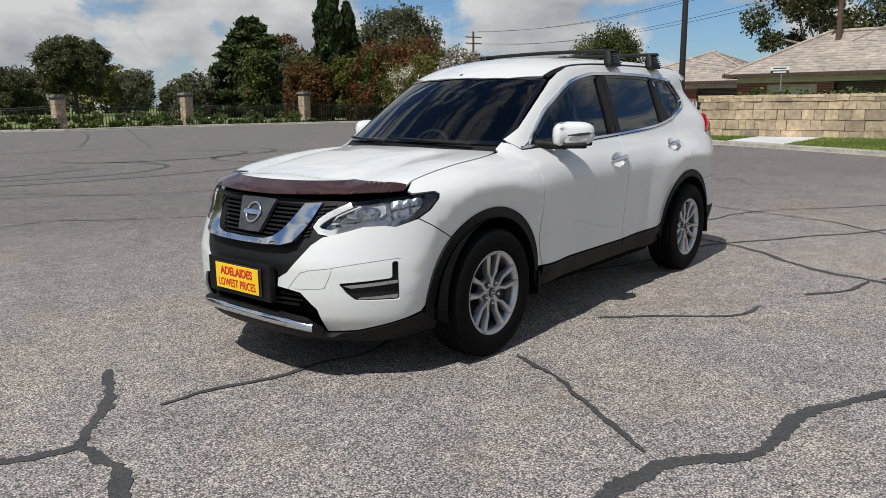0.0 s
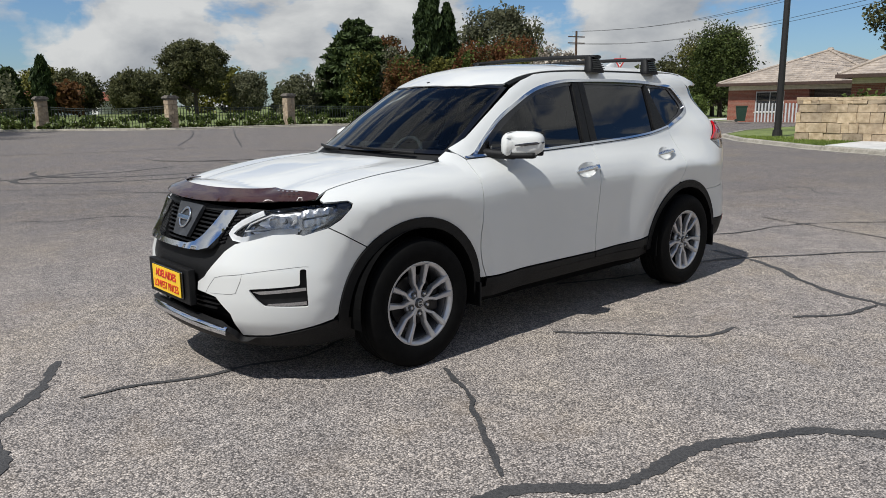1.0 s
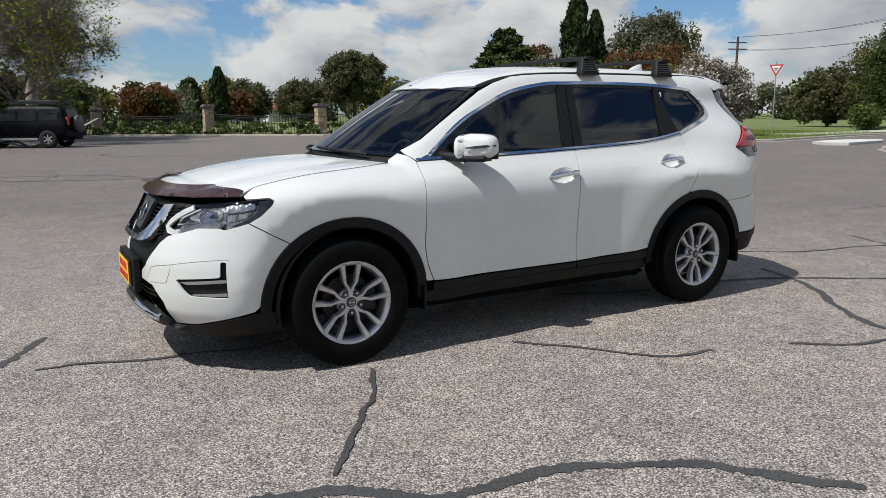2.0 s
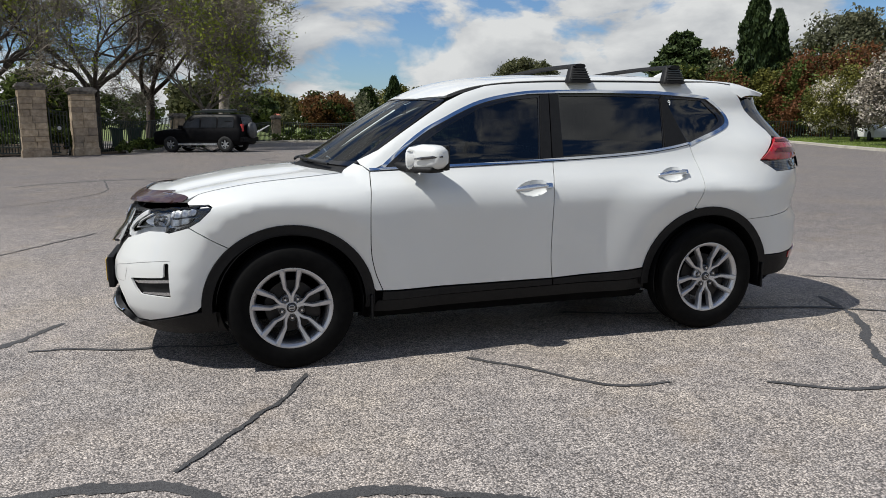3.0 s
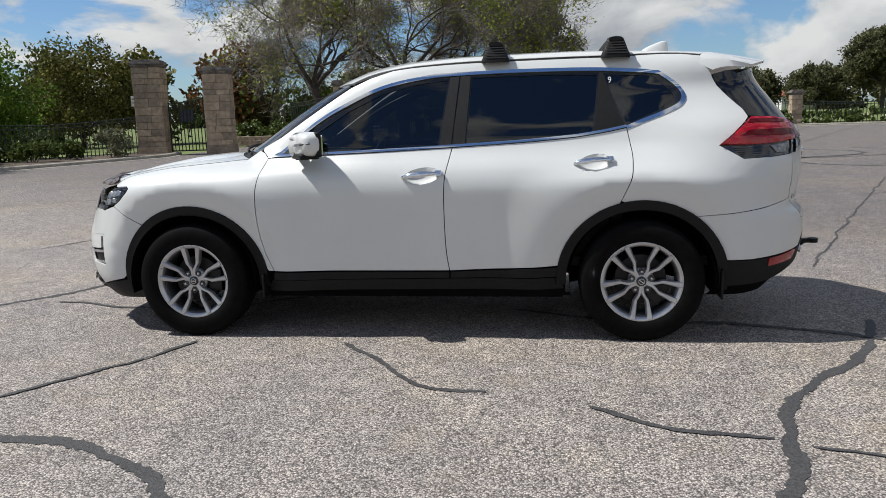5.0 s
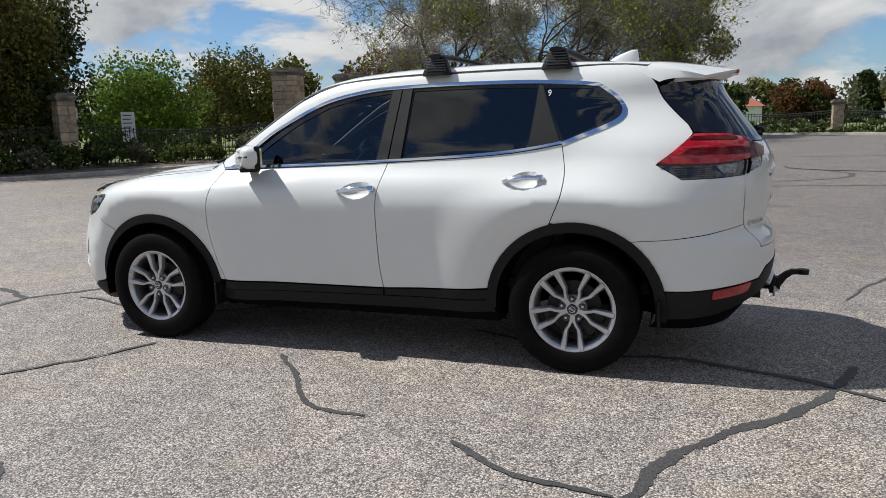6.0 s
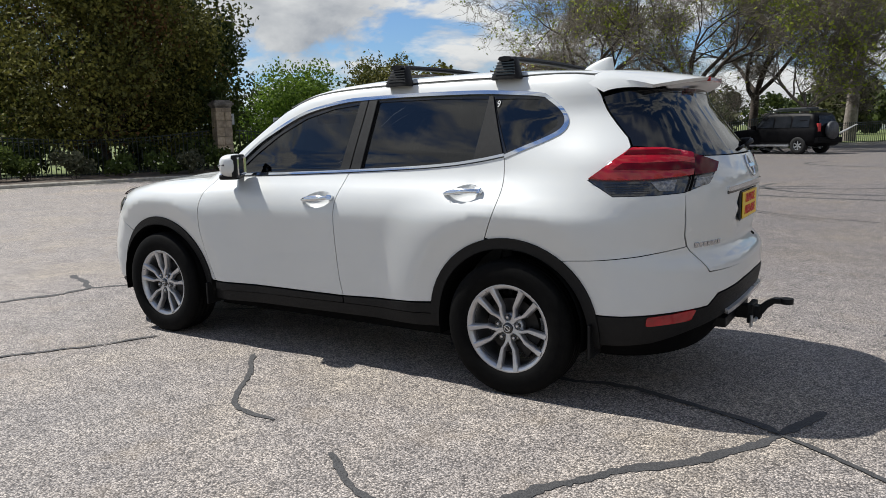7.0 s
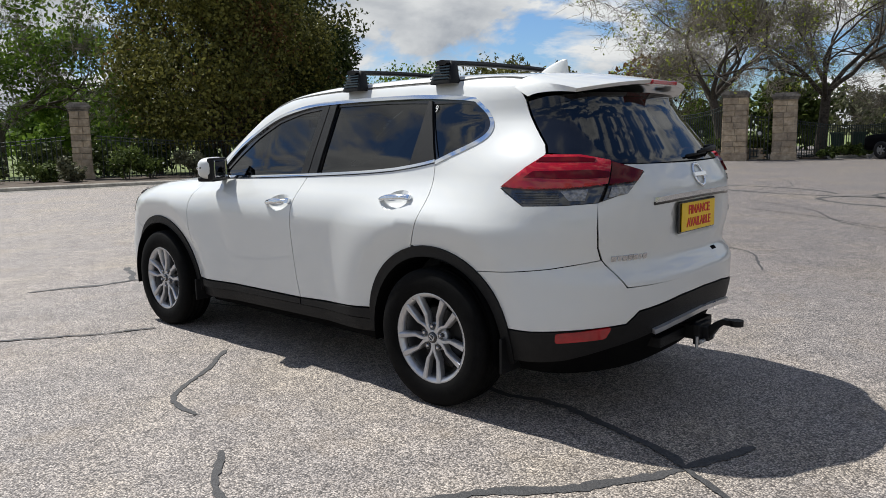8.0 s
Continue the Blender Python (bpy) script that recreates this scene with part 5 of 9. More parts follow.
def bin_(x, y, turn, label):
    t = thing("wheelie_bin", label, "bin", (x, y, 0.1), turn, "wheelie bins")
    bm = bmesh.new()
    rows = [[bm.verts.new((sx * a, sy * b, z)) for sx, sy in ((-1, -1), (1, -1), (1, 1), (-1, 1))] for a, b, z in ((0.22, 0.24, 0.06), (0.29, 0.34, 0.95), (0.31, 0.36, 0.98))]
    for p, q in zip(rows, rows[1:]):
        for k in range(4):
            bm.faces.new((p[k], p[(k + 1) % 4], q[(k + 1) % 4], q[k]))
    bm.faces.new(rows[0][::-1])
    bm.faces.new(rows[-1])
    part("body", bm, "bin_green", t)
    bm = bmesh.new()
    box(bm, -0.32, 0.32, -0.38, 0.36, 0.985, 1.06, 0.03)
    part("lid", bm, "bin_green", t, "dark lid")
    for sx in (-0.24, 0.24):
        bm = bmesh.new()
        rod(bm, (sx - 0.03, 0.28, 0.10), (sx + 0.03, 0.28, 0.10), 0.10, n=14)
        part("wheel", bm, "iron", t)


bin_(44.0, 19.6, 30, "dark green wheelie bin by the street")
bin_(-6.6, 37.6, 10, "dark green wheelie bin behind the fence")
bin_(-5.8, 38.2, 25, "dark green wheelie bin behind the fence")


def house(name, x0, x1, y0, y1, eave, rise, label, openings):
    """A single-storey brick house: walls, hipped tile roof with real courses, gutter, openings on its west face."""
    t = thing(name, label, "house", (0, 0, 0))
    bm = bmesh.new()
    # the west wall is built round its openings
    edges = sorted({y0, y1, *[o[0] for o in openings], *[o[1] for o in openings]})
    for a, b in zip(edges, edges[1:]):
        o = next((o for o in openings if o[0] <= a and b <= o[1]), None)
        if o is None:
            box(bm, x0, x0 + 0.25, a, b, 0, eave)
        else:
            if o[2] > 0:
                box(bm, x0, x0 + 0.25, a, b, 0, o[2])
            box(bm, x0, x0 + 0.25, a, b, o[3], eave)
    box(bm, x0 + 0.25, x1, y0, y0 + 0.25, 0, eave)
    box(bm, x0 + 0.25, x1, y1 - 0.25, y1, 0, eave)
    box(bm, x1 - 0.25, x1, y0 + 0.25, y1 - 0.25, 0, eave)
    part("wall", bm, "brick_red", t, "red brick walls")
    bm = bmesh.new()
    for c in range(int(eave / 0.086)):
        box(bm, x0 - 0.004, x0, y0, y1, c * 0.086 - 0.005, c * 0.086 + 0.005)
    tagged(part("mortar_lines", bm, "mortar", t), kind="stuff")
    for a, b, z0, z1, kind_ in openings:
        if kind_ == "window":
            w = finish("window", bmesh_box(x0 + 0.06, x0 + 0.12, a, b, z0, z1, 0), "white_paint", t, "white framed window")
            part("pane", bmesh_box(x0 + 0.045, x0 + 0.058, a + 0.07, (a + b) / 2 - 0.03, z0 + 0.07, z1 - 0.07, 0), "frit_glass", w)
            part("pane", bmesh_box(x0 + 0.045, x0 + 0.058, (a + b) / 2 + 0.03, b - 0.07, z0 + 0.07, z1 - 0.07, 0), "frit_glass", w)
            part("sill", bmesh_box(x0 - 0.06, x0 + 0.05, a - 0.05, b + 0.05, z0 - 0.07, z0, 0.01), "render_cream", w)
        elif kind_ == "garage":
            d = finish("garage_door", bmesh_box(x0 + 0.10, x0 + 0.16, a, b, z0, z1, 0), "render_cream", t, "cream panelled garage door")
            for k in range(5):
                part("door_rib", bmesh_box(x0 + 0.085, x0 + 0.10, a, b, z0 + 0.05 + k * (z1 - z0) / 5, z0 + (k + 1) * (z1 - z0) / 5 - 0.03, 0), "render_cream", d)
        else:
            # dark panel set back in the opening, painted as the porch's shade
            part("porch_shade", bmesh_box(x0 + 0.9, x0 + 1.0, a, b, z0, z1, 0), "gutter_brown", t, "dark brown panel standing in for the porch's shade")
    # roof
    ov = 0.55
    X0, X1, Y0, Y1 = x0 - ov, x1 + ov, y0 - ov, y1 + ov
    half = (X1 - X0) / 2
    top = eave + rise
    n = 16
    bm = bmesh.new()
    for face in range(4):
        for i in range(n):
            u0, u1 = i / n, (i + 1) / n
            z0_, z1_ = eave + 0.02 + rise * u0, eave + 0.02 + rise * u1
            if face in (0, 2):
                s = 1 if face == 0 else -1
                xa, xb = (X0 + half * u0, X0 + half * u1) if s > 0 else (X1 - half * u0, X1 - half * u1)
                ya0, ya1, yb0, yb1 = Y0 + half * u0, Y1 - half * u0, Y0 + half * u1, Y1 - half * u1
                q = [(xa, ya0, z0_ + 0.035), (xa, ya1, z0_ + 0.035), (xb, yb1, z1_ + 0.005), (xb, yb0, z1_ + 0.005)]
                low = [(xa, ya0, z0_), (xa, ya1, z0_)]
            else:
                s = 1 if face == 1 else -1
                ya, yb = (Y0 + half * u0, Y0 + half * u1) if s > 0 else (Y1 - half * u0, Y1 - half * u1)
                xa0, xa1, xb0, xb1 = X0 + half * u0, X1 - half * u0, X0 + half * u1, X1 - half * u1
                q = [(xa0, ya, z0_ + 0.035), (xa1, ya, z0_ + 0.035), (xb1, yb, z1_ + 0.005), (xb0, yb, z1_ + 0.005)]
                low = [(xa0, ya, z0_), (xa1, ya, z0_)]
            # each course is cut into tiles with a small step between neighbours
            m = max(4, int((Vector(q[1]) - Vector(q[0])).length / 0.34))
            for k in range(m):
                f0, f1 = k / m, (k + 1) / m
                a_, b_ = Vector(q[0]).lerp(Vector(q[1]), f0), Vector(q[0]).lerp(Vector(q[1]), f1)
                c_, d_ = Vector(q[3]).lerp(Vector(q[2]), f1), Vector(q[3]).lerp(Vector(q[2]), f0)
                l0, l1 = Vector(low[0]).lerp(Vector(low[1]), f0), Vector(low[0]).lerp(Vector(low[1]), f1)
                vs = [bm.verts.new(p) for p in (a_, b_, c_, d_, l0, l1)]
                bm.faces.new((vs[0], vs[1], vs[2], vs[3]))
                bm.faces.new((vs[4], vs[5], vs[1], vs[0]))
    roof_ = tagged(part("roof", bm, "roof_tile", t, "weathered grey-brown tiled roof"), kind="stuff")
    bm = bmesh.new()
    tube(bm, [(X0 + half, Y0 + half, top + 0.08), (X0 + half, Y1 - half, top + 0.08)], 0.11, 8)
    for a_, b_ in (((X0, Y0), (X0 + half, Y0 + half)), ((X0, Y1), (X0 + half, Y1 - half)), ((X1, Y0), (X0 + half, Y0 + half)), ((X1, Y1), (X0 + half, Y1 - half))):
        tube(bm, [(*a_, eave + 0.06), (*b_, top + 0.06)], 0.10, 8)
    part("ridge", bm, "roof_tile", roof_, "rounded ridge tiles")
    bm = bmesh.new()
    box(bm, X0 - 0.10, X0 + 0.02, Y0 - 0.1, Y1 + 0.1, eave - 0.16, eave + 0.04, 0.02)
    box(bm, X0, X1, Y0 - 0.10, Y0 + 0.02, eave - 0.16, eave + 0.04, 0.02)
    box(bm, X0, X1, Y1 - 0.02, Y1 + 0.10, eave - 0.16, eave + 0.04, 0.02)
    part("gutter", bm, "gutter_brown", t, "dark brown gutter")
    bm = bmesh.new()
    box(bm, X0 + 0.03, x0, Y0, Y1, eave - 0.14, eave - 0.10)
    box(bm, x0 - 0.002, x0 - 0.001, y0, y1, eave - 0.45, eave - 0.14)
    part("eave_lining", bm, "render_cream", t, "cream eave lining")
    return t


def bmesh_box(x0, x1, y0, y1, z0, z1, bevel):
    bm = bmesh.new()
    box(bm, x0, x1, y0, y1, z0, z1, bevel)
    return bm


surface("frit_glass", (0.02, 0.025, 0.03), (0.035, 0.04, 0.05), 3, 0.06, stain=0.2)
house("house", 39.5, 47.0, -14.0, 11.4, 2.75, 2.3, "single-storey red brick house with a tiled hip roof", [(7.2, 9.8, 0.0, 2.2, "garage"), (4.0, 6.4, 0.0, 2.4, "porch"), (1.2, 3.0, 0.8, 2.2, "window"), (-4.2, -2.6, 0.8, 2.2, "window"), (-9.0, -7.0, 0.8, 2.2, "window")])
house("house", 48.0, 58.0, 12.9, 22.6, 2.65, 2.3, "single-storey brick house with a hip roof and carport", [(13.5, 17.0, 0.0, 2.2, "porch"), (18.6, 20.6, 0.7, 2.1, "window")])
for k in range(26):
    y = -9.5 + k * 0.5
    if y < -1.2:
        bm = bmesh.new()
        box(bm, 35.2, 35.26, y, y + 0.44, 0.1, 1.95, 0.01)
        box(bm, 35.17, 35.20, y + 0.08, y + 0.16, 0.1, 1.95)
        tagged(finish("fence_sheet", bm, "sheet_fence"), "pale grey ribbed steel fence sheet", "fence", "steel fence sheets")
for k in range(34):
    bm = bmesh.new()
    box(bm, 37.2, 37.23, -1.0 + k * 0.30, -1.0 + k * 0.30 + 0.07, 0.1, 1.66, 0.01)
    tagged(finish("fence_picket", bm, "sheet_fence"), "pale grey picket of a low front fence", "fence", "fence pickets")
for k in range(16):
    bm = bmesh.new()
    box(bm, 44.6, 44.66, 15.6 + k * 0.22, 15.6 + k * 0.22 + 0.10, 0.1, 1.3, 0.01)
    tagged(finish("fence_picket", bm, "sheet_fence"), "pale grey picket of a low front fence", "fence", "fence pickets")
house("house", 66.0, 76.0, 74.0, 86.0, 2.6, 2.4, "distant house with a pale roof beyond the trees", [(77.0, 79.0, 0.8, 2.1, "window")])
for gx, gy, gw in ((30.0, 150.0, 14.0), (48.0, 158.0, 12.0), (-2.0, 140.0, 12.0)):
    t = thing("building", "low pale building with a red roof far beyond the grounds", "building", (0, 0, 0), group="far buildings")
    bm = bmesh.new()
    prism(bm, [(gx, gy), (gx + gw, gy), (gx + gw, gy + 8), (gx, gy + 8)], 0, 2.8)
    part("wall", bm, "white_paint", t, "pale walls")
    bm = bmesh.new()
    vs = [bm.verts.new(p) for p in ((gx - 0.5, gy - 0.5, 2.8), (gx + gw + 0.5, gy - 0.5, 2.8), (gx + gw + 0.5, gy + 8.5, 2.8), (gx - 0.5, gy + 8.5, 2.8), (gx + 2, gy + 4, 4.6), (gx + gw - 2, gy + 4, 4.6))]
    for f in ((0, 1, 5, 4), (1, 2, 5), (2, 3, 4, 5), (3, 0, 4), (3, 2, 1, 0)):
        bm.faces.new([vs[i] for i in f])
    part("roof", bm, "brick_red", t, "red hipped roof")

# ---- the black off-road car by the fence ----
def black_car(x, y, turn):
    t = thing("car", "black off-road wagon with a roof rack and rear spare wheel", "car", (x, y, 0), turn)
    L0, L1 = -2.35, 2.20
    low = curve((-2.35, 0.60), (-2.30, 0.80), (-2.15, 0.86), (2.05, 0.88), (2.2, 0.84))
    roofl = curve((-2.35, 0.80), (-2.28, 0.98), (-1.9, 1.06), (-1.12, 1.14), (-1.02, 1.18), (-0.45, 1.70), (-0.25, 1.79), (0.3, 1.82), (1.6, 1.80), (2.0, 1.74), (2.20, 1.15))
    xs = np.linspace(L0, L1, 60)
    V, n = [], 16
    for x_ in xs:
        h = float(roofl(x_))
        w = float(low(x_)) * 1.04
        upper = h > 1.2
        prof = [(0.70 * w, 0.34), (0.97 * w, 0.42), (1.0 * w, 0.62), (1.0 * w, 0.85), (0.97 * w, min(1.05, h - 0.06)), (0.93 * w, min(1.12, h - 0.02))]
        prof += [(0.86 * w, 1.12 + (h - 1.12) * 0.5), (0.77 * w, h - 0.06), (0.66 * w, h)] if upper else [(0.85 * w, h - 0.01), (0.7 * w, h), (0.5 * w, h + 0.01)]
        pts = prof[:8] + [prof[8]]
        full = [(x_, -a, b) for a, b in pts] + [(x_, a, b) for a, b in reversed(pts)]
        V += full
    n = 18
    F = [(i * n + j, (i + 1) * n + j, (i + 1) * n + j + 1, i * n + j + 1) for i in range(59) for j in range(n - 1)]
    F += [tuple(range(n))[::-1], tuple((59) * n + j for j in range(n))]
    bm = bmesh.new()
    vs = [bm.verts.new(p) for p in V]
    for f in F:
        bm.faces.new([vs[i] for i in f])
    bmesh.ops.recalc_face_normals(bm, faces=bm.faces[:])
    part("body", bm, "black_paint", t, "black painted body", smooth=True)
    for sg in (-1, 1):
        for a, b in ((-0.72, 0.12), (0.18, 0.98), (1.04, 1.85)):
            bm = bmesh.new()
            q = []
            for xx, zz in ((a, 1.17), (b, 1.17), (b - 0.02, 1.66), (max(a, -0.50) + 0.03, 1.66)):
                hh = float(roofl(xx))
                yy = np.interp(zz, [1.12, 1.12 + (hh - 1.12) * 0.5, hh - 0.06], [0.93, 0.86, 0.77]) * 0.90 * 1.02 + 0.012
                q.append(bm.verts.new((xx, sg * yy, min(zz, hh - 0.12))))
            bm.faces.new(q)
            bmesh.ops.solidify(bm, geom=bm.faces[:], thickness=0.01)
            part("side_window", bm, "frit_glass", t, "dark side window")
        for ax in (-1.38, 1.41):
            bm = bmesh.new()
            ring_profile(bm, [(0.20, -0.12), (0.26, -0.13), (0.36, -0.125), (0.385, -0.09), (0.385, 0.09), (0.36, 0.12), (0.2, 0.12)], 32)
            bmesh.ops.transform(bm, matrix=Matrix.Translation((ax, sg * 0.80, 0.385)), verts=bm.verts[:])
            bmesh.ops.recalc_face_normals(bm, faces=bm.faces[:])
            w_ = part("wheel", bm, "rubber_far", t, "black tyre on a silver rim", smooth=True)
            bm = bmesh.new()
            for k in range(6):
                box(bm, -0.028, 0.028, -0.02, 0.02, 0.03, 0.20, 0.006, Matrix.Translation((ax, sg * 0.89, 0.385)) @ Matrix.Rotation(k * math.pi / 3, 4, "Y"))
            torus_flat(bm, 0.215, 0.02)
            for v in bm.verts[-168:]:
                v.co = Vector((ax + v.co.x, sg * 0.89 + v.co.z, 0.385 + v.co.y))
            part("rim", bm, "galvanised", w_, "silver six-spoke rim")
        bm = bmesh.new()
        box(bm, 2.12, 2.22, sg * 0.62 - 0.10, sg * 0.62 + 0.10, 0.98, 1.32, 0.02)
        part("tail_lamp", bm, "sign_red", t, "red tail lamp")
        bm = bmesh.new()
        box(bm, -0.86, -0.70, sg * 1.0 - 0.10, sg * 1.0 + 0.10, 1.10, 1.28, 0.04)
        part("door_mirror", bm, "black_paint", t)
        bm = bmesh.new()
        box(bm, -1.0, 1.0, sg * 0.90 - 0.05, sg * 0.90 + 0.05, 0.34, 0.42, 0.02)
        part("side_step", bm, "galvanised", t, "grey side step")
    bm = bmesh.new()
    ring_profile(bm, [(0.0, -0.11), (0.20, -0.11), (0.34, -0.11), (0.38, -0.07), (0.38, 0.09), (0.0, 0.09)], 32)
    bmesh.ops.transform(bm, matrix=Matrix.Translation((2.34, 0.10, 1.02)) @ Matrix.Rotation(radians(-90), 4, "Z"), verts=bm.verts[:])
    bmesh.ops.recalc_face_normals(bm, faces=bm.faces[:])
    part("spare_wheel", bm, "cover_grey", t, "spare wheel in a grey cover", smooth=True)
    bm = bmesh.new()
    box(bm, 2.16, 2.34, -0.88, 0.88, 0.48, 0.72, 0.04)
    part("rear_bumper", bm, "black_paint", t)
    bm = bmesh.new()
    for k in range(7):
        box(bm, -0.30 + k * 0.32, -0.26 + k * 0.32, -0.62, 0.62, 1.90, 1.93)
    for sg in (-0.62, 0.62):
        box(bm, -0.35, 1.75, sg - 0.02, sg + 0.02, 1.88, 1.95)
        for k in range(3):
            rod(bm, (-0.2 + k * 0.85, sg, 1.76), (-0.2 + k * 0.85, sg, 1.92), 0.02, n=6)
    rk = part("roof_rack", bm, "iron", t, "black steel roof rack")
    bm = bmesh.new()
    box(bm, 0.1, 1.5, -0.50, 0.40, 1.94, 2.04, 0.05)
    part("roof_bag", bm, "cover_grey", rk, "dark rolled load on the rack")
    bm = bmesh.new()
    vs = [bm.verts.new(p) for p in ((2.212, -0.60, 1.22), (2.212, 0.60, 1.22), (2.08, 0.52, 1.66), (2.08, -0.52, 1.66))]
    bm.faces.new(vs)
    bmesh.ops.solidify(bm, geom=bm.faces[:], thickness=0.02)
    part("rear_window", bm, "frit_glass", t, "dark rear window")
    return t


surface("black_paint", (0.003, 0.003, 0.0035), (0.006, 0.006, 0.007), 4, 0.45, stain=0.2, spec=0.06)
surface("rubber_far", (0.005, 0.005, 0.005), (0.01, 0.01, 0.01), 20, 0.8, stain=0.2)
surface("cover_grey", (0.05, 0.052, 0.056), (0.09, 0.092, 0.098), 9, 0.5, stain=0.3)
black_car(-2.1, 33.4, -27)
# a white car half seen beyond the blossom trees
wc = thing("car", "white car parked beyond the blossom trees", "car", (37.0, 31.0, 0.1), 60)
bm = bmesh.new()
rows = []
for i in range(25):
    x_ = -2.1 + 4.2 * i / 24
    h = float(curve((-2.1, 0.62), (-1.9, 0.86), (-1.0, 0.98), (-0.4, 1.42), (0.2, 1.50), (1.2, 1.45), (1.8, 1.05), (2.1, 0.70))(x_))
    rows.append([bm.verts.new(p) for p in ((x_, -0.82, 0.25), (x_, -0.86, 0.55), (x_, -0.84, min(0.88, h - 0.03)), (x_, -0.62, h), (x_, 0.62, h), (x_, 0.84, min(0.88, h - 0.03)), (x_, 0.86, 0.55), (x_, 0.82, 0.25))])
for p, q in zip(rows, rows[1:]):
    for k in range(7):
        bm.faces.new((p[k], q[k], q[k + 1], p[k + 1]))
bm.faces.new(rows[0]), bm.faces.new(rows[-1][::-1])
bmesh.ops.recalc_face_normals(bm, faces=bm.faces[:])
part("body", bm, "white_paint", wc, "white body", smooth=True)
for ax in (-1.25, 1.3):
    for sg in (-0.78, 0.78):
        bm = bmesh.new()
        rod(bm, (ax, sg - 0.1, 0.31), (ax, sg + 0.1, 0.31), 0.31, n=20)
        part("wheel", bm, "rubber_far", wc, "black tyre")
for sg in (-1, 1):
    bm = bmesh.new()
    box(bm, -0.45, 1.35, sg * 0.75 - 0.02, sg * 0.75 + 0.02, 0.98, 1.32, 0.01)
    part("side_window", bm, "frit_glass", wc, "dark side window")

# ---- the white car: paint, glass and trim ----
def car_paint():
    m, n, l, b = material("car_white")
    co = n.new("ShaderNodeTexCoord").outputs["Object"]
    blot = noise_node(n, l, co, 1.3, 4.0)
    col = ramp_node(n, l, blot.outputs["Fac"], (0.3, (0.588, 0.596, 0.582)), (0.7, (0.622, 0.630, 0.615))).outputs["Color"]
    dust = noise_node(n, l, co, 900.0, 2.0)
    col = mix_node(n, l, ramp_node(n, l, dust.outputs["Fac"], (0.62, (0, 0, 0)), (0.80, (0.10, 0.10, 0.10))).outputs["Color"], col, (0.42, 0.39, 0.34))
    l.new(col, b.inputs["Base Color"])
    b.inputs["Roughness"].default_value = 0.42
    b.inputs["Specular IOR Level"].default_value = 0.35
    b.inputs["Coat Weight"].default_value = 0.9
    b.inputs["Coat Roughness"].default_value = 0.02
    bn = n.new("ShaderNodeBump")
    bn.inputs["Strength"].default_value, bn.inputs["Distance"].default_value = 0.008, 0.002
    l.new(noise_node(n, l, co, 260.0, 2.0).outputs["Fac"], bn.inputs["Height"])
    l.new(bn.outputs[0], b.inputs["Coat Normal"])


car_paint()
surface("seam_grey", (0.10, 0.10, 0.10), (0.16, 0.16, 0.155), 8, 0.6, stain=0.2)
# near-black: painted shade in the panel gaps, also liners and underbody
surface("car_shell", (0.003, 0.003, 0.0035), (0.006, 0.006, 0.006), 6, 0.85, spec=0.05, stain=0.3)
surface("plastic_black", (0.004, 0.004, 0.0045), (0.008, 0.008, 0.0085), 40, 0.55, bump=0.2, bump_scale=700, stain=0.25, stain_scale=2, spec=0.25)
surface("plastic_gloss", (0.006, 0.006, 0.007), (0.012, 0.012, 0.013), 8, 0.16, stain=0.2, coat=0.5)
surface("chrome", (0.72, 0.74, 0.77), (0.80, 0.82, 0.84), 6, 0.09, metal=1.0, stain=0.1)
surface("chrome_dull", (0.48, 0.49, 0.51), (0.60, 0.61, 0.63), 6, 0.22, metal=1.0, stain=0.15)
surface("alloy", (0.50, 0.50, 0.51), (0.62, 0.62, 0.63), 12, 0.30, metal=0.7, stain=0.2, stain_scale=5, bump=0.05, bump_scale=300)
surface("rubber", (0.0025, 0.0025, 0.0025), (0.0055, 0.0054, 0.0053), 25, 0.8, spec=0.1, bump=0.2, bump_scale=220, stain=0.3, stain_scale=4)
surface("brake_dark", (0.012, 0.011, 0.011), (0.028, 0.026, 0.025), 20, 0.45, metal=0.5, stain=0.4, stain_scale=8)
surface("brake_iron", (0.10, 0.085, 0.075), (0.20, 0.185, 0.175), 20, 0.5, metal=0.6, stain=0.4, stain_scale=8)
surface("guard_brown", (0.030, 0.010, 0.009), (0.050, 0.018, 0.015), 6, 0.22, stain=0.2, coat=0.35)
surface("plate_yellow", (0.80, 0.50, 0.015), (0.88, 0.58, 0.03), 8, 0.4, stain=0.12)
surface("plate_red", (0.55, 0.02, 0.015), (0.62, 0.03, 0.02), 8, 0.4, stain=0.1)
surface("lamp_red", (0.28, 0.003, 0.007), (0.44, 0.006, 0.012), 18, 0.08, stain=0.3, stain_scale=6, spec=0.4, coat=0.6)
surface("lamp_clear", (0.10, 0.10, 0.105), (0.34, 0.34, 0.35), 60, 0.15, metal=0.4, stain=0.4, stain_scale=30, coat=0.8)
surface("lamp_red_deep", (0.075, 0.001, 0.003), (0.12, 0.002, 0.004), 18, 0.10, stain=0.3, stain_scale=6, spec=0.3)
surface("lamp_smoke", (0.020, 0.020, 0.022), (0.04, 0.04, 0.043), 12, 0.10, stain=0.3, stain_scale=6, coat=1.0)
surface("lamp_silver", (0.62, 0.63, 0.65), (0.78, 0.79, 0.80), 12, 0.18, metal=0.9, stain=0.2)
surface("lamp_amber", (0.5, 0.16, 0.05), (0.6, 0.22, 0.08), 12, 0.3, stain=0.1)
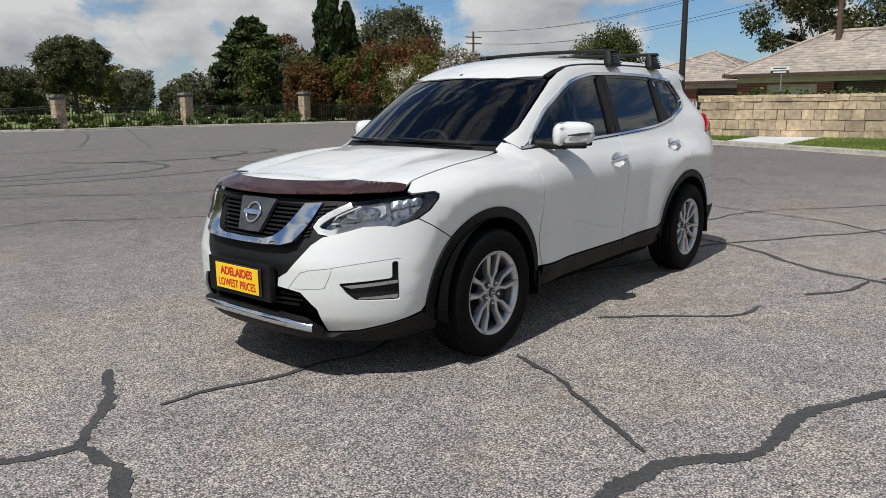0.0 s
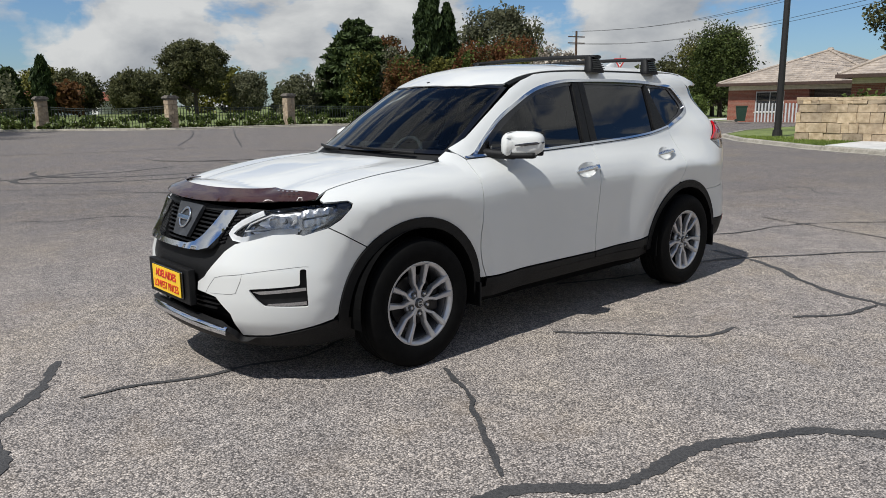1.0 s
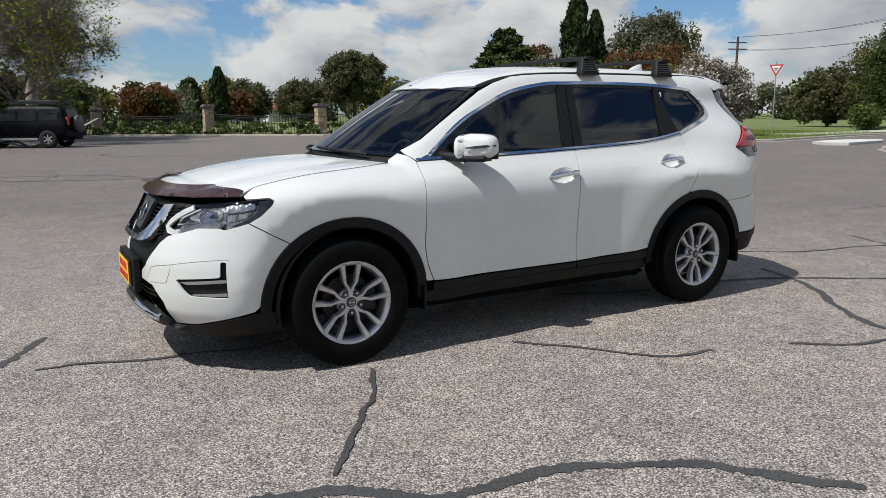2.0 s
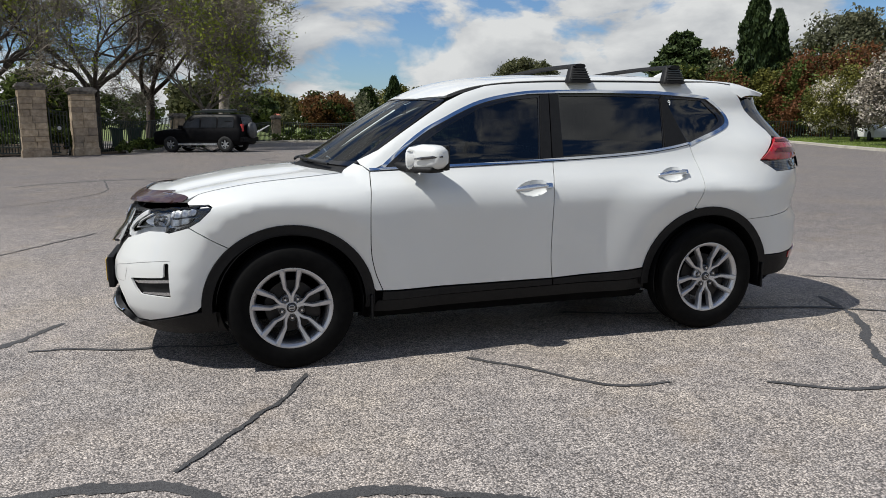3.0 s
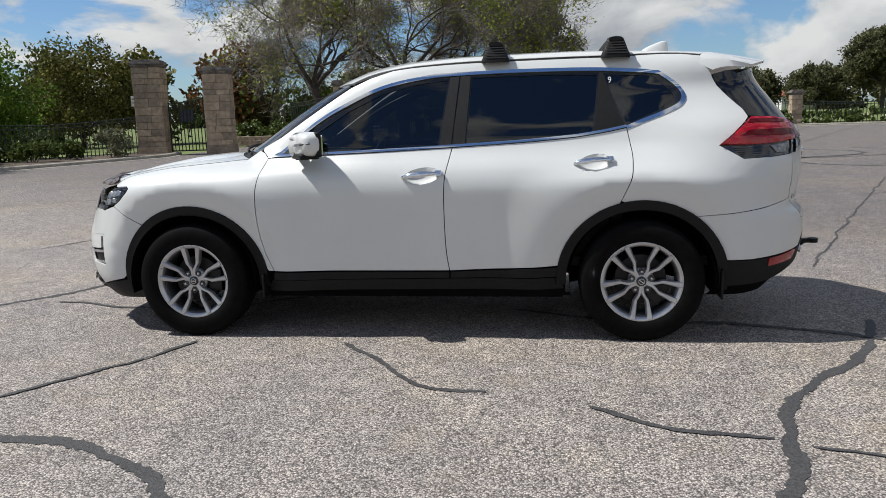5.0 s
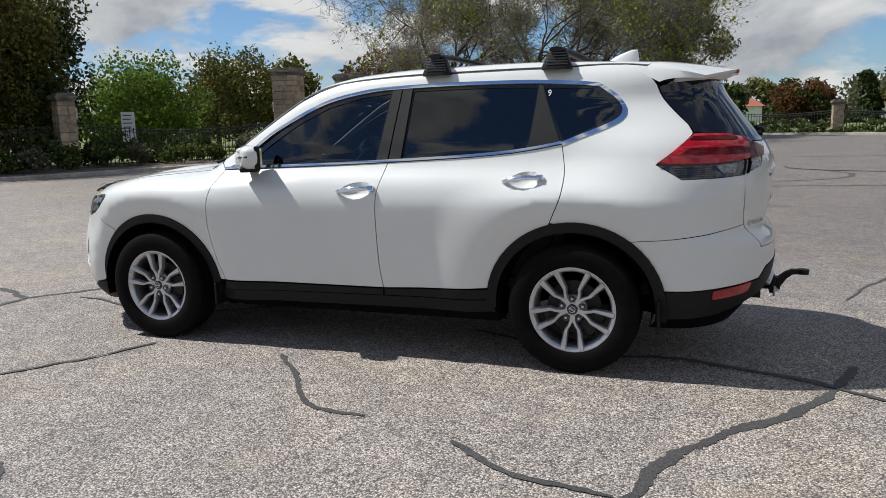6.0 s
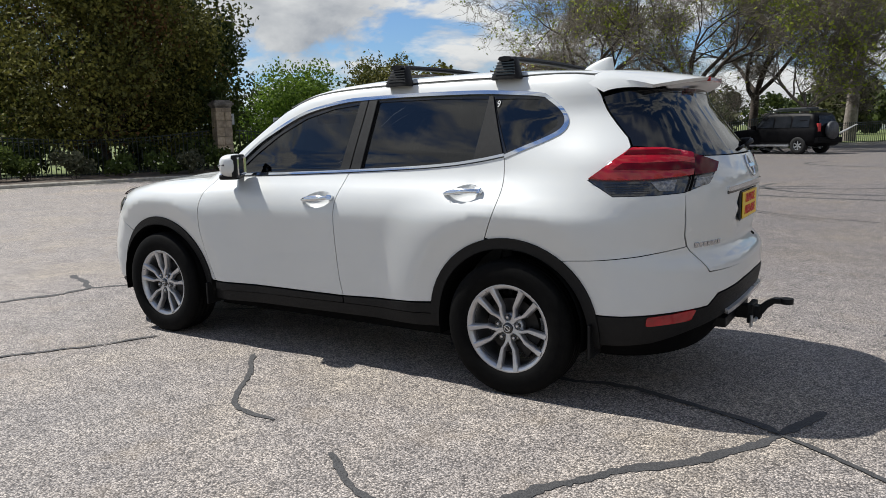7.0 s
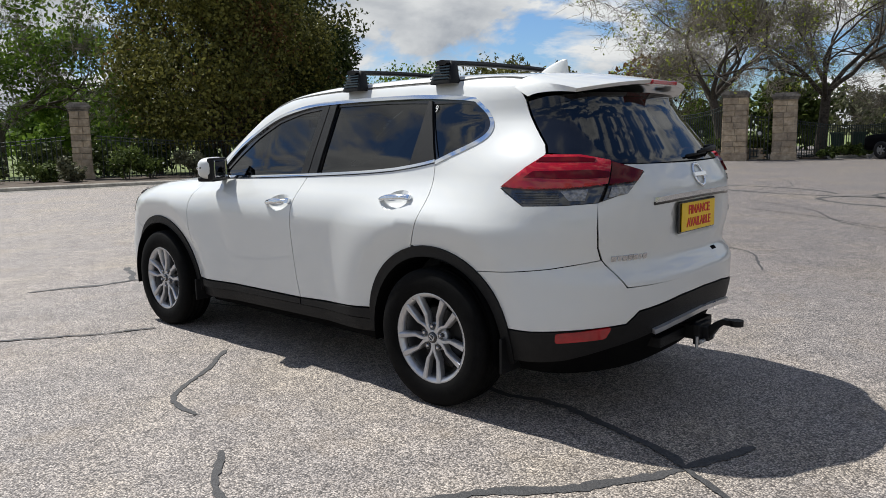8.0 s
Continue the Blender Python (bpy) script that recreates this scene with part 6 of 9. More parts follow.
surface("cabin_dark", (0.012, 0.012, 0.013), (0.025, 0.025, 0.026), 18, 0.8, bump=0.2, bump_scale=300, stain=0.2)
surface("cabin_grey", (0.30, 0.29, 0.27), (0.38, 0.37, 0.35), 18, 0.85, stain=0.15)
surface("paper_white", (0.7, 0.7, 0.68), (0.8, 0.8, 0.78), 10, 0.8, stain=0.1)
tinted_glass("glass_screen", (0.78, 0.92, 0.95), 0.72, ior=1.50)
tinted_glass("glass_dark", (0.78, 0.86, 0.92), 0.20, ior=1.70)
tinted_glass("glass_privacy", (0.74, 0.84, 0.92), 0.06, ior=1.78)
tinted_glass("glass_lens", (1.0, 1.0, 1.0), 0.94)
surface("frit_black", (0.004, 0.004, 0.005), (0.008, 0.008, 0.009), 8, 0.10, stain=0.1, coat=0.2)
surface("badge_grey", (0.035, 0.037, 0.04), (0.07, 0.072, 0.078), 30, 0.35, stain=0.4, stain_scale=12)

car = thing("car", "white mid-size SUV with black roof bars parked on the asphalt", "car")


def smooth_line(pts, n=6):
    """An open line through the points, rounded."""
    p = [np.array(q, float) for q in pts]
    out = []
    for i in range(len(p) - 1):
        a, b, c, d = p[max(i - 1, 0)], p[i], p[i + 1], p[min(i + 2, len(p) - 1)]
        for k in range(n):
            t = k / n
            out.append(0.5 * (2 * b + (c - a) * t + (2 * a - 5 * b + 4 * c - d) * t * t + (3 * b - a - 3 * c + d) * t ** 3))
    out.append(p[-1])
    return [tuple(q) for q in out]


def round_off(poly, r, n=4):
    """A closed outline with its corners rounded by r."""
    out, k = [], len(poly)
    for i in range(k):
        a, b, c = (np.array(poly[(i + j) % k], float) for j in (-1, 0, 1))
        u, v = a - b, c - b
        lu, lv = np.linalg.norm(u), np.linalg.norm(v)
        q = min(r, 0.45 * lu, 0.45 * lv)
        p0, p1 = b + u / lu * q, b + v / lv * q
        for j in range(n + 1):
            t = j / n
            out.append(tuple((1 - t) ** 2 * p0 + 2 * t * (1 - t) * b + t * t * p1))
    return out


def shrink(poly, d):
    p = np.array(poly, float)
    area = 0.5 * np.sum(p[:, 0] * np.roll(p[:, 1], -1) - np.roll(p[:, 0], -1) * p[:, 1])
    if area < 0:
        p = p[::-1]
    e = np.roll(p, -1, 0) - p
    e /= np.maximum(np.linalg.norm(e, axis=1, keepdims=True), 1e-9)
    nrm = np.stack([-e[:, 1], e[:, 0]], 1)
    m = nrm + np.roll(nrm, 1, 0)
    m /= np.maximum(np.sum(m * m, 1, keepdims=True) / 2, 0.5)
    return p + m * d


def inside(pts, poly):
    x, y = pts[:, 0], pts[:, 1]
    c = np.zeros(len(pts), bool)
    for (x0, y0), (x1, y1) in zip(poly, np.roll(poly, -1, 0)):
        hit = ((y0 > y) != (y1 > y)) & (x < (x1 - x0) * (y - y0) / (y1 - y0 + 1e-12) + x0)
        c ^= hit
    return c


def densify(poly, cell):
    out = []
    for a, b in zip(poly, np.roll(poly, -1, 0)):
        k = max(1, int(np.ceil(np.linalg.norm(b - a) / cell)))
        out += [a + (b - a) * j / k for j in range(k)]
    p = np.array(out)
    keep = np.linalg.norm(p - np.roll(p, 1, 0), axis=1) > 1e-5
    return p[keep]


def cut_mesh(loops, holes, cell, gap):
    """Triangles that fill the outlines, less the holes: points, triangles and rim edges."""
    from mathutils.geometry import delaunay_2d_cdt
    P, T, R, base = [], [], [], 0
    for loop in loops:
        ring = densify(shrink(loop, gap), cell)
        rings = [ring] + [densify(np.array(h, float), cell * 0.6) for h in holes]
        lo, hi = ring.min(0), ring.max(0)
        gx, gy = np.meshgrid(np.arange(lo[0] + cell / 2, hi[0], cell), np.arange(lo[1] + cell / 2, hi[1], cell * 0.87), indexing="ij")
        gx = gx + (np.arange(gx.shape[1]) % 2)[None, :] * cell / 2
        g = np.stack([gx.ravel(), gy.ravel()], 1)
        g = g[inside(g, ring)]
        for r in rings:
            a, b = r, np.roll(r, -1, 0)
            ab = b - a
            t = np.clip(((g[:, None] - a) * ab).sum(2) / np.maximum((ab * ab).sum(1), 1e-12), 0, 1)
            d = np.linalg.norm(g[:, None] - (a + t[..., None] * ab), axis=2).min(1)
            g = g[d > cell * 0.42]
        pts, edges, k = [], [], 0
        for r in rings:
            pts += r.tolist()
            edges += [(k + i, k + (i + 1) % len(r)) for i in range(len(r))]
            k += len(r)
        pts += g.tolist()
        v, e, f, *_ = delaunay_2d_cdt([Vector(p) for p in pts], edges, [], 0, 1e-6)
        v = np.array([tuple(q) for q in v])
        f = np.array([t for t in f if len(t) == 3])
        c = v[f].mean(1)
        ok = inside(c, ring)
        for r in rings[1:]:
            ok &= ~inside(c, r)
        f = f[ok]
        d1, d2 = v[f[:, 1]] - v[f[:, 0]], v[f[:, 2]] - v[f[:, 0]]
        flip = d1[:, 0] * d2[:, 1] - d1[:, 1] * d2[:, 0] < 0
        f[flip] = f[flip][:, ::-1]
        count = {}
        for t in f.tolist():
            for a, b in ((t[0], t[1]), (t[1], t[2]), (t[2], t[0])):
                count[(a, b)] = True
        R += [(a + base, b + base) for a, b in count if (b, a) not in count]
        P.append(v)
        T.append(f + base)
        base += len(v)
    return np.concatenate(P), np.concatenate(T), R


def panel(name, loops, mat, where=wrap, off=0.0, gap=0.0026, holes=(), rim=0.012, cell=0.04, label="", parent=None, sides=(1,), bulge=None):
    """A sheet cut from the car's form, with its edges turned in. sides: 1 as drawn, -1 mirrored to the driver's side."""
    uv, tri, edge = cut_mesh(loops, holes, cell, gap)
    p = where(uv[:, 0], uv[:, 1])
    nrm = outward(p)
    push = off + (bulge(uv) if bulge else 0.0)
    p = p + nrm * np.reshape(push, (-1, 1)) if np.ndim(push) else p + nrm * push
    q = p[tri]
    if np.sum(np.einsum("ij,ij->i", np.cross(q[:, 1] - q[:, 0], q[:, 2] - q[:, 0]), nrm[tri[:, 0]])) < 0:
        tri = tri[:, ::-1]
        edge = [(b, a) for a, b in edge]
    k = len(p)
    verts, faces, vn = [p], tri.tolist(), [nrm]
    if rim:
        ids = sorted({i for e in edge for i in e})
        at = {i: j for j, i in enumerate(ids)}
        verts += [p[ids], p[ids] - nrm[ids] * rim]
        vn += [np.zeros((len(ids), 3))] * 2
        faces += [(k + at[b], k + at[a], k + len(ids) + at[a], k + len(ids) + at[b]) for a, b in edge]
    verts, vn = np.concatenate(verts), np.concatenate(vn)
    made = []
    for sgn in sides:
        flip = np.array([1, sgn, 1])
        me = bpy.data.meshes.new(name)
        me.from_pydata((verts * flip).tolist(), [], faces if sgn > 0 else [tuple(reversed(f)) for f in faces])
        me.materials.append(MATS[mat])
        me.polygons.foreach_set("use_smooth", [True] * len(me.polygons))
        if bulge is None:
            me.normals_split_custom_set_from_vertices((vn * flip).tolist())
        ob = new(name, me)
        ob.parent = parent or car
        if label:
            ob["label"] = label
        made.append(ob)
    return made[0] if len(made) == 1 else made


def ribbon(line, width):
    """The outline of a band along a line."""
    p = np.array(line, float)
    d = np.gradient(p, axis=0)
    d /= np.maximum(np.linalg.norm(d, axis=1, keepdims=True), 1e-9)
    nrm = np.stack([-d[:, 1], d[:, 0]], 1) * width / 2
    return [tuple(q) for q in np.concatenate([p + nrm, (p - nrm)[::-1]])]


def nose_whole(pts):
    return list(pts) + [(2 * FRONT_S - s, z) for s, z in reversed(pts)]


def tail_whole(pts):
    return list(pts) + [(2 * REAR_S - s, z) for s, z in reversed(pts)]


def top_whole(pts):
    return list(pts) + [(x, -y) for x, y in reversed(pts)]


def along(x, z):
    """The belt coordinate of a place on the passenger's side, by its x and z."""
    y = float(root(lambda v: solid(x, v, z), 0.0, 1.2))
    if x < MID_F:
        return MID_F - math.atan2(MID_F - x, y)
    if x > MID_R:
        return MID_R + math.atan2(x - MID_R, y)
    return x


def side_pts(*pts):
    return [(along(x, z), z) for x, z in pts]


def arch(ax, rx, rz, a0, a1, n=22, cz=0.36):
    return side_pts(*[(ax + rx * math.cos(radians(a0 + (a1 - a0) * i / n)), cz + rz * math.sin(radians(a0 + (a1 - a0) * i / n))) for i in range(n + 1)])


AXF, AXR = -1.3525, 1.3525
ROCKER = 0.408
# lines shared by neighbouring panels
DOOR_FRONT = smooth_line([(-0.828, ROCKER), (-0.872, 0.52), (-0.898, 0.66), (-0.900, 0.86), (-0.888, 0.98), (-0.866, 1.088)])
BELT = smooth_line([(-0.866, 1.088), (-0.710, 1.094), (-0.2, 1.109), (0.276, 1.127), (0.782, 1.152), (1.158, 1.186), (1.362, 1.214)])
SPLIT = smooth_line([(0.250, ROCKER), (0.234, 0.54), (0.231, 0.75), (0.237, 0.94), (0.258, 1.05), (0.276, 1.127)])
DOOR_BACK = smooth_line([(1.258, 0.802), (1.290, 0.88), (1.330, 0.98), (1.358, 1.06), (1.366, 1.13), (1.362, 1.214)])
WINDOW_TOP = smooth_line([(-0.800, 1.100), (-0.573, 1.283), (-0.399, 1.381), (-0.156, 1.487), (0.120, 1.541), (0.319, 1.552), (0.667, 1.557), (1.207, 1.549), (1.560, 1.530)], 5) \
    + smooth_line([(1.640, 1.519), (1.715, 1.455), (1.735, 1.395), (1.700, 1.340), (1.605, 1.294), (1.480, 1.252), (1.362, 1.214)], 4)
LAMP = [(-2.129, 0.896), (-1.939, 0.920), (-1.760, 0.937), (-1.738, 0.925), (-1.742, 0.905), (-1.784, 0.853), (-1.834, 0.816), (-1.926, 0.784), (-1.959, 0.792), (-2.044, 0.789), (-2.168, 0.744), (-2.252, 0.785), (-2.205, 0.840)]
TAIL_LAMP = [(1.753, 1.106), (1.850, 1.195), (1.919, 1.252), (2.030, 1.249), (2.140, 1.212), (2.236, 1.172), (2.200, 1.130), (2.172, 1.107), (2.130, 1.078), (2.052, 1.048), (1.940, 1.038), (1.821, 1.033)]


belt_front = [p for p in BELT if p[0] <= 0.277]
belt_rear = [p for p in BELT if p[0] >= 0.275]


def cup(s, z):
    return [(s + 0.108 * math.cos(2 * math.pi * i / 28) * (1 if s < 1 else 1.05), z + 0.047 * math.sin(2 * math.pi * i / 28) + 0.012 * math.cos(2 * math.pi * i / 28)) for i in range(28)]


CUP_F, CUP_R = (0.105, 0.972), (1.108, 1.026)

# painted panels
fdoor = panel("front_door", [DOOR_FRONT + belt_front[1:] + SPLIT[::-1][1:]], "car_white", sides=(1, -1), holes=[cup(*CUP_F)], label="white front door with a chrome handle")
rear_arch_door = arch(AXR, 0.472, 0.452, 101, 174)
rdoor = panel("rear_door", [SPLIT + belt_rear[1:] + DOOR_BACK[::-1][1:] + rear_arch_door[1:] + [(0.889, 0.437)]], "car_white", sides=(1, -1), holes=[cup(*CUP_R)], label="white rear door with a chrome handle")
hood_edge = [(-1.0 - 0.02, 0.632), (-1.10, 0.668), (-1.20, 0.692), (-1.35, 0.706), (-1.5, 0.709), (-1.65, 0.707), (-1.76, 0.703), (-1.815, 0.700)]
fender_top = []
for x, y in smooth_line(hood_edge, 4):
    z = float(over([x], [-y])[0][2])
    fender_top.append((MID_F - math.atan2(MID_F - x, y) if x < MID_F else x, z))
front_arch = arch(AXF, 0.478, 0.455, 132, 8)
fender = DOOR_FRONT + [(-0.90, 1.12), (-0.945, 1.135)] + fender_top + [(-1.880, 0.945), (-1.86, 0.931)] + LAMP[2:7] + [(-1.773, 0.776)] + front_arch + [(-0.868, ROCKER)]
panel("front_fender", [fender], "car_white", sides=(1, -1), label="white front wing panel")
hood_front = [tuple(wrap([s], [z])[0][:2]) for s, z in smooth_line([(-1.880, 0.950), (-2.0, 0.945), (-2.2, 0.938), (-2.4, 0.934), (FRONT_S, 0.932)], 5)]
hood_back = [(-1.245 + 0.56 * y * y, -y) for y in np.linspace(0, 0.60, 9)]
hood = top_whole(hood_back[1:][::1] + [(x, -y) for x, y in smooth_line(hood_edge, 4)] + hood_front[1:-1])
panel("hood", [hood], "car_white", where=over, gap=0.003, label="white bonnet with two soft ridges")
side_frame = [(-0.868, 1.094), (-0.915, 1.128), (-0.925, 1.150)]
for x, y in ((-0.80, 0.640), (-0.66, 0.625), (-0.50, 0.604), (-0.36, 0.580), (-0.24, 0.565)):
    side_frame.append((x, float(over([x], [-y])[0][2])))
for x in np.linspace(-0.1, 1.69, 18):
    side_frame.append((along(x, float(over([x], [-0.5475])[0][2]) - 0.0005), float(over([x], [-0.5475])[0][2]) - 0.0005))
quarter = side_frame + [(1.880, 1.552), (1.897, 1.508), (1.915, 1.40), (1.932, 1.300), (1.925, 1.262)] + TAIL_LAMP[2::-1] + TAIL_LAMP[:8:-1] \
    + [(2.046, 0.94), (2.052, 0.850), (2.068, 0.793), (1.90, 0.757), (1.78, 0.738), (1.668, 0.722)] + arch(AXR, 0.472, 0.452, 52, 101) + DOOR_BACK[1:] + WINDOW_TOP[::-1][1:]
panel("quarter_panel", [quarter], "car_white", sides=(1, -1), label="white body side with roof rail and rear wing")
roof = top_whole([(1.805, -0.0), (1.80, -0.3), (1.735, -0.50), (1.69, -0.538)] + [(x, -0.538) for x in np.linspace(1.5, -0.2, 12)] + [(-0.36, -0.53), (-0.49, -0.36), (-0.545, -0.2), (-0.565, 0)])
panel("roof", [roof[:-1]], "car_white", where=over, gap=0.0, label="white steel roof")
for sgn in (1, -1):
    panel("roof_strip", [[(x, -0.528) for x in np.linspace(-0.34, 1.685, 14)] + [(x, -0.560) for x in np.linspace(1.685, -0.34, 14)]], "plastic_black", where=over, gap=0, off=-0.003, sides=(sgn,), rim=0.02, label="black roof ditch moulding")
front_leg = arch(AXF, 0.478, 0.455, 178, 132)
bumper = [(-2.13, 0.759), (-2.198, 0.738), (-2.24, 0.700), (-2.330, 0.566), (-2.372, 0.533), (-2.378, 0.487), (-2.33, 0.480), (-2.276, 0.468), (-2.215, 0.388), (-2.200, 0.310), (-2.195, 0.266),
          (-2.075, 0.277), (-1.95, 0.312), (-1.829, 0.349)] + front_leg + [(-1.773, 0.776)] + LAMP[6:10]
FOG = round_off([(-2.129, 0.523), (-1.937, 0.543), (-1.937, 0.622), (-1.914, 0.622), (-1.910, 0.433), (-2.070, 0.438), (-2.100, 0.473)], 0.012)
panel("front_bumper", [bumper], "car_white", sides=(1, -1), holes=[FOG], label="white front bumper corner")
rear_leg = arch(AXR, 0.472, 0.452, 52, 14)
rbumper = [(1.668, 0.7205), (1.78, 0.7365), (1.90, 0.7555), (2.069, 0.7915), (2.096, 0.748), (2.142, 0.668), (2.30, 0.672), (REAR_S, 0.675), (REAR_S, 0.602), (2.40, 0.596), (2.190, 0.562), (2.144, 0.508), (1.95, 0.488)] + [p for p in rear_leg[::-1]]
panel("rear_bumper", [tail_whole(rbumper[:8])[:8] + rbumper[8:]], "car_white", sides=(1, -1), gap=0.0, label="white rear bumper half")
gate = tail_whole([(2.144, 0.6705), (2.097, 0.752), (2.070, 0.793), (2.053, 0.850), (2.0465, 0.94), (2.0465, 1.043), (2.052, 1.050), (2.130, 1.080), (2.172, 1.109), (2.238, 1.172), (2.150, 1.207), (2.30, 1.206), (REAR_S, 1.205)])
panel("tailgate", [gate], "car_white", label="white tailgate", bulge=lambda uv: -0.035 * step((0.20 - np.abs(uv[:, 0] - REAR_S)) / 0.03) * step((1.035 - uv[:, 1]) / 0.012) * step((uv[:, 1] - 0.845) / 0.05))

# black sheet standing in for the shade inside the gaps, and the floor
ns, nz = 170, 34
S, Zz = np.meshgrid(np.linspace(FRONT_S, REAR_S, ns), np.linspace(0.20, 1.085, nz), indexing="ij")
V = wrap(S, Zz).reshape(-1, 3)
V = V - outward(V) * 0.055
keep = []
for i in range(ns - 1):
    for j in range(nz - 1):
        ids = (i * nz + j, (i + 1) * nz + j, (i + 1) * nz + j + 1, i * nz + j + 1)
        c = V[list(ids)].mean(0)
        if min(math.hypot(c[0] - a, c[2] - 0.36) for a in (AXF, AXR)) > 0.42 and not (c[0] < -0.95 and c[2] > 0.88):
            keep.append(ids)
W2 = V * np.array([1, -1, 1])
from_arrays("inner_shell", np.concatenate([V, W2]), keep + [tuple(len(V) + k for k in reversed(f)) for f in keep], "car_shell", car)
bm = bmesh.new()
box(bm, -0.92, 0.92, -0.72, 0.72, 0.22, 0.34, 0.02)
box(bm, -2.06, -0.92, -0.50, 0.50, 0.25, 0.60, 0.02)
box(bm, 0.92, 2.18, -0.50, 0.50, 0.32, 0.60, 0.02)
# three more boxes, added only to block light under the car
box(bm, -0.90, 0.90, -0.80, 0.80, 0.30, 0.42, 0.02)
box(bm, -2.08, -1.78, -0.46, 0.46, 0.26, 0.50, 0.02)
box(bm, 1.80, 2.06, -0.56, 0.56, 0.40, 0.60, 0.02)
part("underbody", bm, "car_shell", car)
# unseen plate added to stop sun leaking onto the ground below
bm = bmesh.new()
prism(bm, [(-2.20, -0.36), (-2.02, -0.56), (0.90, -0.62), (0.90, 0.62), (-2.02, 0.56), (-2.20, 0.36)], 0.225, 0.245)
part("under_tray", bm, "car_shell", car, "unseen flat black plate blocking light under the car")
for ax in (AXF, AXR):
    for sg in (-1, 1):
        bm = bmesh.new()
        prof = [(0.405, -0.875), (0.405, -0.55), (0.05, -0.55)]
        for i in range(25):
            a = radians(-12 + 204 * i / 24)
            for r, y in prof:
                bm.verts.new((ax + r * math.cos(a), -y * sg, 0.36 + r * math.sin(a)))
        bm.verts.ensure_lookup_table()
        for i in range(24):
            for k in range(2):
                bm.faces.new([bm.verts[j] for j in (i * 3 + k, i * 3 + k + 1, i * 3 + k + 4, i * 3 + k + 3)])
        part("wheel_arch_liner", bm, "car_shell", car)

# black cladding
def clad_ring(ax, a0, a1):
    return arch(ax, 0.480, 0.457, a0, a1, 30) + arch(ax, 0.424, 0.402, a1, a0, 30)


for s_ in (clad_ring(AXF, -6, 184), clad_ring(AXR, -8, 184)):
    panel("arch_moulding", [s_], "plastic_black", off=0.010, gap=0, rim=0.05, cell=0.03, sides=(1, -1), label="black plastic wheel arch moulding")
panel("door_moulding", [side_pts((-0.835, 0.350), (0.250, 0.364)) + [(0.250, 0.404), (-0.828, 0.404)]], "plastic_black", off=0.006, sides=(1, -1), label="black lower door moulding")
panel("door_moulding", [[(0.254, 0.364), (0.885, 0.372), (0.886, 0.433), (0.254, 0.405)]], "plastic_black", off=0.006, sides=(1, -1), label="black lower door moulding")
panel("sill", [[(-0.90, 0.272), (0.92, 0.290), (0.90, 0.366), (0.250, 0.358), (-0.86, 0.346)]], "plastic_black", off=-0.012, sides=(1, -1), rim=0.04, label="black sill cover")
lip = nose_whole([(-1.745, 0.345), (-1.829, 0.345), (-1.95, 0.308), (-2.075, 0.273), (-2.195, 0.262), (-2.205, 0.300), (-2.26, 0.345), (-2.40, 0.362), (FRONT_S, 0.368)])
lip_low = [(2 * FRONT_S - s, z) for s, z in [(-1.755, 0.215), (-2.0, 0.200), (-2.25, 0.205), (FRONT_S, 0.208)]]
lip = lip[:-1] + [(2 * FRONT_S + 1.745, 0.345)] + lip_low + [(s, z) for s, z in [(-2.25, 0.205), (-2.0, 0.200), (-1.755, 0.215)]]
panel("front_lip", [lip], "plastic_black", off=0.004, rim=0.03, label="black lower front apron", bulge=lambda uv: 0.030 * step((np.abs(uv[:, 0] - FRONT_S) < 0.42).astype(float)) * step((uv[:, 1] - 0.20) / 0.08) * step((0.40 - uv[:, 1]) / 0.08))
ss = np.linspace(-2.232, 2 * FRONT_S + 2.232, 30)
edge_p = wrap(ss, np.full(30, 0.352) - 0.030 * (np.abs(ss - FRONT_S) / 0.34) ** 2.5)
edge_n = outward(edge_p) * np.array([1, 1, 0])
lip_v = np.concatenate([edge_p + edge_n * d + np.array([0, 0, h]) for d, h in ((0.020, -0.004), (0.038, -0.012), (0.043, -0.040), (0.034, -0.046))])
from_arrays("chrome_lip", lip_v, [(k * 30 + i, k * 30 + i + 1, (k + 1) * 30 + i + 1, (k + 1) * 30 + i) for k in range(3) for i in range(29)], "chrome", car, "chrome strip along the front lip", smooth=True)
rlow = [(1.735, 0.462), (1.95, 0.484), (2.144, 0.503), (2.190, 0.556), (2.40, 0.590), (REAR_S, 0.597)]
rlow_b = [(REAR_S, 0.480), (2.40, 0.468), (2.26, 0.440), (2.10, 0.395), (1.95, 0.340), (1.80, 0.315), (1.760, 0.320)]
whole = rlow + [(2 * REAR_S - s, z) for s, z in reversed(rlow[:-1])] + [(2 * REAR_S - s, z) for s, z in reversed(rlow_b[1:])] + rlow_b
panel("rear_apron", [whole], "plastic_black", off=0.003, rim=0.05, label="black lower rear apron")
strip_r = [(2.262, 0.452), (2.40, 0.476), (REAR_S, 0.487)]
panel("silver_strip", [ribbon(smooth_line(strip_r + [(2 * REAR_S - s, z) for s, z in reversed(strip_r[:-1])], 5), 0.024)], "alloy", off=0.020, gap=0, rim=0.02, label="silver strip under the rear bumper")
panel("reflector", [round_off([(1.916, 0.474), (2.093, 0.499), (2.075, 0.447), (1.916, 0.429)], 0.012)], "lamp_red", off=0.008, gap=0, sides=(1, -1), label="red reflector in the rear apron")

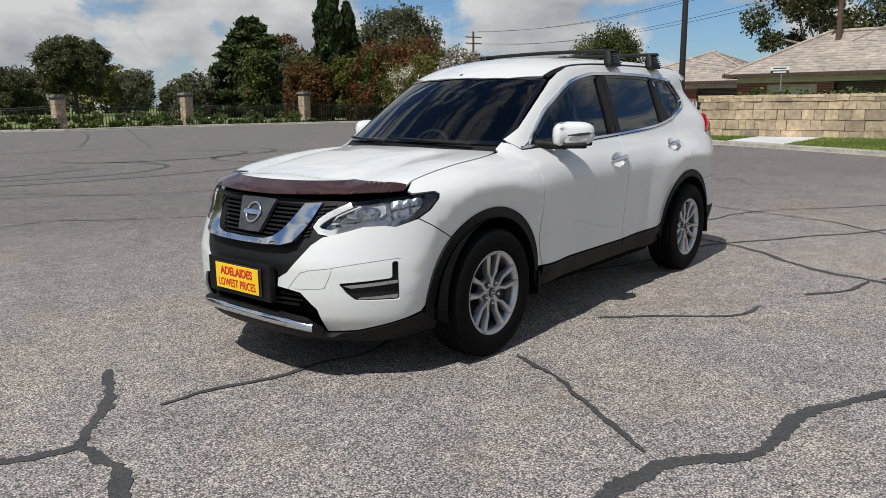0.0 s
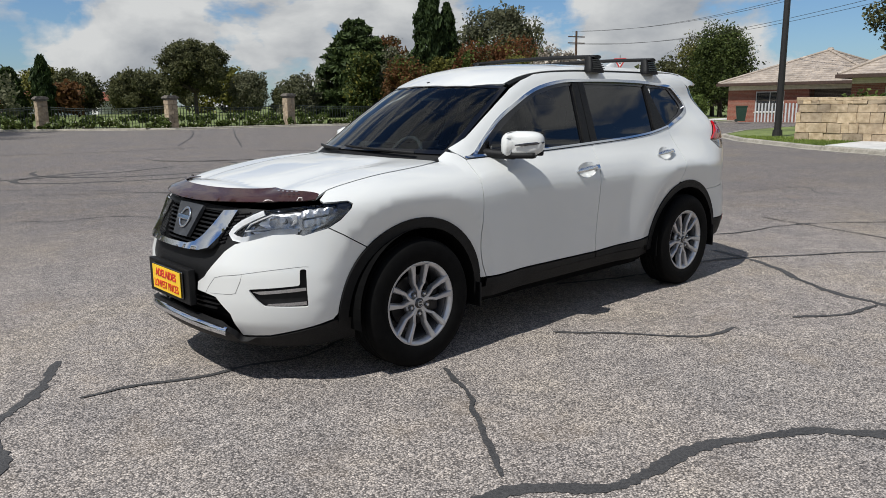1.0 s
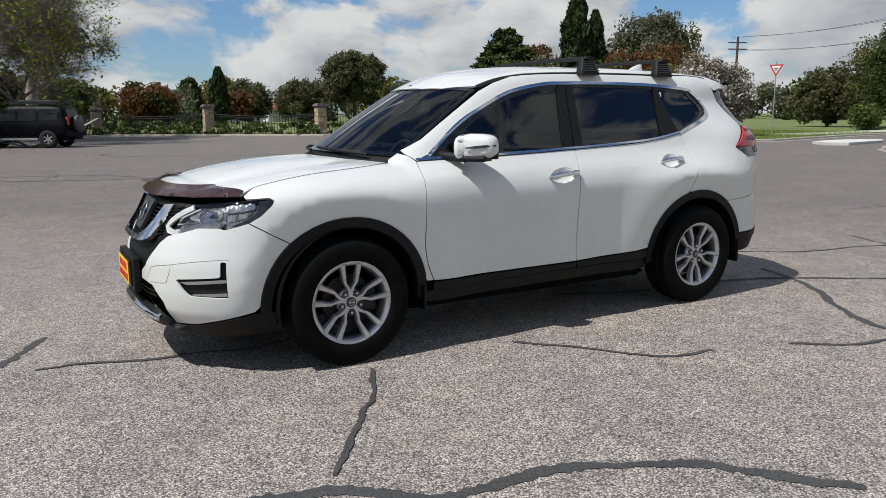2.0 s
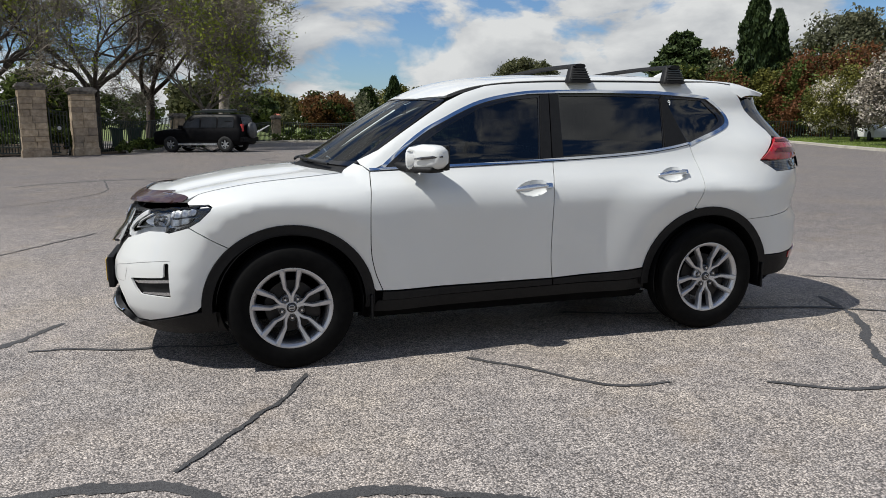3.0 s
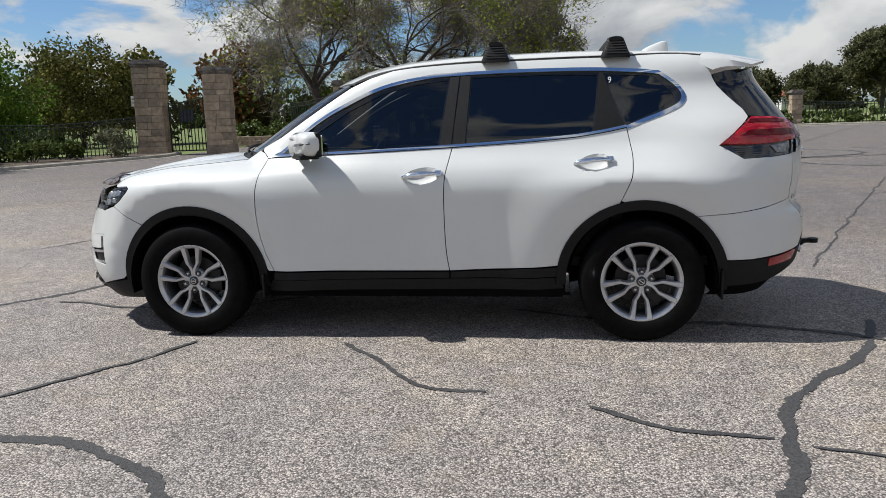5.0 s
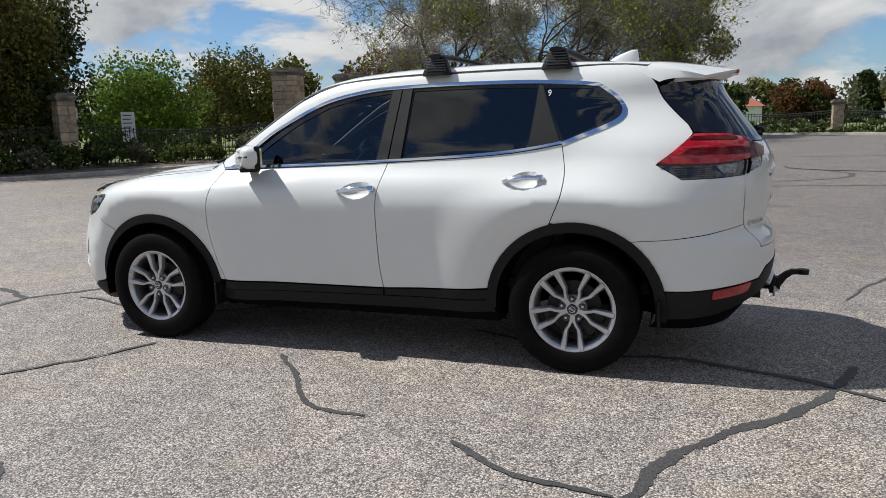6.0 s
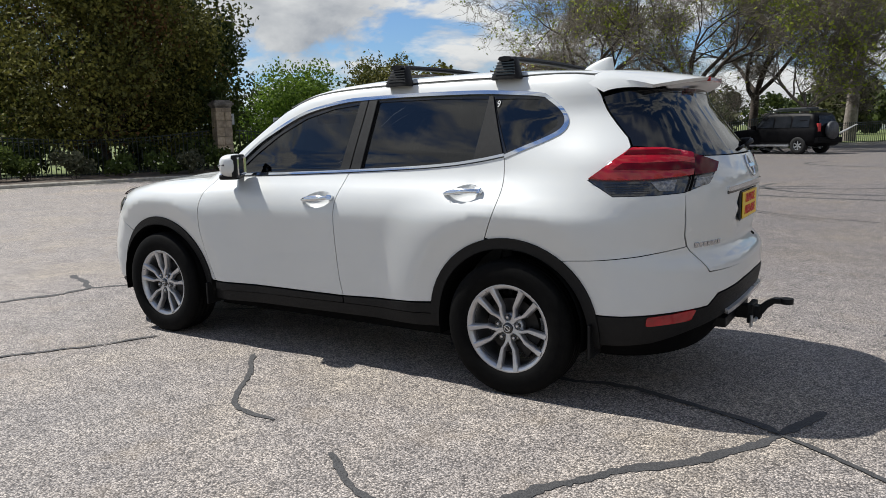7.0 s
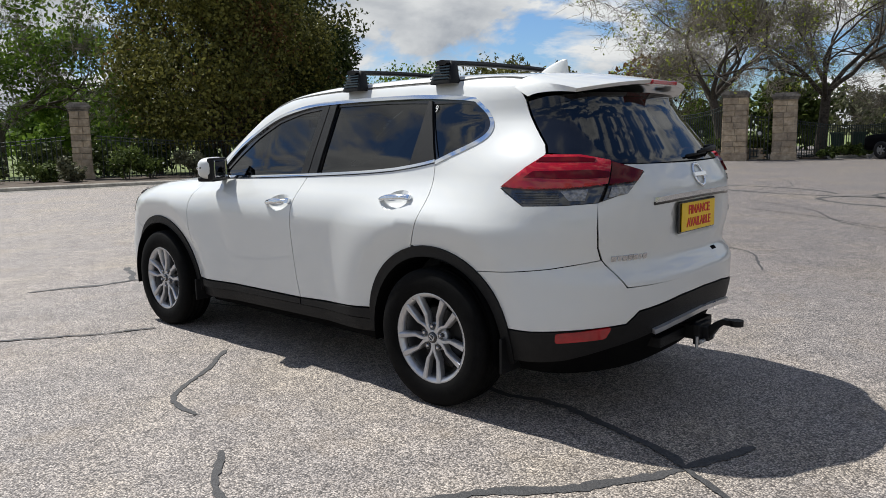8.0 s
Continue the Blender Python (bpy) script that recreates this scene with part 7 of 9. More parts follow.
# windows
F_GLASS = round_off([(-0.735, 1.106), (-0.538, 1.247), (-0.364, 1.356), (-0.156, 1.453), (0.050, 1.503), (0.243, 1.523), (0.187, 1.132), (-0.2, 1.119)], 0.012, 2)
R_GLASS = round_off([(0.356, 1.143), (0.386, 1.531), (0.80, 1.532), (1.190, 1.520), (1.108, 1.190), (0.75, 1.160)], 0.014, 2)
Q_GLASS = round_off([(1.372, 1.236), (1.248, 1.516), (1.450, 1.513), (1.605, 1.503), (1.690, 1.412), (1.685, 1.372), (1.60, 1.318)], 0.016, 2)
WIN_AREA = [(-0.862, 1.091)] + WINDOW_TOP + BELT[::-1][1:-1]
panel("window_frame", [WIN_AREA], "plastic_gloss", off=-0.010, gap=0.0, holes=[F_GLASS, R_GLASS, Q_GLASS], rim=0.01, cell=0.03, sides=(1, -1), label="black window surround")
for g, nm in ((F_GLASS, "front_window"), (R_GLASS, "rear_window"), (Q_GLASS, "quarter_window")):
    panel(nm, [g], "glass_dark" if nm == "front_window" else "glass_privacy", off=-0.016, gap=-0.004, rim=0, sides=(1, -1), label="dark tinted side window")
panel("pillar_cover", [[(0.200, 1.132), (0.255, 1.533), (0.311, 1.540), (0.268, 1.136)]], "plastic_black", off=0.002, gap=0, sides=(1, -1), label="black door pillar cover")
panel("pillar_cover", [[(0.276, 1.137), (0.319, 1.540), (0.378, 1.540), (0.350, 1.142)]], "plastic_black", off=0.002, gap=0, sides=(1, -1), label="black door pillar cover")
panel("pillar_cover", [[(1.122, 1.193), (1.205, 1.533), (1.240, 1.530), (1.352, 1.220)]], "plastic_black", off=0.000, gap=0, sides=(1, -1), label="black rear pillar cover")
panel("window_chrome", [ribbon(WINDOW_TOP, 0.020)], "chrome", off=0.004, gap=0, cell=0.02, rim=0.012, sides=(1, -1), label="chrome strip over the side windows")
panel("belt_chrome", [ribbon([(s, z + 0.008) for s, z in BELT], 0.014)], "chrome", off=0.007, gap=0, cell=0.02, rim=0.012, sides=(1, -1), label="chrome strip along the belt line")
SCREEN = top_whole([(-1.185 + 0.56 * y * y, -y) for y in np.linspace(0.02, 0.64, 9)] + [(-0.80, -0.636), (-0.62, -0.612), (-0.47, -0.590), (-0.365, -0.567), (-0.40, -0.50), (-0.48, -0.33), (-0.54, -0.15)])
SCREEN_IN = shrink(SCREEN, 0.028)
panel("screen_border", [SCREEN], "frit_black", where=over, gap=0.0, off=-0.004, holes=[SCREEN_IN], rim=0.01, label="black border of the windscreen")
panel("windscreen", [SCREEN_IN], "glass_screen", where=over, gap=-0.004, off=-0.007, rim=0, label="clear windscreen")
cowl = top_whole([(-1.275 + 0.56 * y * y, -y) for y in np.linspace(0.02, 0.62, 8)] + [(-1.175 + 0.56 * y * y, -y) for y in np.linspace(0.66, 0.02, 8)])
panel("cowl", [cowl], "plastic_black", where=over, gap=0, off=-0.014, rim=0.02, label="black plastic cowl below the windscreen")
bl_top = [(1.908, 1.500), (1.98, 1.520), (2.20, 1.535), (REAR_S, 1.540)]
back_area = [(1.905, 1.498), (1.922, 1.40), (1.938, 1.30), (1.932, 1.266), (2.030, 1.254), (2.142, 1.215), (2.30, 1.211), (REAR_S, 1.210)]
back_area = back_area + [(2 * REAR_S - s, z) for s, z in reversed(back_area[:-1])] + [(2 * REAR_S - s, z) for s, z in bl_top[:-1]] + bl_top[::-1]
bg = [(2.03, 1.49), (2.06, 1.40), (2.10, 1.28), (2.155, 1.235), (2.30, 1.228), (REAR_S, 1.226)]
back_glass = bg + [(2 * REAR_S - s, z) for s, z in reversed(bg[:-1])] + [(2 * REAR_S - 2.2, 1.515), (REAR_S, 1.52), (2.2, 1.515)]
panel("tailgate_surround", [back_area], "frit_black", off=-0.006, gap=0, holes=[back_glass], rim=0.01, label="black gloss surround of the tailgate window")
panel("tailgate_window", [back_glass], "glass_privacy", off=-0.009, gap=-0.003, rim=0, label="dark tinted tailgate window")

# ---- the white car: lamps, grille, plates ----
def flat_on(name, mat, s, z, shape, off, depth, parent=None, label="", sides=(1,), where=wrap):
    """A small solid set on the body: shape(bm) draws it in a plane whose x runs along the body, y up, z outward."""
    p = where([s], [z])[0]
    nrm = Vector(outward(np.array([p]))[0])
    right = Vector((0, 0, 1)).cross(nrm).normalized()
    up = nrm.cross(right)
    m = Matrix((right, up, nrm)).transposed().to_4x4()
    m.translation = Vector(p) + nrm * off
    made = []
    for sgn in sides:
        bm = bmesh.new()
        shape(bm)
        bmesh.ops.transform(bm, matrix=Matrix.Diagonal((1, sgn, 1, 1)) @ m, verts=bm.verts[:])
        if sgn < 0:
            bmesh.ops.reverse_faces(bm, faces=bm.faces[:])
        made.append(part(name, bm, mat, parent or car, label, smooth=False))
    return made[0]


def torus(bm, rx, ry, w, n=28, k=8, flat=0.6):
    rows = []
    for i in range(n):
        a = 2 * math.pi * i / n
        rows.append([bm.verts.new(((rx + w * math.cos(b)) * math.cos(a), (ry + w * math.cos(b)) * math.sin(a), w * flat * math.sin(b))) for b in (2 * math.pi * j / k for j in range(k))])
    for i in range(n):
        for j in range(k):
            f = bm.faces.new((rows[i][j], rows[(i + 1) % n][j], rows[(i + 1) % n][(j + 1) % k], rows[i][(j + 1) % k]))
            f.smooth = True


def disc(bm, r, h, n=28):
    ring_lo = [bm.verts.new((r * math.cos(2 * math.pi * i / n), r * math.sin(2 * math.pi * i / n), 0)) for i in range(n)]
    ring_hi = [bm.verts.new((v.co.x * 0.94, v.co.y * 0.94, h)) for v in ring_lo]
    for i in range(n):
        bm.faces.new((ring_lo[i], ring_lo[(i + 1) % n], ring_hi[(i + 1) % n], ring_hi[i]))
    bm.faces.new(ring_hi)


def lettering(name, text, size, m, mat, parent, wide=1.0, depth=0.0012, label=""):
    c = bpy.data.curves.new("letters", "FONT")
    c.body, c.size, c.extrude, c.align_x, c.align_y = text, size, depth, "CENTER", "CENTER"
    c.resolution_u = 3
    c.offset = 0.0012 if size < 0.07 and wide > 0.78 and text != "9" else 0.0
    tmp = bpy.data.objects.new("letters", c)
    me = bpy.data.meshes.new_from_object(tmp)
    bpy.data.objects.remove(tmp)
    me.transform(Matrix.Diagonal((wide, 1, 1, 1)))
    me.materials.clear()
    me.materials.append(MATS[mat])
    ob = new(name, me)
    ob.parent = parent
    ob.matrix_basis = m
    if label:
        ob["label"] = label
    return ob


FACE_FRONT = Matrix(((0, 0, -1, 0), (-1, 0, 0, 0), (0, 1, 0, 0), (0, 0, 0, 1)))
FACE_REAR = Matrix(((0, 0, 1, 0), (1, 0, 0, 0), (0, 1, 0, 0), (0, 0, 0, 1)))
FACE_SIDE = Matrix(((1, 0, 0, 0), (0, 0, -1, 0), (0, 1, 0, 0), (0, 0, 0, 1)))

surface("lamp_bowl", (0.10, 0.105, 0.11), (0.72, 0.73, 0.75), 34, 0.12, metal=0.85, stain=0.6, stain_scale=22)
surface("guide_clear", (0.60, 0.61, 0.62), (0.74, 0.75, 0.76), 30, 0.25, stain=0.15, stain_scale=10, coat=0.5)
surface("reflector_bright", (0.62, 0.64, 0.67), (0.92, 0.93, 0.94), 60, 0.30, metal=0.7, stain=0.3, stain_scale=40)
# headlamps: bright bowl, reflectors, light guide, clear cover
for sgn in (1, -1):
    head = panel("headlamp", [LAMP], "lamp_bowl", off=-0.045, gap=-0.004, rim=0.0, cell=0.03, sides=(sgn,), label="headlamp with dark bowl, pale light guide and clear cover")
    panel("light_guide", [ribbon(smooth_line([(-2.095, 0.890), (-2.185, 0.838), (-2.232, 0.785), (-2.170, 0.758), (-2.05, 0.797), (-1.95, 0.803)], 2), 0.027)], "guide_clear", off=-0.008, gap=0, rim=0.012, cell=0.02, sides=(sgn,), parent=head, label="pale light guide along the inner edge")
    panel("light_guide", [ribbon([(-2.060, 0.884), (-2.150, 0.836), (-2.172, 0.800), (-2.060, 0.816)], 0.007)], "guide_clear", off=-0.014, gap=0, rim=0.01, cell=0.02, sides=(sgn,), parent=head, label="thin inner light guide")
    panel("reflector_bowl", [round_off([(-2.075, 0.884), (-1.965, 0.902), (-1.955, 0.828), (-2.06, 0.814), (-2.125, 0.836)], 0.02)], "reflector_bright", off=-0.030, gap=0, rim=0.02, cell=0.02, sides=(sgn,), parent=head, label="silver reflector", bulge=lambda uv: -0.03 * np.cos((uv[:, 0] + 2.03) * 20) * np.cos((uv[:, 1] - 0.855) * 26))
    panel("reflector_bowl", [round_off([(-1.945, 0.906), (-1.815, 0.920), (-1.815, 0.884), (-1.940, 0.862)], 0.012)], "reflector_bright", off=-0.014, gap=0, rim=0.02, cell=0.012, sides=(sgn,), parent=head, label="faceted turn lamp reflector", bulge=lambda uv: 0.006 * np.sin(uv[:, 0] * 160))
    panel("reflector_bowl", [round_off([(-1.940, 0.852), (-1.820, 0.874), (-1.850, 0.838), (-1.930, 0.818)], 0.012)], "reflector_bright", off=-0.018, gap=0, rim=0.02, cell=0.012, sides=(sgn,), parent=head, label="faceted lower reflector", bulge=lambda uv: 0.006 * np.sin(uv[:, 0] * 130))
    flat_on("bulb_shield", "chrome_dull", -2.015, 0.858, lambda bm: disc(bm, 0.016, 0.02), -0.034, 0, parent=head, sides=(sgn,))
    panel("lamp_fin", [[(-2.14, 0.800), (-1.94, 0.812), (-1.945, 0.800), (-2.12, 0.786)]], "chrome_dull", off=-0.02, gap=0, rim=0.01, cell=0.02, sides=(sgn,), parent=head)
    panel("lamp_end", [[(-1.800, 0.928), (-1.762, 0.933), (-1.742, 0.922), (-1.746, 0.907), (-1.788, 0.853), (-1.836, 0.819), (-1.90, 0.797), (-1.895, 0.806), (-1.835, 0.836), (-1.800, 0.872)]], "plastic_gloss", off=-0.012, gap=0, rim=0.02, cell=0.02, sides=(sgn,), parent=head, label="black outer end of the lamp")
    panel("lamp_cover", [LAMP], "glass_lens", off=0.002, gap=0.002, rim=0.0, cell=0.03, sides=(sgn,), parent=head, label="clear lamp cover")

# grille
V_IN = [(-2.292, 0.886), (-2.335, 0.815), (-2.372, 0.752), (-2.400, 0.722), (-2.445, 0.706), (FRONT_S, 0.703)]
V_OUT = [(-2.214, 0.893), (-2.245, 0.820), (-2.272, 0.762), (-2.305, 0.703), (-2.350, 0.686), (-2.44, 0.680), (FRONT_S, 0.678)]
v_hole = nose_whole(V_IN)
surround = [(-2.08, 0.908), (-2.129, 0.898), (-2.207, 0.840), (-2.255, 0.785), (-2.170, 0.742), (-2.198, 0.736), (-2.243, 0.698), (-2.333, 0.562), (-2.374, 0.530), (-2.380, 0.484), (FRONT_S, 0.472)]
surround_w = nose_whole(surround) + [(2 * FRONT_S + 2.3, 0.912), (FRONT_S, 0.914), (-2.3, 0.912)]
panel("grille_surround", [surround_w], "plastic_black", off=-0.014, gap=0, holes=[v_hole], rim=0.02, cell=0.03, label="black grille surround")
for i in range(9):
    z = 0.720 + i * 0.0205
    half = np.interp(z, [0.70, 0.722, 0.752, 0.886, 0.91], [0.12, 0.168, 0.198, 0.276, 0.28])
    panel("grille_slat", [ribbon([(FRONT_S - half + 2 * half * k / 14, z) for k in range(15)], 0.0085)], "plastic_black", off=-0.022, gap=0, rim=0.02, cell=0.04)
vv = V_OUT + [(2 * FRONT_S - s, z) for s, z in reversed(V_OUT[:-1])] + [(2 * FRONT_S - s, z) for s, z in V_IN[:-1]] + V_IN[::-1]
panel("grille_chrome", [vv], "chrome", off=0.004, gap=0, rim=0.03, cell=0.018, label="broad chrome V of the grille", bulge=lambda uv: 0.004 + 0.17 * (0.893 - uv[:, 1]) * step((0.893 - uv[:, 1]) / 0.3))
for sgn in (1, -1):
    for i in range(9):
        z = 0.735 + i * 0.018
        a = np.interp(z, [0.70, 0.77, 0.893], [-2.300, -2.262, -2.205])
        b = np.interp(z, [0.70, 0.785, 0.84, 0.893], [-2.262, -2.245, -2.205, -2.140])
        panel("grille_rib", [[(a, z), (b, z + 0.006), (b, z + 0.013), (a, z + 0.007)]], "plastic_black", off=-0.004, gap=0, rim=0.012, cell=0.05, sides=(sgn,))
panel("badge_plate", [nose_whole([(-2.455, 0.895), (-2.505, 0.735), (FRONT_S, 0.733)]) + [(FRONT_S, 0.897)]], "badge_grey", off=0.004, gap=0, rim=0.02, label="dark badge plate in the grille")
flat_on("badge", "chrome", FRONT_S, 0.822, lambda bm: (torus(bm, 0.052, 0.052, 0.008), box(bm, -0.068, 0.068, -0.013, 0.013, -0.002, 0.010, 0.003)), 0.010, 0, label="round chrome badge with a bar")
for k in range(3):
    panel("intake_slat", [ribbon([(s, 0.392 + 0.027 * k) for s in np.linspace(-2.30 + 0.02 * k, 2 * FRONT_S + 2.30 - 0.02 * k, 12)], 0.010)], "plastic_black", off=-0.03, gap=0, rim=0.02)
guard_top = [(-1.884, 0.962), (-1.95, 0.972), (-2.19, 0.976), (-2.40, 0.974), (FRONT_S, 0.973)]
guard_low = [(-1.892, 0.940), (-1.97, 0.931), (-2.16, 0.920), (-2.40, 0.909), (FRONT_S, 0.906)]
guard = smooth_line(guard_top + [(2 * FRONT_S - s, z) for s, z in reversed(guard_top[:-1])], 4) + smooth_line(guard_low + [(2 * FRONT_S - s, z) for s, z in reversed(guard_low[:-1])], 4)[::-1]
panel("bonnet_guard", [guard], "guard_brown", off=0.016, gap=0, rim=0.006, cell=0.02, label="dark brown plastic bonnet protector", bulge=lambda uv: 0.016 * step((0.965 - uv[:, 1]) / 0.04) * step((0.69 - np.abs(uv[:, 0] - FRONT_S)) / 0.45))
for k in range(5):
    flat_on("guard_mark", "lamp_silver", -1.975 - 0.021 * k, 0.9585, lambda bm: box(bm, -0.006, 0.006, -0.004, 0.004, 0, 0.001), 0.034, 0)
# fog lamp recess
panel("fog_recess", [FOG], "plastic_black", off=-0.022, gap=-0.006, rim=0.0, cell=0.02, sides=(1, -1), label="black fog lamp recess")
panel("fog_fin", [[(-2.115, 0.510), (-1.935, 0.530), (-1.915, 0.530), (-1.915, 0.515), (-2.085, 0.497)]], "chrome_dull", off=-0.008, gap=0, rim=0.02, cell=0.02, sides=(1, -1), label="satin grey fin in the fog lamp recess")
panel("fog_fin", [[(-2.055, 0.450), (-1.915, 0.460), (-1.915, 0.440), (-2.065, 0.442)]], "chrome_dull", off=-0.010, gap=0, rim=0.02, cell=0.02, sides=(1, -1), label="satin grey fin in the fog lamp recess")
panel("tow_cover_line", [ribbon([(-2.327, 0.482), (-2.305, 0.520), (-2.272, 0.568), (-2.235, 0.582), (-2.150, 0.597), (-2.158, 0.560), (-2.180, 0.500), (-2.20, 0.492), (-2.30, 0.486)], 0.0016)], "seam_grey", off=0.0006, gap=0, rim=0, cell=0.03, sides=(1, -1), label="thin seam round a bumper cover")
panel("bumper_crease", [ribbon(smooth_line([(-2.15, 0.598), (-2.05, 0.618), (-1.94, 0.633), (-1.905, 0.632)], 4), 0.0016)], "seam_grey", off=0.0006, gap=0, rim=0, cell=0.03, sides=(1, -1), label="thin seam over the fog lamp")
# front plate
bm = bmesh.new()
box(bm, -2.362, -2.325, -0.255, 0.255, 0.408, 0.592, 0.008)
part("plate_holder", bm, "plastic_black", car, "black plastic plate holder")
bm = bmesh.new()
box(bm, -2.374, -2.364, -0.200, 0.180, 0.432, 0.574, 0.003)
part("plate_frame", bm, "plastic_gloss", car, "black frame of the sales plate")
bm = bmesh.new()
box(bm, -2.380, -2.376, -0.186, 0.168, 0.438, 0.568, 0.001)
sales = part("sales_plate", bm, "plate_yellow", car, "yellow sales plate with red words")
lettering("lettering", "ADELAIDES", 0.058, Matrix.Translation((-2.3815, -0.009, 0.5315)) @ FACE_FRONT, "plate_red", sales, 0.90, label="red words on the plate")
lettering("lettering", "LOWEST PRICES", 0.058, Matrix.Translation((-2.3815, -0.009, 0.4715)) @ FACE_FRONT, "plate_red", sales, 0.74, label="red words on the plate")

# door handles in their cups
for (s, z) in (CUP_F, CUP_R):
    ring = cup(s, z)
    panel("handle_cup", [ring], "car_white", off=-0.001, gap=-0.002, rim=0, cell=0.014, sides=(1, -1), label="white handle cup",
          bulge=lambda uv, s=s, z=z: -0.026 * np.clip(1 - ((uv[:, 0] - s) / 0.100) ** 2 - ((uv[:, 1] - z) / 0.045) ** 2, 0, 1) ** 0.7)

    def grip(bm):
        n = 15
        rows = []
        for i in range(n):
            t = i / (n - 1)
            x = -0.118 + 0.226 * t
            h = 0.012 + 0.006 * math.sin(math.pi * min(t * 1.15, 1.0)) if t > 0.03 else 0.004
            zo = 0.008 + 0.032 * math.sin(math.pi * min(max(t, 0.02), 0.98)) ** 0.45
            y = -0.006 + 0.016 * t
            rows.append([bm.verts.new((x, y + h * math.cos(a), zo - 0.010 + 0.010 * math.sin(a))) for a in (2 * math.pi * k / 10 for k in range(10))])
        for p, q in zip(rows, rows[1:]):
            for k in range(10):
                f = bm.faces.new((p[k], p[(k + 1) % 10], q[(k + 1) % 10], q[k]))
                f.smooth = True
        bm.faces.new(rows[0][::-1])
        bm.faces.new(rows[-1])
        bmesh.ops.recalc_face_normals(bm, faces=bm.faces[:])
    flat_on("door_handle", "chrome", s, z, grip, -0.002, 0, sides=(1, -1), label="chrome pull handle")
    flat_on("key_boss", "chrome", s + 0.098 / (1 if s < 1 else 1.0), z + 0.010, lambda bm: box(bm, -0.020, 0.022, -0.016, 0.016, -0.005, 0.024, 0.006), -0.002, 0, sides=(1, -1), label="chrome end piece of the handle")

# tail lamps
TL_SPLIT = 2.062
for sgn in (1, -1):
    tl = panel("tail_lamp", [TAIL_LAMP], "lamp_smoke", off=-0.004, gap=0.001, rim=0.02, cell=0.025, sides=(sgn,), label="wrap-round tail lamp, red over smoked grey")
    panel("red_lens", [[(1.756, 1.110), (1.850, 1.193), (1.921, 1.248), (2.030, 1.245), (2.118, 1.217), (2.086, 1.122), (1.95, 1.108), (1.84, 1.104)]], "lamp_red", off=0.012, gap=0, rim=0.016, cell=0.02, sides=(sgn,), parent=tl, label="red lens", bulge=lambda uv: 0.010 * np.sin(np.clip((uv[:, 1] - 1.104) / 0.15, 0, 1) * math.pi))
    panel("red_lens", [[(2.124, 1.215), (2.230, 1.173), (2.196, 1.132), (2.092, 1.122)]], "lamp_red_deep", off=0.012, gap=0, rim=0.016, cell=0.02, sides=(sgn,), parent=tl, label="deep red lens on the tailgate")
    panel("lamp_band", [[(1.84, 1.150), (1.872, 1.176), (2.06, 1.178), (2.10, 1.168), (2.096, 1.146), (2.0, 1.142)]], "lamp_red_deep", off=0.0235, gap=0, rim=0.004, cell=0.02, sides=(sgn,), parent=tl, label="deep red band")
    panel("lamp_band", [[(1.885, 1.215), (1.905, 1.232), (2.02, 1.232), (2.07, 1.222), (2.062, 1.210)]], "lamp_red_deep", off=0.022, gap=0, rim=0.004, cell=0.02, sides=(sgn,), parent=tl, label="deep red band")
    panel("clear_lens", [[(1.942, 1.097), (2.026, 1.105), (2.010, 1.056), (1.962, 1.058)]], "lamp_clear", off=0.004, gap=0, rim=0.008, cell=0.01, sides=(sgn,), parent=tl, label="clear ribbed lens", bulge=lambda uv: 0.002 * np.sin(uv[:, 0] * 420))
    panel("clear_lens", [[(2.100, 1.110), (2.182, 1.116), (2.150, 1.080), (2.085, 1.068)]], "lamp_clear", off=0.004, gap=0, rim=0.008, cell=0.01, sides=(sgn,), parent=tl, label="clear ribbed lens", bulge=lambda uv: 0.002 * np.sin(uv[:, 0] * 420))
    for i in range(5):
        z = 1.046 + 0.0105 * i
        panel("lamp_rib", [ribbon([(1.795 + 0.004 * (5 - i), z), (1.86, z + 0.001), (1.935, z + 0.002)], 0.003)], "plastic_gloss", off=0.001, gap=0, rim=0.004, cell=0.05, sides=(sgn,), parent=tl)
    panel("lamp_joint", [ribbon([(2.118, 1.218), (2.088, 1.122), (2.060, 1.052)], 0.005)], "car_shell", off=0.016, gap=0, rim=0.012, cell=0.03, sides=(sgn,), parent=tl)

# tailgate furniture
bar = [(2.262, 1.045), (2.40, 1.053), (REAR_S, 1.056)]
panel("tailgate_chrome", [ribbon(bar + [(2 * REAR_S - s, z) for s, z in reversed(bar[:-1])], 0.022)], "chrome", off=0.010, gap=0, rim=0.014, cell=0.02, label="chrome strip over the rear plate")
# black ribbon put in as the shadow below the chrome strip
panel("chrome_base", [ribbon([(s, z - 0.017) for s, z in bar] + [(2 * REAR_S - s, z - 0.017) for s, z in reversed(bar[:-1])], 0.012)], "plastic_gloss", off=0.004, gap=0, rim=0.006, cell=0.02, label="black strip painted as the shadow under the chrome strip")
flat_on("badge", "chrome", REAR_S, 1.138, lambda bm: (torus(bm, 0.050, 0.055, 0.008), box(bm, -0.064, 0.064, -0.012, 0.012, -0.004, 0.010, 0.003)), 0.004, 0, label="round chrome badge with a bar")
bm = bmesh.new()
box(bm, 2.322, 2.334, -0.203, 0.203, 0.870, 1.020, 0.004)
part("plate_frame", bm, "plastic_gloss", car, "black frame of the rear sales plate")
bm = bmesh.new()
box(bm, 2.336, 2.340, -0.188, 0.188, 0.878, 1.012, 0.001)
sales = part("sales_plate", bm, "plate_yellow", car, "yellow sales plate with red words")
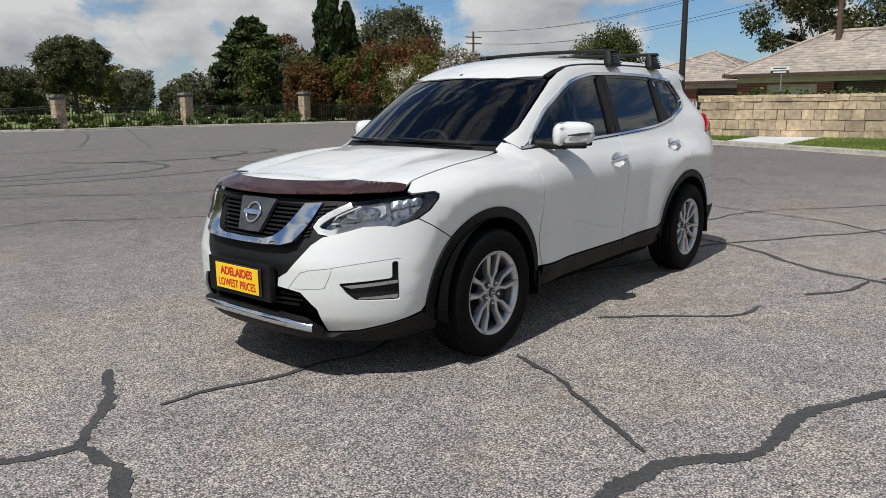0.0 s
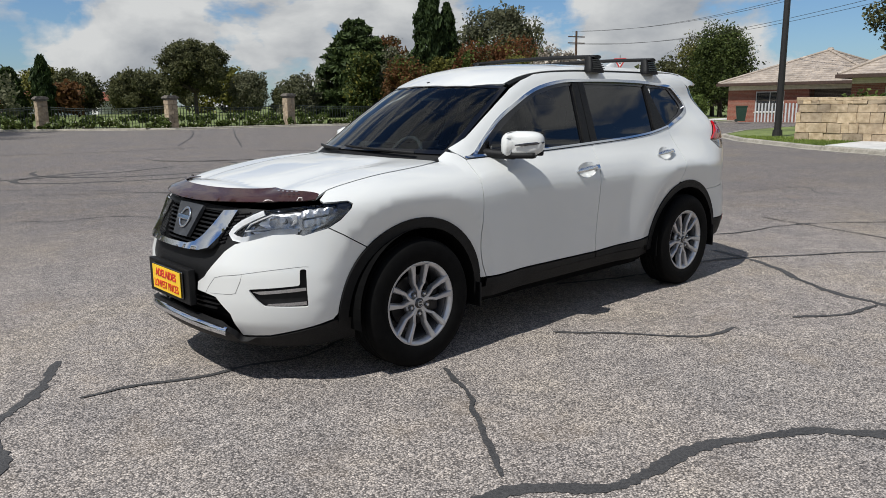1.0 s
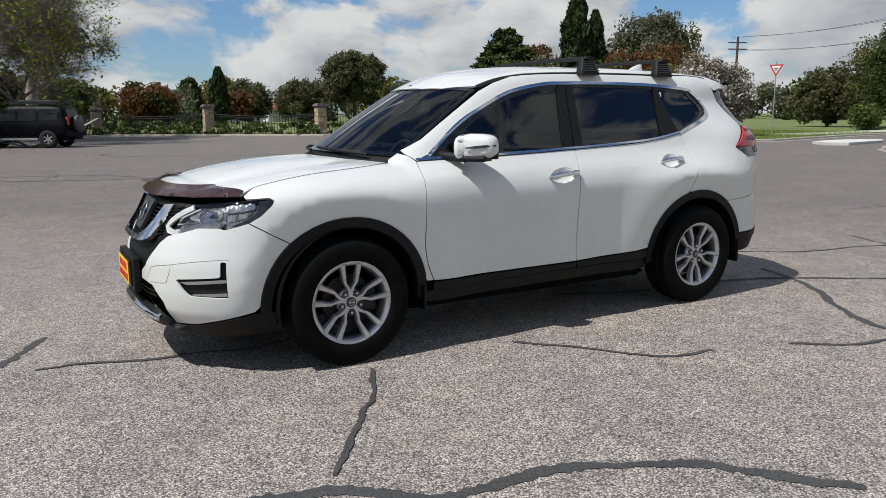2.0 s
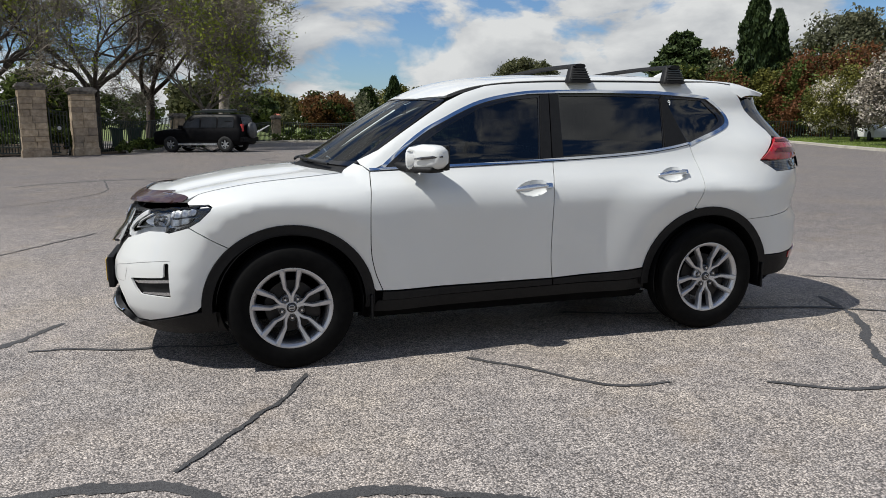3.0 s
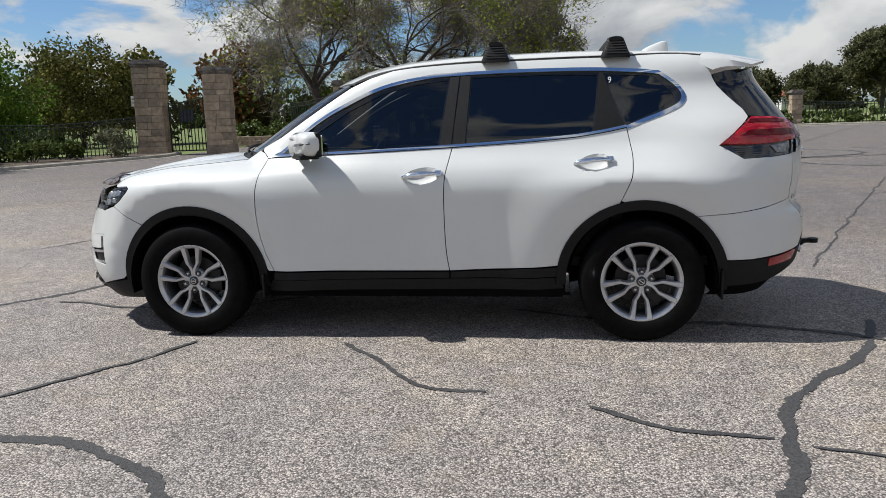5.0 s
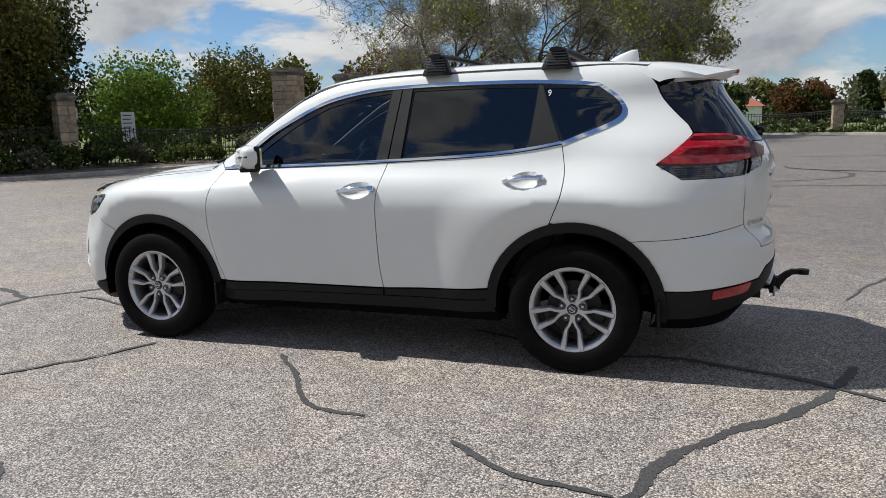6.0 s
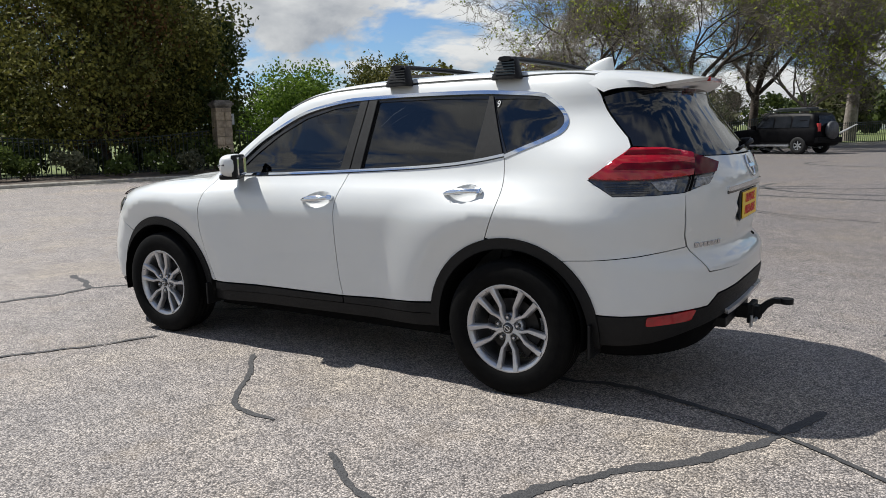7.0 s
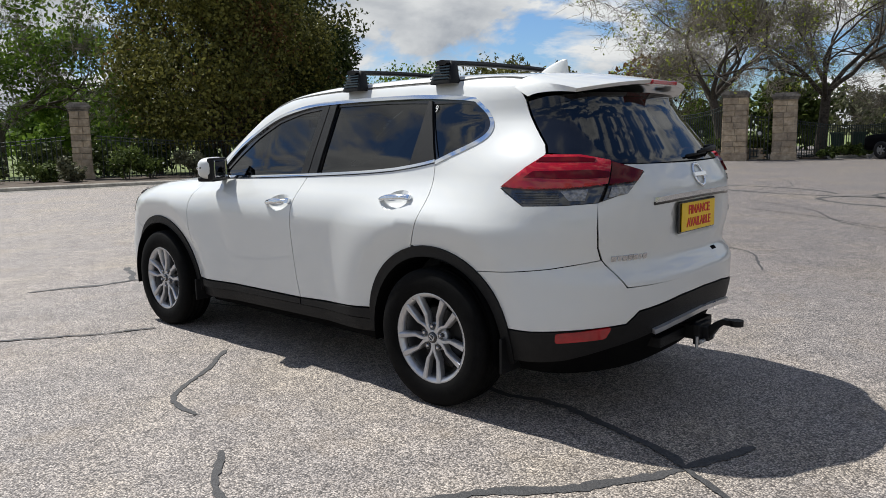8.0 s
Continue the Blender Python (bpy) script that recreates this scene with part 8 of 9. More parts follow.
lettering("lettering", "FINANCE", 0.060, Matrix.Translation((2.3415, 0.0, 0.975)) @ FACE_REAR, "plate_red", sales, 0.98, label="red words on the plate")
lettering("lettering", "AVAILABLE", 0.060, Matrix.Translation((2.3415, 0.0, 0.915)) @ FACE_REAR, "plate_red", sales, 0.92, label="red words on the plate")
for k, w in enumerate((0.013, 0.009, 0.012, 0.012, 0.013, 0.007, 0.012)):
    flat_on("model_mark", "chrome_dull", 2.112 + 0.0215 * k, 0.797, lambda bm, w=w: box(bm, -w, w, -0.012, 0.012, 0, 0.004, 0.001), 0.0005, 0, label="small chrome mark")
flat_on("model_mark", "chrome_dull", 2 * REAR_S - 2.16, 0.93, lambda bm: box(bm, -0.02, 0.02, -0.012, 0.012, 0, 0.004, 0.001), 0.0005, 0, label="small chrome mark")
flat_on("gate_catch", "car_shell", 2.745, 0.755, lambda bm: box(bm, -0.03, 0.03, -0.010, 0.012, -0.004, 0.002, 0.002), 0.0, 0, label="small dark recess in the tailgate")
# rear wiper
p0, p1 = Vector(wrap([2.80], [1.252])[0]), Vector(wrap([2.62], [1.240])[0])
bm = bmesh.new()
rod(bm, p0 + Vector((-0.01, 0, 0)), p0 + Vector((0.035, 0, 0.01)), 0.022, 0.018, 14)
tube(bm, [p0 + Vector((0.035, 0, 0.01)), (p0 + p1) / 2 + Vector((0.045, 0, 0.012)), p1 + Vector((0.025, 0, 0.004))], [0.013, 0.012, 0.008], 8)
tube(bm, [p0 + Vector((0.015, -0.06, -0.014)), p1 + Vector((0.012, -0.10, -0.012))], 0.007, 6)
part("rear_wiper", bm, "plastic_black", car, "black rear wiper", smooth=True)

# spoiler
nu, nv = 12, 33
top, low = [], []
for i in range(nu):
    u = i / (nu - 1)
    for j in range(nv):
        v = -1 + 2 * j / (nv - 1)
        y = v * (0.585 - 0.055 * u)
        x0, x1 = 1.800 - 0.130 * abs(v) ** 3, 2.150 - 0.17 * abs(v) ** 2.6
        x = x0 + (x1 - x0) * u
        z0 = float(over([x0], [y])[0][2]) + 0.0005
        z1 = 1.592 - 0.045 * abs(v) ** 2.2
        h = z0 + (z1 - z0) * u ** 1.2
        top.append((x, y, h))
        edge_ = abs(v) ** 8 * (1 - u) ** 0.8
        d0 = 0.075 - 0.028 * abs(v) ** 8
        lz = min(h - 0.016, z0 - d0 + (z1 - 0.016 - (z0 - d0)) * u ** 0.55)
        # the sides lean out with the body and back along the joint
        low.append((min(x + 0.085 * edge_, x1 - 0.012), y * 0.985 + math.copysign(0.42 * (h - lz) * edge_, v), lz))
k = nu * nv
faces = [(i * nv + j, (i + 1) * nv + j, (i + 1) * nv + j + 1, i * nv + j + 1) for i in range(nu - 1) for j in range(nv - 1)]
faces += [tuple(k + a for a in reversed(f)) for f in faces]
edge = [i * nv for i in range(nu)] + [(nu - 1) * nv + j for j in range(1, nv)] + [i * nv + nv - 1 for i in range(nu - 2, -1, -1)]
faces += [(b, a, k + a, k + b) for a, b in zip(edge, edge[1:])]
sp = from_arrays("spoiler", top + low, faces, "car_white", car, "white roof spoiler over the tailgate window", smooth=True)
bm = bmesh.new()
bm.from_mesh(sp.data)
bmesh.ops.recalc_face_normals(bm, faces=bm.faces[:])
for e in bm.edges:
    if len(e.link_faces) == 2 and e.calc_face_angle(0) > 0.7:
        e.smooth = False
bm.to_mesh(sp.data)
bm.free()
bm = bmesh.new()
box(bm, 2.105, 2.152, -0.13, 0.13, 1.572, 1.592, 0.004)
part("brake_light", bm, "lamp_red", car, "red high brake light under the spoiler")

surface("mirror_silver", (0.55, 0.56, 0.58), (0.60, 0.61, 0.63), 3, 0.02, metal=1.0, stain=0.03)
# door mirrors
for sgn in (1, -1):
    n1, n2 = 22, 14
    v, f = [], []
    for i in range(n1):
        a = 2 * math.pi * i / n1
        for j in range(n2 + 1):
            b = -math.pi / 2 + math.pi * j / n2
            sg = lambda t, e: math.copysign(abs(t) ** e, t)
            cx, cy, cz = sg(math.sin(b), 0.75), sg(math.cos(b), 0.55 if b < 0 else 0.16) * sg(math.cos(a), 0.62), sg(math.cos(b), 0.55 if b < 0 else 0.16) * sg(math.sin(a), 0.62)
            taper = 1 - 0.10 * cy
            x = -0.078 * max(-cx, 0) + 0.034 * max(cx, 0)
            v.append((x, -0.972 * sgn + (-0.126 * cy) * sgn + 0.0, 1.150 + 0.076 * cz * taper + 0.006 * cy))
    v = [(x - 0.600 - 0.03 * (abs(y) < 0.9), y, z) for x, y, z in v]
    for i in range(n1):
        for j in range(n2):
            a, b = i * (n2 + 1) + j, ((i + 1) % n1) * (n2 + 1) + j
            f.append((a, b, b + 1, a + 1))
    mir = from_arrays("door_mirror", v, f, "car_white", car, "white door mirror with a black foot", smooth=True)
    bm = bmesh.new()
    bm.from_mesh(mir.data)
    bmesh.ops.recalc_face_normals(bm, faces=bm.faces[:])
    bm.to_mesh(mir.data)
    bm.free()
    bm = bmesh.new()
    box(bm, -0.680, -0.562, -1.050, -0.860, 1.068, 1.102, 0.016, Matrix.Translation((-0.64, -0.88 * sgn, 0)) @ Matrix.Rotation(radians(34 * sgn), 4, "Z") @ Matrix.Translation((0.64, 0.88 * sgn, 0)) @ Matrix.Diagonal((1, sgn, 1, 1)))
    tube(bm, [(-0.72, -0.735 * sgn, 1.094), (-0.66, -0.80 * sgn, 1.092), (-0.63, -0.88 * sgn, 1.088), (-0.63, -0.93 * sgn, 1.088)], [0.034, 0.028, 0.026, 0.026], 10)
    part("mirror_foot", bm, "plastic_black", mir, "black plastic mirror foot", smooth=True)
    bm = bmesh.new()
    box(bm, -0.5590, -0.5550, -1.068, -0.878, 1.094, 1.206, 0.012, Matrix.Diagonal((1, sgn, 1, 1)))
    part("mirror_glass", bm, "mirror_silver", mir, "silvered mirror glass")
    bm = bmesh.new()
    box(bm, -0.592, -0.5580, -1.090, -0.854, 1.079, 1.221, 0.016, Matrix.Diagonal((1, sgn, 1, 1)))
    part("mirror_bezel", bm, "plastic_black", mir, "black mirror bezel")
    bm = bmesh.new()
    tube(bm, [(-0.690, -0.935 * sgn, 1.146), (-0.688, -0.99 * sgn, 1.150), (-0.675, -1.050 * sgn, 1.156), (-0.632, -1.096 * sgn, 1.160)], [0.004, 0.0085, 0.0085, 0.006], 6)
    part("indicator", bm, "lamp_smoke", mir, "thin dark indicator strip")
    swing = Matrix.Translation((-0.64, -0.88 * sgn, 0)) @ Matrix.Rotation(radians(34 * sgn), 4, "Z") @ Matrix.Translation((0.64, 0.88 * sgn, 0))
    mir.data.transform(swing)
    for o in mir.children:
        if o.name.split(".")[0] in ("mirror_glass", "mirror_bezel", "indicator"):
            o.data.transform(swing)
    mir.matrix_basis = Matrix.Translation((0.005, 0.060 * sgn, 0.018))
    panel("mirror_patch", [[(-0.862, 1.092), (-0.70, 1.10), (-0.69, 1.165)]], "plastic_black", off=0.003, gap=0, rim=0.008, sides=(sgn,), label="black corner at the foot of the window")

surface("barrel_dark", (0.045, 0.045, 0.047), (0.09, 0.09, 0.093), 12, 0.5, metal=0.3, stain=0.4, stain_scale=5)
# wheels
def tyre_mesh(bm):
    half = [(0.224, -0.094), (0.236, -0.104), (0.262, -0.1115), (0.296, -0.1125), (0.322, -0.108), (0.336, -0.101), (0.345, -0.092), (0.3505, -0.078), (0.352, -0.062), (0.352, -0.060), (0.344, -0.058), (0.344, -0.052), (0.352, -0.050), (0.3525, -0.024), (0.345, -0.022), (0.345, -0.014), (0.3525, -0.012)]
    prof = half + [(r, -a) for r, a in reversed(half)]
    ring_profile(bm, prof, 56)
    for f in bm.faces:
        f.smooth = True


SPOKE_LAT = curve((0.02, 0.005), (0.060, 0.007), (0.078, 0.011), (0.095, 0.023), (0.112, 0.033), (0.15, 0.039), (0.216, 0.049))
SPOKE_HALF = curve((0.02, 0.009), (0.06, 0.0115), (0.115, 0.0125), (0.17, 0.0155), (0.216, 0.0190))


def spoke_mesh(bm, ang, sds):
    for sd in sds:
        n = 10
        rows = []
        for i in range(n):
            t = i / (n - 1)
            r = 0.026 + 0.188 * t
            lat = sd * float(SPOKE_LAT(r))
            y = -0.070 - 0.022 * t ** 1.4
            w = float(SPOKE_HALF(r))
            sec = [(-w, 0.016), (-w * 0.95, -0.003), (-w * 0.72, -0.009), (w * 0.45, -0.010), (w * 0.80, -0.004), (w * 1.15, 0.016), (w * 0.8, 0.030), (-w * 0.8, 0.030)]
            rows.append([bm.verts.new((lat + a, y + b, r)) for a, b in sec])
        for p, q in zip(rows, rows[1:]):
            for k in range(8):
                bm.faces.new((p[k], p[(k + 1) % 8], q[(k + 1) % 8], q[k]))
        bm.faces.new(rows[0][::-1])
        bm.faces.new(rows[-1])
    bmesh.ops.recalc_face_normals(bm, faces=bm.faces[:])
    bmesh.ops.rotate(bm, verts=bm.verts[:], cent=(0, 0, 0), matrix=Matrix.Rotation(ang, 3, "Y"))


def make_wheel():
    bm = bmesh.new()
    ring_profile(bm, [(0.203, -0.066), (0.2045, -0.080), (0.212, -0.092), (0.222, -0.097), (0.2300, -0.099), (0.2335, -0.095), (0.2335, -0.086), (0.224, -0.080), (0.206, -0.060), (0.203, -0.066)], 56)
    for f in bm.faces:
        f.smooth = True
    bmesh.ops.recalc_face_normals(bm, faces=bm.faces[:])
    wheel = finish("wheel", bm, "alloy", car, "alloy wheel with ten spokes and a black tyre")
    bm = bmesh.new()
    ring_profile(bm, [(0.222, 0.098), (0.205, 0.085), (0.196, 0.02), (0.199, -0.060), (0.207, -0.064), (0.214, 0.03), (0.224, 0.098), (0.222, 0.098)], 44)
    bmesh.ops.recalc_face_normals(bm, faces=bm.faces[:])
    part("barrel", bm, "barrel_dark", wheel, "dark grey inner barrel of the rim", smooth=True)
    bm = bmesh.new()
    tyre_mesh(bm)
    bmesh.ops.recalc_face_normals(bm, faces=bm.faces[:])
    part("tyre", bm, "rubber", wheel, "black rubber tyre")
    bm = bmesh.new()
    spoke_mesh(bm, 0, (-1,))
    spoke_l = part("spoke", bm, "alloy", wheel)
    bm = bmesh.new()
    spoke_mesh(bm, 0, (1,))
    spoke_r = part("spoke", bm, "alloy", wheel)
    for i in range(1, 5):
        for o in (spoke_l, spoke_r):
            share("spoke", o.data, wheel, Matrix.Rotation(2 * math.pi * i / 5, 4, "Y"))
    bm = bmesh.new()
    ring_profile(bm, [(0.0, -0.078), (0.030, -0.078), (0.034, -0.079), (0.040, -0.074), (0.043, -0.062), (0.072, -0.054), (0.076, -0.03), (0.05, -0.02)], 40)
    bmesh.ops.recalc_face_normals(bm, faces=bm.faces[:])
    part("hub", bm, "alloy", wheel, "silver wheel hub", smooth=True)
    bm = bmesh.new()
    ring_profile(bm, [(0.0, -0.088), (0.022, -0.087), (0.028, -0.083), (0.029, -0.076)], 32)
    bmesh.ops.recalc_face_normals(bm, faces=bm.faces[:])
    cap = part("hub_cap", bm, "plastic_gloss", wheel, "black hub cap with a silver ring", smooth=True)
    bm = bmesh.new()
    torus(bm, 0.016, 0.016, 0.0022, 24, 6)
    box(bm, -0.018, 0.018, -0.003, 0.003, -0.001, 0.002)
    bmesh.ops.transform(bm, matrix=Matrix.Translation((0, -0.0885, 0)) @ FACE_SIDE, verts=bm.verts[:])
    part("cap_ring", bm, "chrome_dull", cap)
    bm = bmesh.new()
    ring_profile(bm, [(0.0, -0.076), (0.007, -0.076), (0.0095, -0.072), (0.0105, -0.05), (0.0125, -0.048)], 6)
    bmesh.ops.recalc_face_normals(bm, faces=bm.faces[:])
    nut = part("wheel_nut", bm, "chrome_dull", wheel)
    bm = bmesh.new()
    ring_profile(bm, [(0.0125, -0.069), (0.0175, -0.070), (0.0185, -0.068)], 20)
    sock = part("nut_socket", bm, "plastic_gloss", wheel)
    for i in range(5):
        a = 2 * math.pi * (i + 0.5) / 5
        m = Matrix.Translation((0.0580 * math.sin(a), -0.012, 0.0580 * math.cos(a)))
        for o, nm in ((nut, "wheel_nut"), (sock, "nut_socket")):
            if i == 0:
                o.matrix_basis = m
            else:
                share(nm, o.data, wheel, m)
    bm = bmesh.new()
    ring_profile(bm, [(0.05, -0.035), (0.075, -0.020), (0.145, -0.018), (0.147, -0.012), (0.147, 0.004), (0.07, 0.006)], 44)
    bmesh.ops.recalc_face_normals(bm, faces=bm.faces[:])
    part("brake_disc", bm, "brake_dark", wheel, "dark steel brake disc")
    bm = bmesh.new()
    box(bm, 0.075, 0.165, -0.045, 0.03, -0.07, 0.07, 0.015)
    part("brake_caliper", bm, "brake_dark", wheel, "dark brake caliper")
    return wheel


wheel = make_wheel()
wheel.matrix_basis = pose(AXF, -0.774, 0.350, 0, 0, 0)
for x, y, sp_, tz in ((AXR, -0.774, 36, 0), (AXF, 0.774, 5, 180), (AXR, 0.774, -11, 180)):
    copy_thing(wheel, pose(x, y, 0.350, 0, sp_, tz))
# mud flaps
for sg in (-1, 1):
    for x, z0, z1 in ((-0.905, 0.245, 0.39), (1.785, 0.25, 0.42)):
        bm = bmesh.new()
        box(bm, x, x + 0.014, min(sg * 0.66, sg * 0.872), max(sg * 0.66, sg * 0.872), z0, z1, 0.004)
        part("mud_flap", bm, "plastic_black", car, "black mud flap")

# roof bars
for x in (0.525, 1.218):
    zt = float(over([x], [0.545])[0][2])
    bm = bmesh.new()
    sec = [(-0.040, 0.0), (-0.030, 0.012), (0.0, 0.016), (0.030, 0.012), (0.040, 0.0), (0.025, -0.010), (-0.025, -0.010)]
    rows = []
    for i in range(21):
        y = -0.60 + 1.2 * i / 20
        zc = zt + 0.092 + 0.012 * (1 - (y / 0.6) ** 2)
        rows.append([bm.verts.new((x + a, y, zc + b)) for a, b in sec])
    for p, q in zip(rows, rows[1:]):
        for k in range(7):
            bm.faces.new((p[k], p[(k + 1) % 7], q[(k + 1) % 7], q[k]))
    bm.faces.new(rows[0][::-1])
    bm.faces.new(rows[-1])
    bmesh.ops.recalc_face_normals(bm, faces=bm.faces[:])
    rack = tagged(finish("roof_bar", bm, "plastic_black", car), "black aerofoil roof bar with two feet")
    for sg in (-1, 1):
        bm = bmesh.new()
        lev = [(0.0, 0.082, 0.035), (0.012, 0.084, 0.038), (0.045, 0.070, 0.036), (0.085, 0.056, 0.032), (0.112, 0.046, 0.026), (0.118, 0.034, 0.018)]
        rows = []
        for h, a, b in lev:
            rows.append([bm.verts.new((x + a * math.copysign(abs(math.cos(t)) ** 0.45, math.cos(t)), sg * 0.575 + b * math.copysign(abs(math.sin(t)) ** 0.45, math.sin(t)) - sg * 0.03 * h / 0.118, zt - 0.012 + h)) for t in (2 * math.pi * k / 20 for k in range(20))])
        for p, q in zip(rows, rows[1:]):
            for k in range(20):
                f = bm.faces.new((p[k], p[(k + 1) % 20], q[(k + 1) % 20], q[k]))
                f.smooth = True
        bm.faces.new(rows[-1])
        bmesh.ops.recalc_face_normals(bm, faces=bm.faces[:])
        ft = part("bar_foot", bm, "plastic_black", rack, "black foot of the roof bar")
        bm = bmesh.new()
        for k in range(5):
            a = 0.066 - 0.004 * k
            yy = sg * (0.575 + 0.037 - 0.006 * k)
            box(bm, x - a, x + a, min(yy, yy + sg * 0.003), max(yy, yy + sg * 0.003), zt + 0.012 + 0.015 * k, zt + 0.018 + 0.015 * k)
        part("foot_rib", bm, "plastic_gloss", rack)
# aerial fin
bm = bmesh.new()
rows = []
for i in range(8):
    t = i / 7
    x0, x1 = 1.41 + 0.145 * t ** 1.6, 1.600 - 0.012 * t
    w = 0.030 * (1 - 0.78 * t)
    h = 1.655 + 0.085 * t ** 0.8
    rows.append([bm.verts.new((x0 + (x1 - x0) * (0.5 - 0.5 * math.cos(a)), w * math.sin(a), h)) for a in (2 * math.pi * k / 18 for k in range(18))])
for p, q in zip(rows, rows[1:]):
    for k in range(18):
        bm.faces.new((p[k], p[(k + 1) % 18], q[(k + 1) % 18], q[k]))
bm.faces.new(rows[-1])
bmesh.ops.recalc_face_normals(bm, faces=bm.faces[:])
part("aerial_fin", bm, "car_white", car, "white shark-fin aerial", smooth=True)

# tow bar
bm = bmesh.new()
box(bm, 2.18, 2.42, -0.035, 0.035, 0.330, 0.400, 0.006)
box(bm, 2.20, 2.30, -0.30, 0.30, 0.335, 0.385, 0.006)
box(bm, 2.36, 2.39, -0.075, 0.075, 0.315, 0.415, 0.006)
tow = part("tow_bar", bm, "plastic_black", car, "black steel tow bar")
bm = bmesh.new()
out = [(2.38, 0.335), (2.41, 0.330), (2.455, 0.395), (2.485, 0.420), (2.54, 0.422), (2.565, 0.430), (2.562, 0.445), (2.48, 0.447), (2.445, 0.430), (2.40, 0.392), (2.38, 0.392)]
prism(bm, out, -0.022, 0.022)
bmesh.ops.transform(bm, matrix=Matrix(((1, 0, 0, 0), (0, 0, -1, 0), (0, 1, 0, 0), (0, 0, 0, 1))), verts=bm.verts[:])
rod(bm, (2.54, 0, 0.421), (2.54, 0, 0.449), 0.033, n=20)
part("tow_tongue", bm, "plastic_black", tow, "black tow tongue")
bm = bmesh.new()
rod(bm, (2.40, -0.075, 0.335), (2.40, 0.075, 0.335), 0.010, n=10)
rod(bm, (2.385, -0.085, 0.30), (2.385, -0.085, 0.36), 0.008, n=10)
part("tow_pin", bm, "galvanised", tow)
bm = bmesh.new()
tube(bm, [(1.70, -0.42, 0.285), (2.00, -0.43, 0.280), (2.10, -0.44, 0.272)], 0.026, 16)
part("exhaust_pipe", bm, "brake_iron", car, "steel exhaust pipe")
# front wipers
for y0, y1 in ((0.05, 0.56), (-0.50, 0.02)):
    bm = bmesh.new()
    line = []
    for k in range(9):
        y = y0 + (y1 - y0) * k / 8
        q = over([-1.215 + 0.56 * y * y + 0.03 * k / 8], [y])[0]
        line.append((q[0], q[1], q[2] + 0.018))
    tube(bm, line, [0.009] * 8 + [0.006], 6)
    part("wiper", bm, "plastic_black", car, "black windscreen wiper")

# ---- the cabin ----
bm = bmesh.new()
rows = []
for i in range(25):
    y = -0.70 + 1.4 * i / 24
    bow = 0.42 * y * y
    rows.append([bm.verts.new((x + bow * b, y, z)) for x, z, b in ((-1.16, 1.055, 1), (-0.95, 1.070, 1), (-0.72, 1.060, 0.6), (-0.60, 1.020, 0.3), (-0.56, 0.92, 0.2), (-0.62, 0.62, 0.0), (-0.72, 0.35, 0))])
for p, q in zip(rows, rows[1:]):
    for k in range(6):
        bm.faces.new((p[k], q[k], q[k + 1], p[k + 1]))
bmesh.ops.recalc_face_normals(bm, faces=bm.faces[:])
part("dashboard", bm, "cabin_dark", car, "dark grey dashboard", smooth=True)
bm = bmesh.new()
box(bm, -0.80, -0.58, 0.20, 0.54, 1.03, 1.085, 0.03)
part("binnacle", bm, "cabin_dark", car, "dark instrument hood")
bm = bmesh.new()
torus(bm, 0.178, 0.178, 0.016, 36, 8, 1.0)
box(bm, -0.165, 0.165, -0.028, 0.012, -0.012, 0.008, 0.006)
box(bm, -0.022, 0.022, -0.17, 0.0, -0.012, 0.008, 0.006)
disc(bm, 0.062, 0.02)
bmesh.ops.transform(bm, matrix=Matrix.Translation((-0.44, 0.37, 1.00)) @ Matrix.Rotation(radians(24), 4, "Y") @ FACE_REAR, verts=bm.verts[:])
part("steering_wheel", bm, "cabin_dark", car, "dark steering wheel on the driver's side")


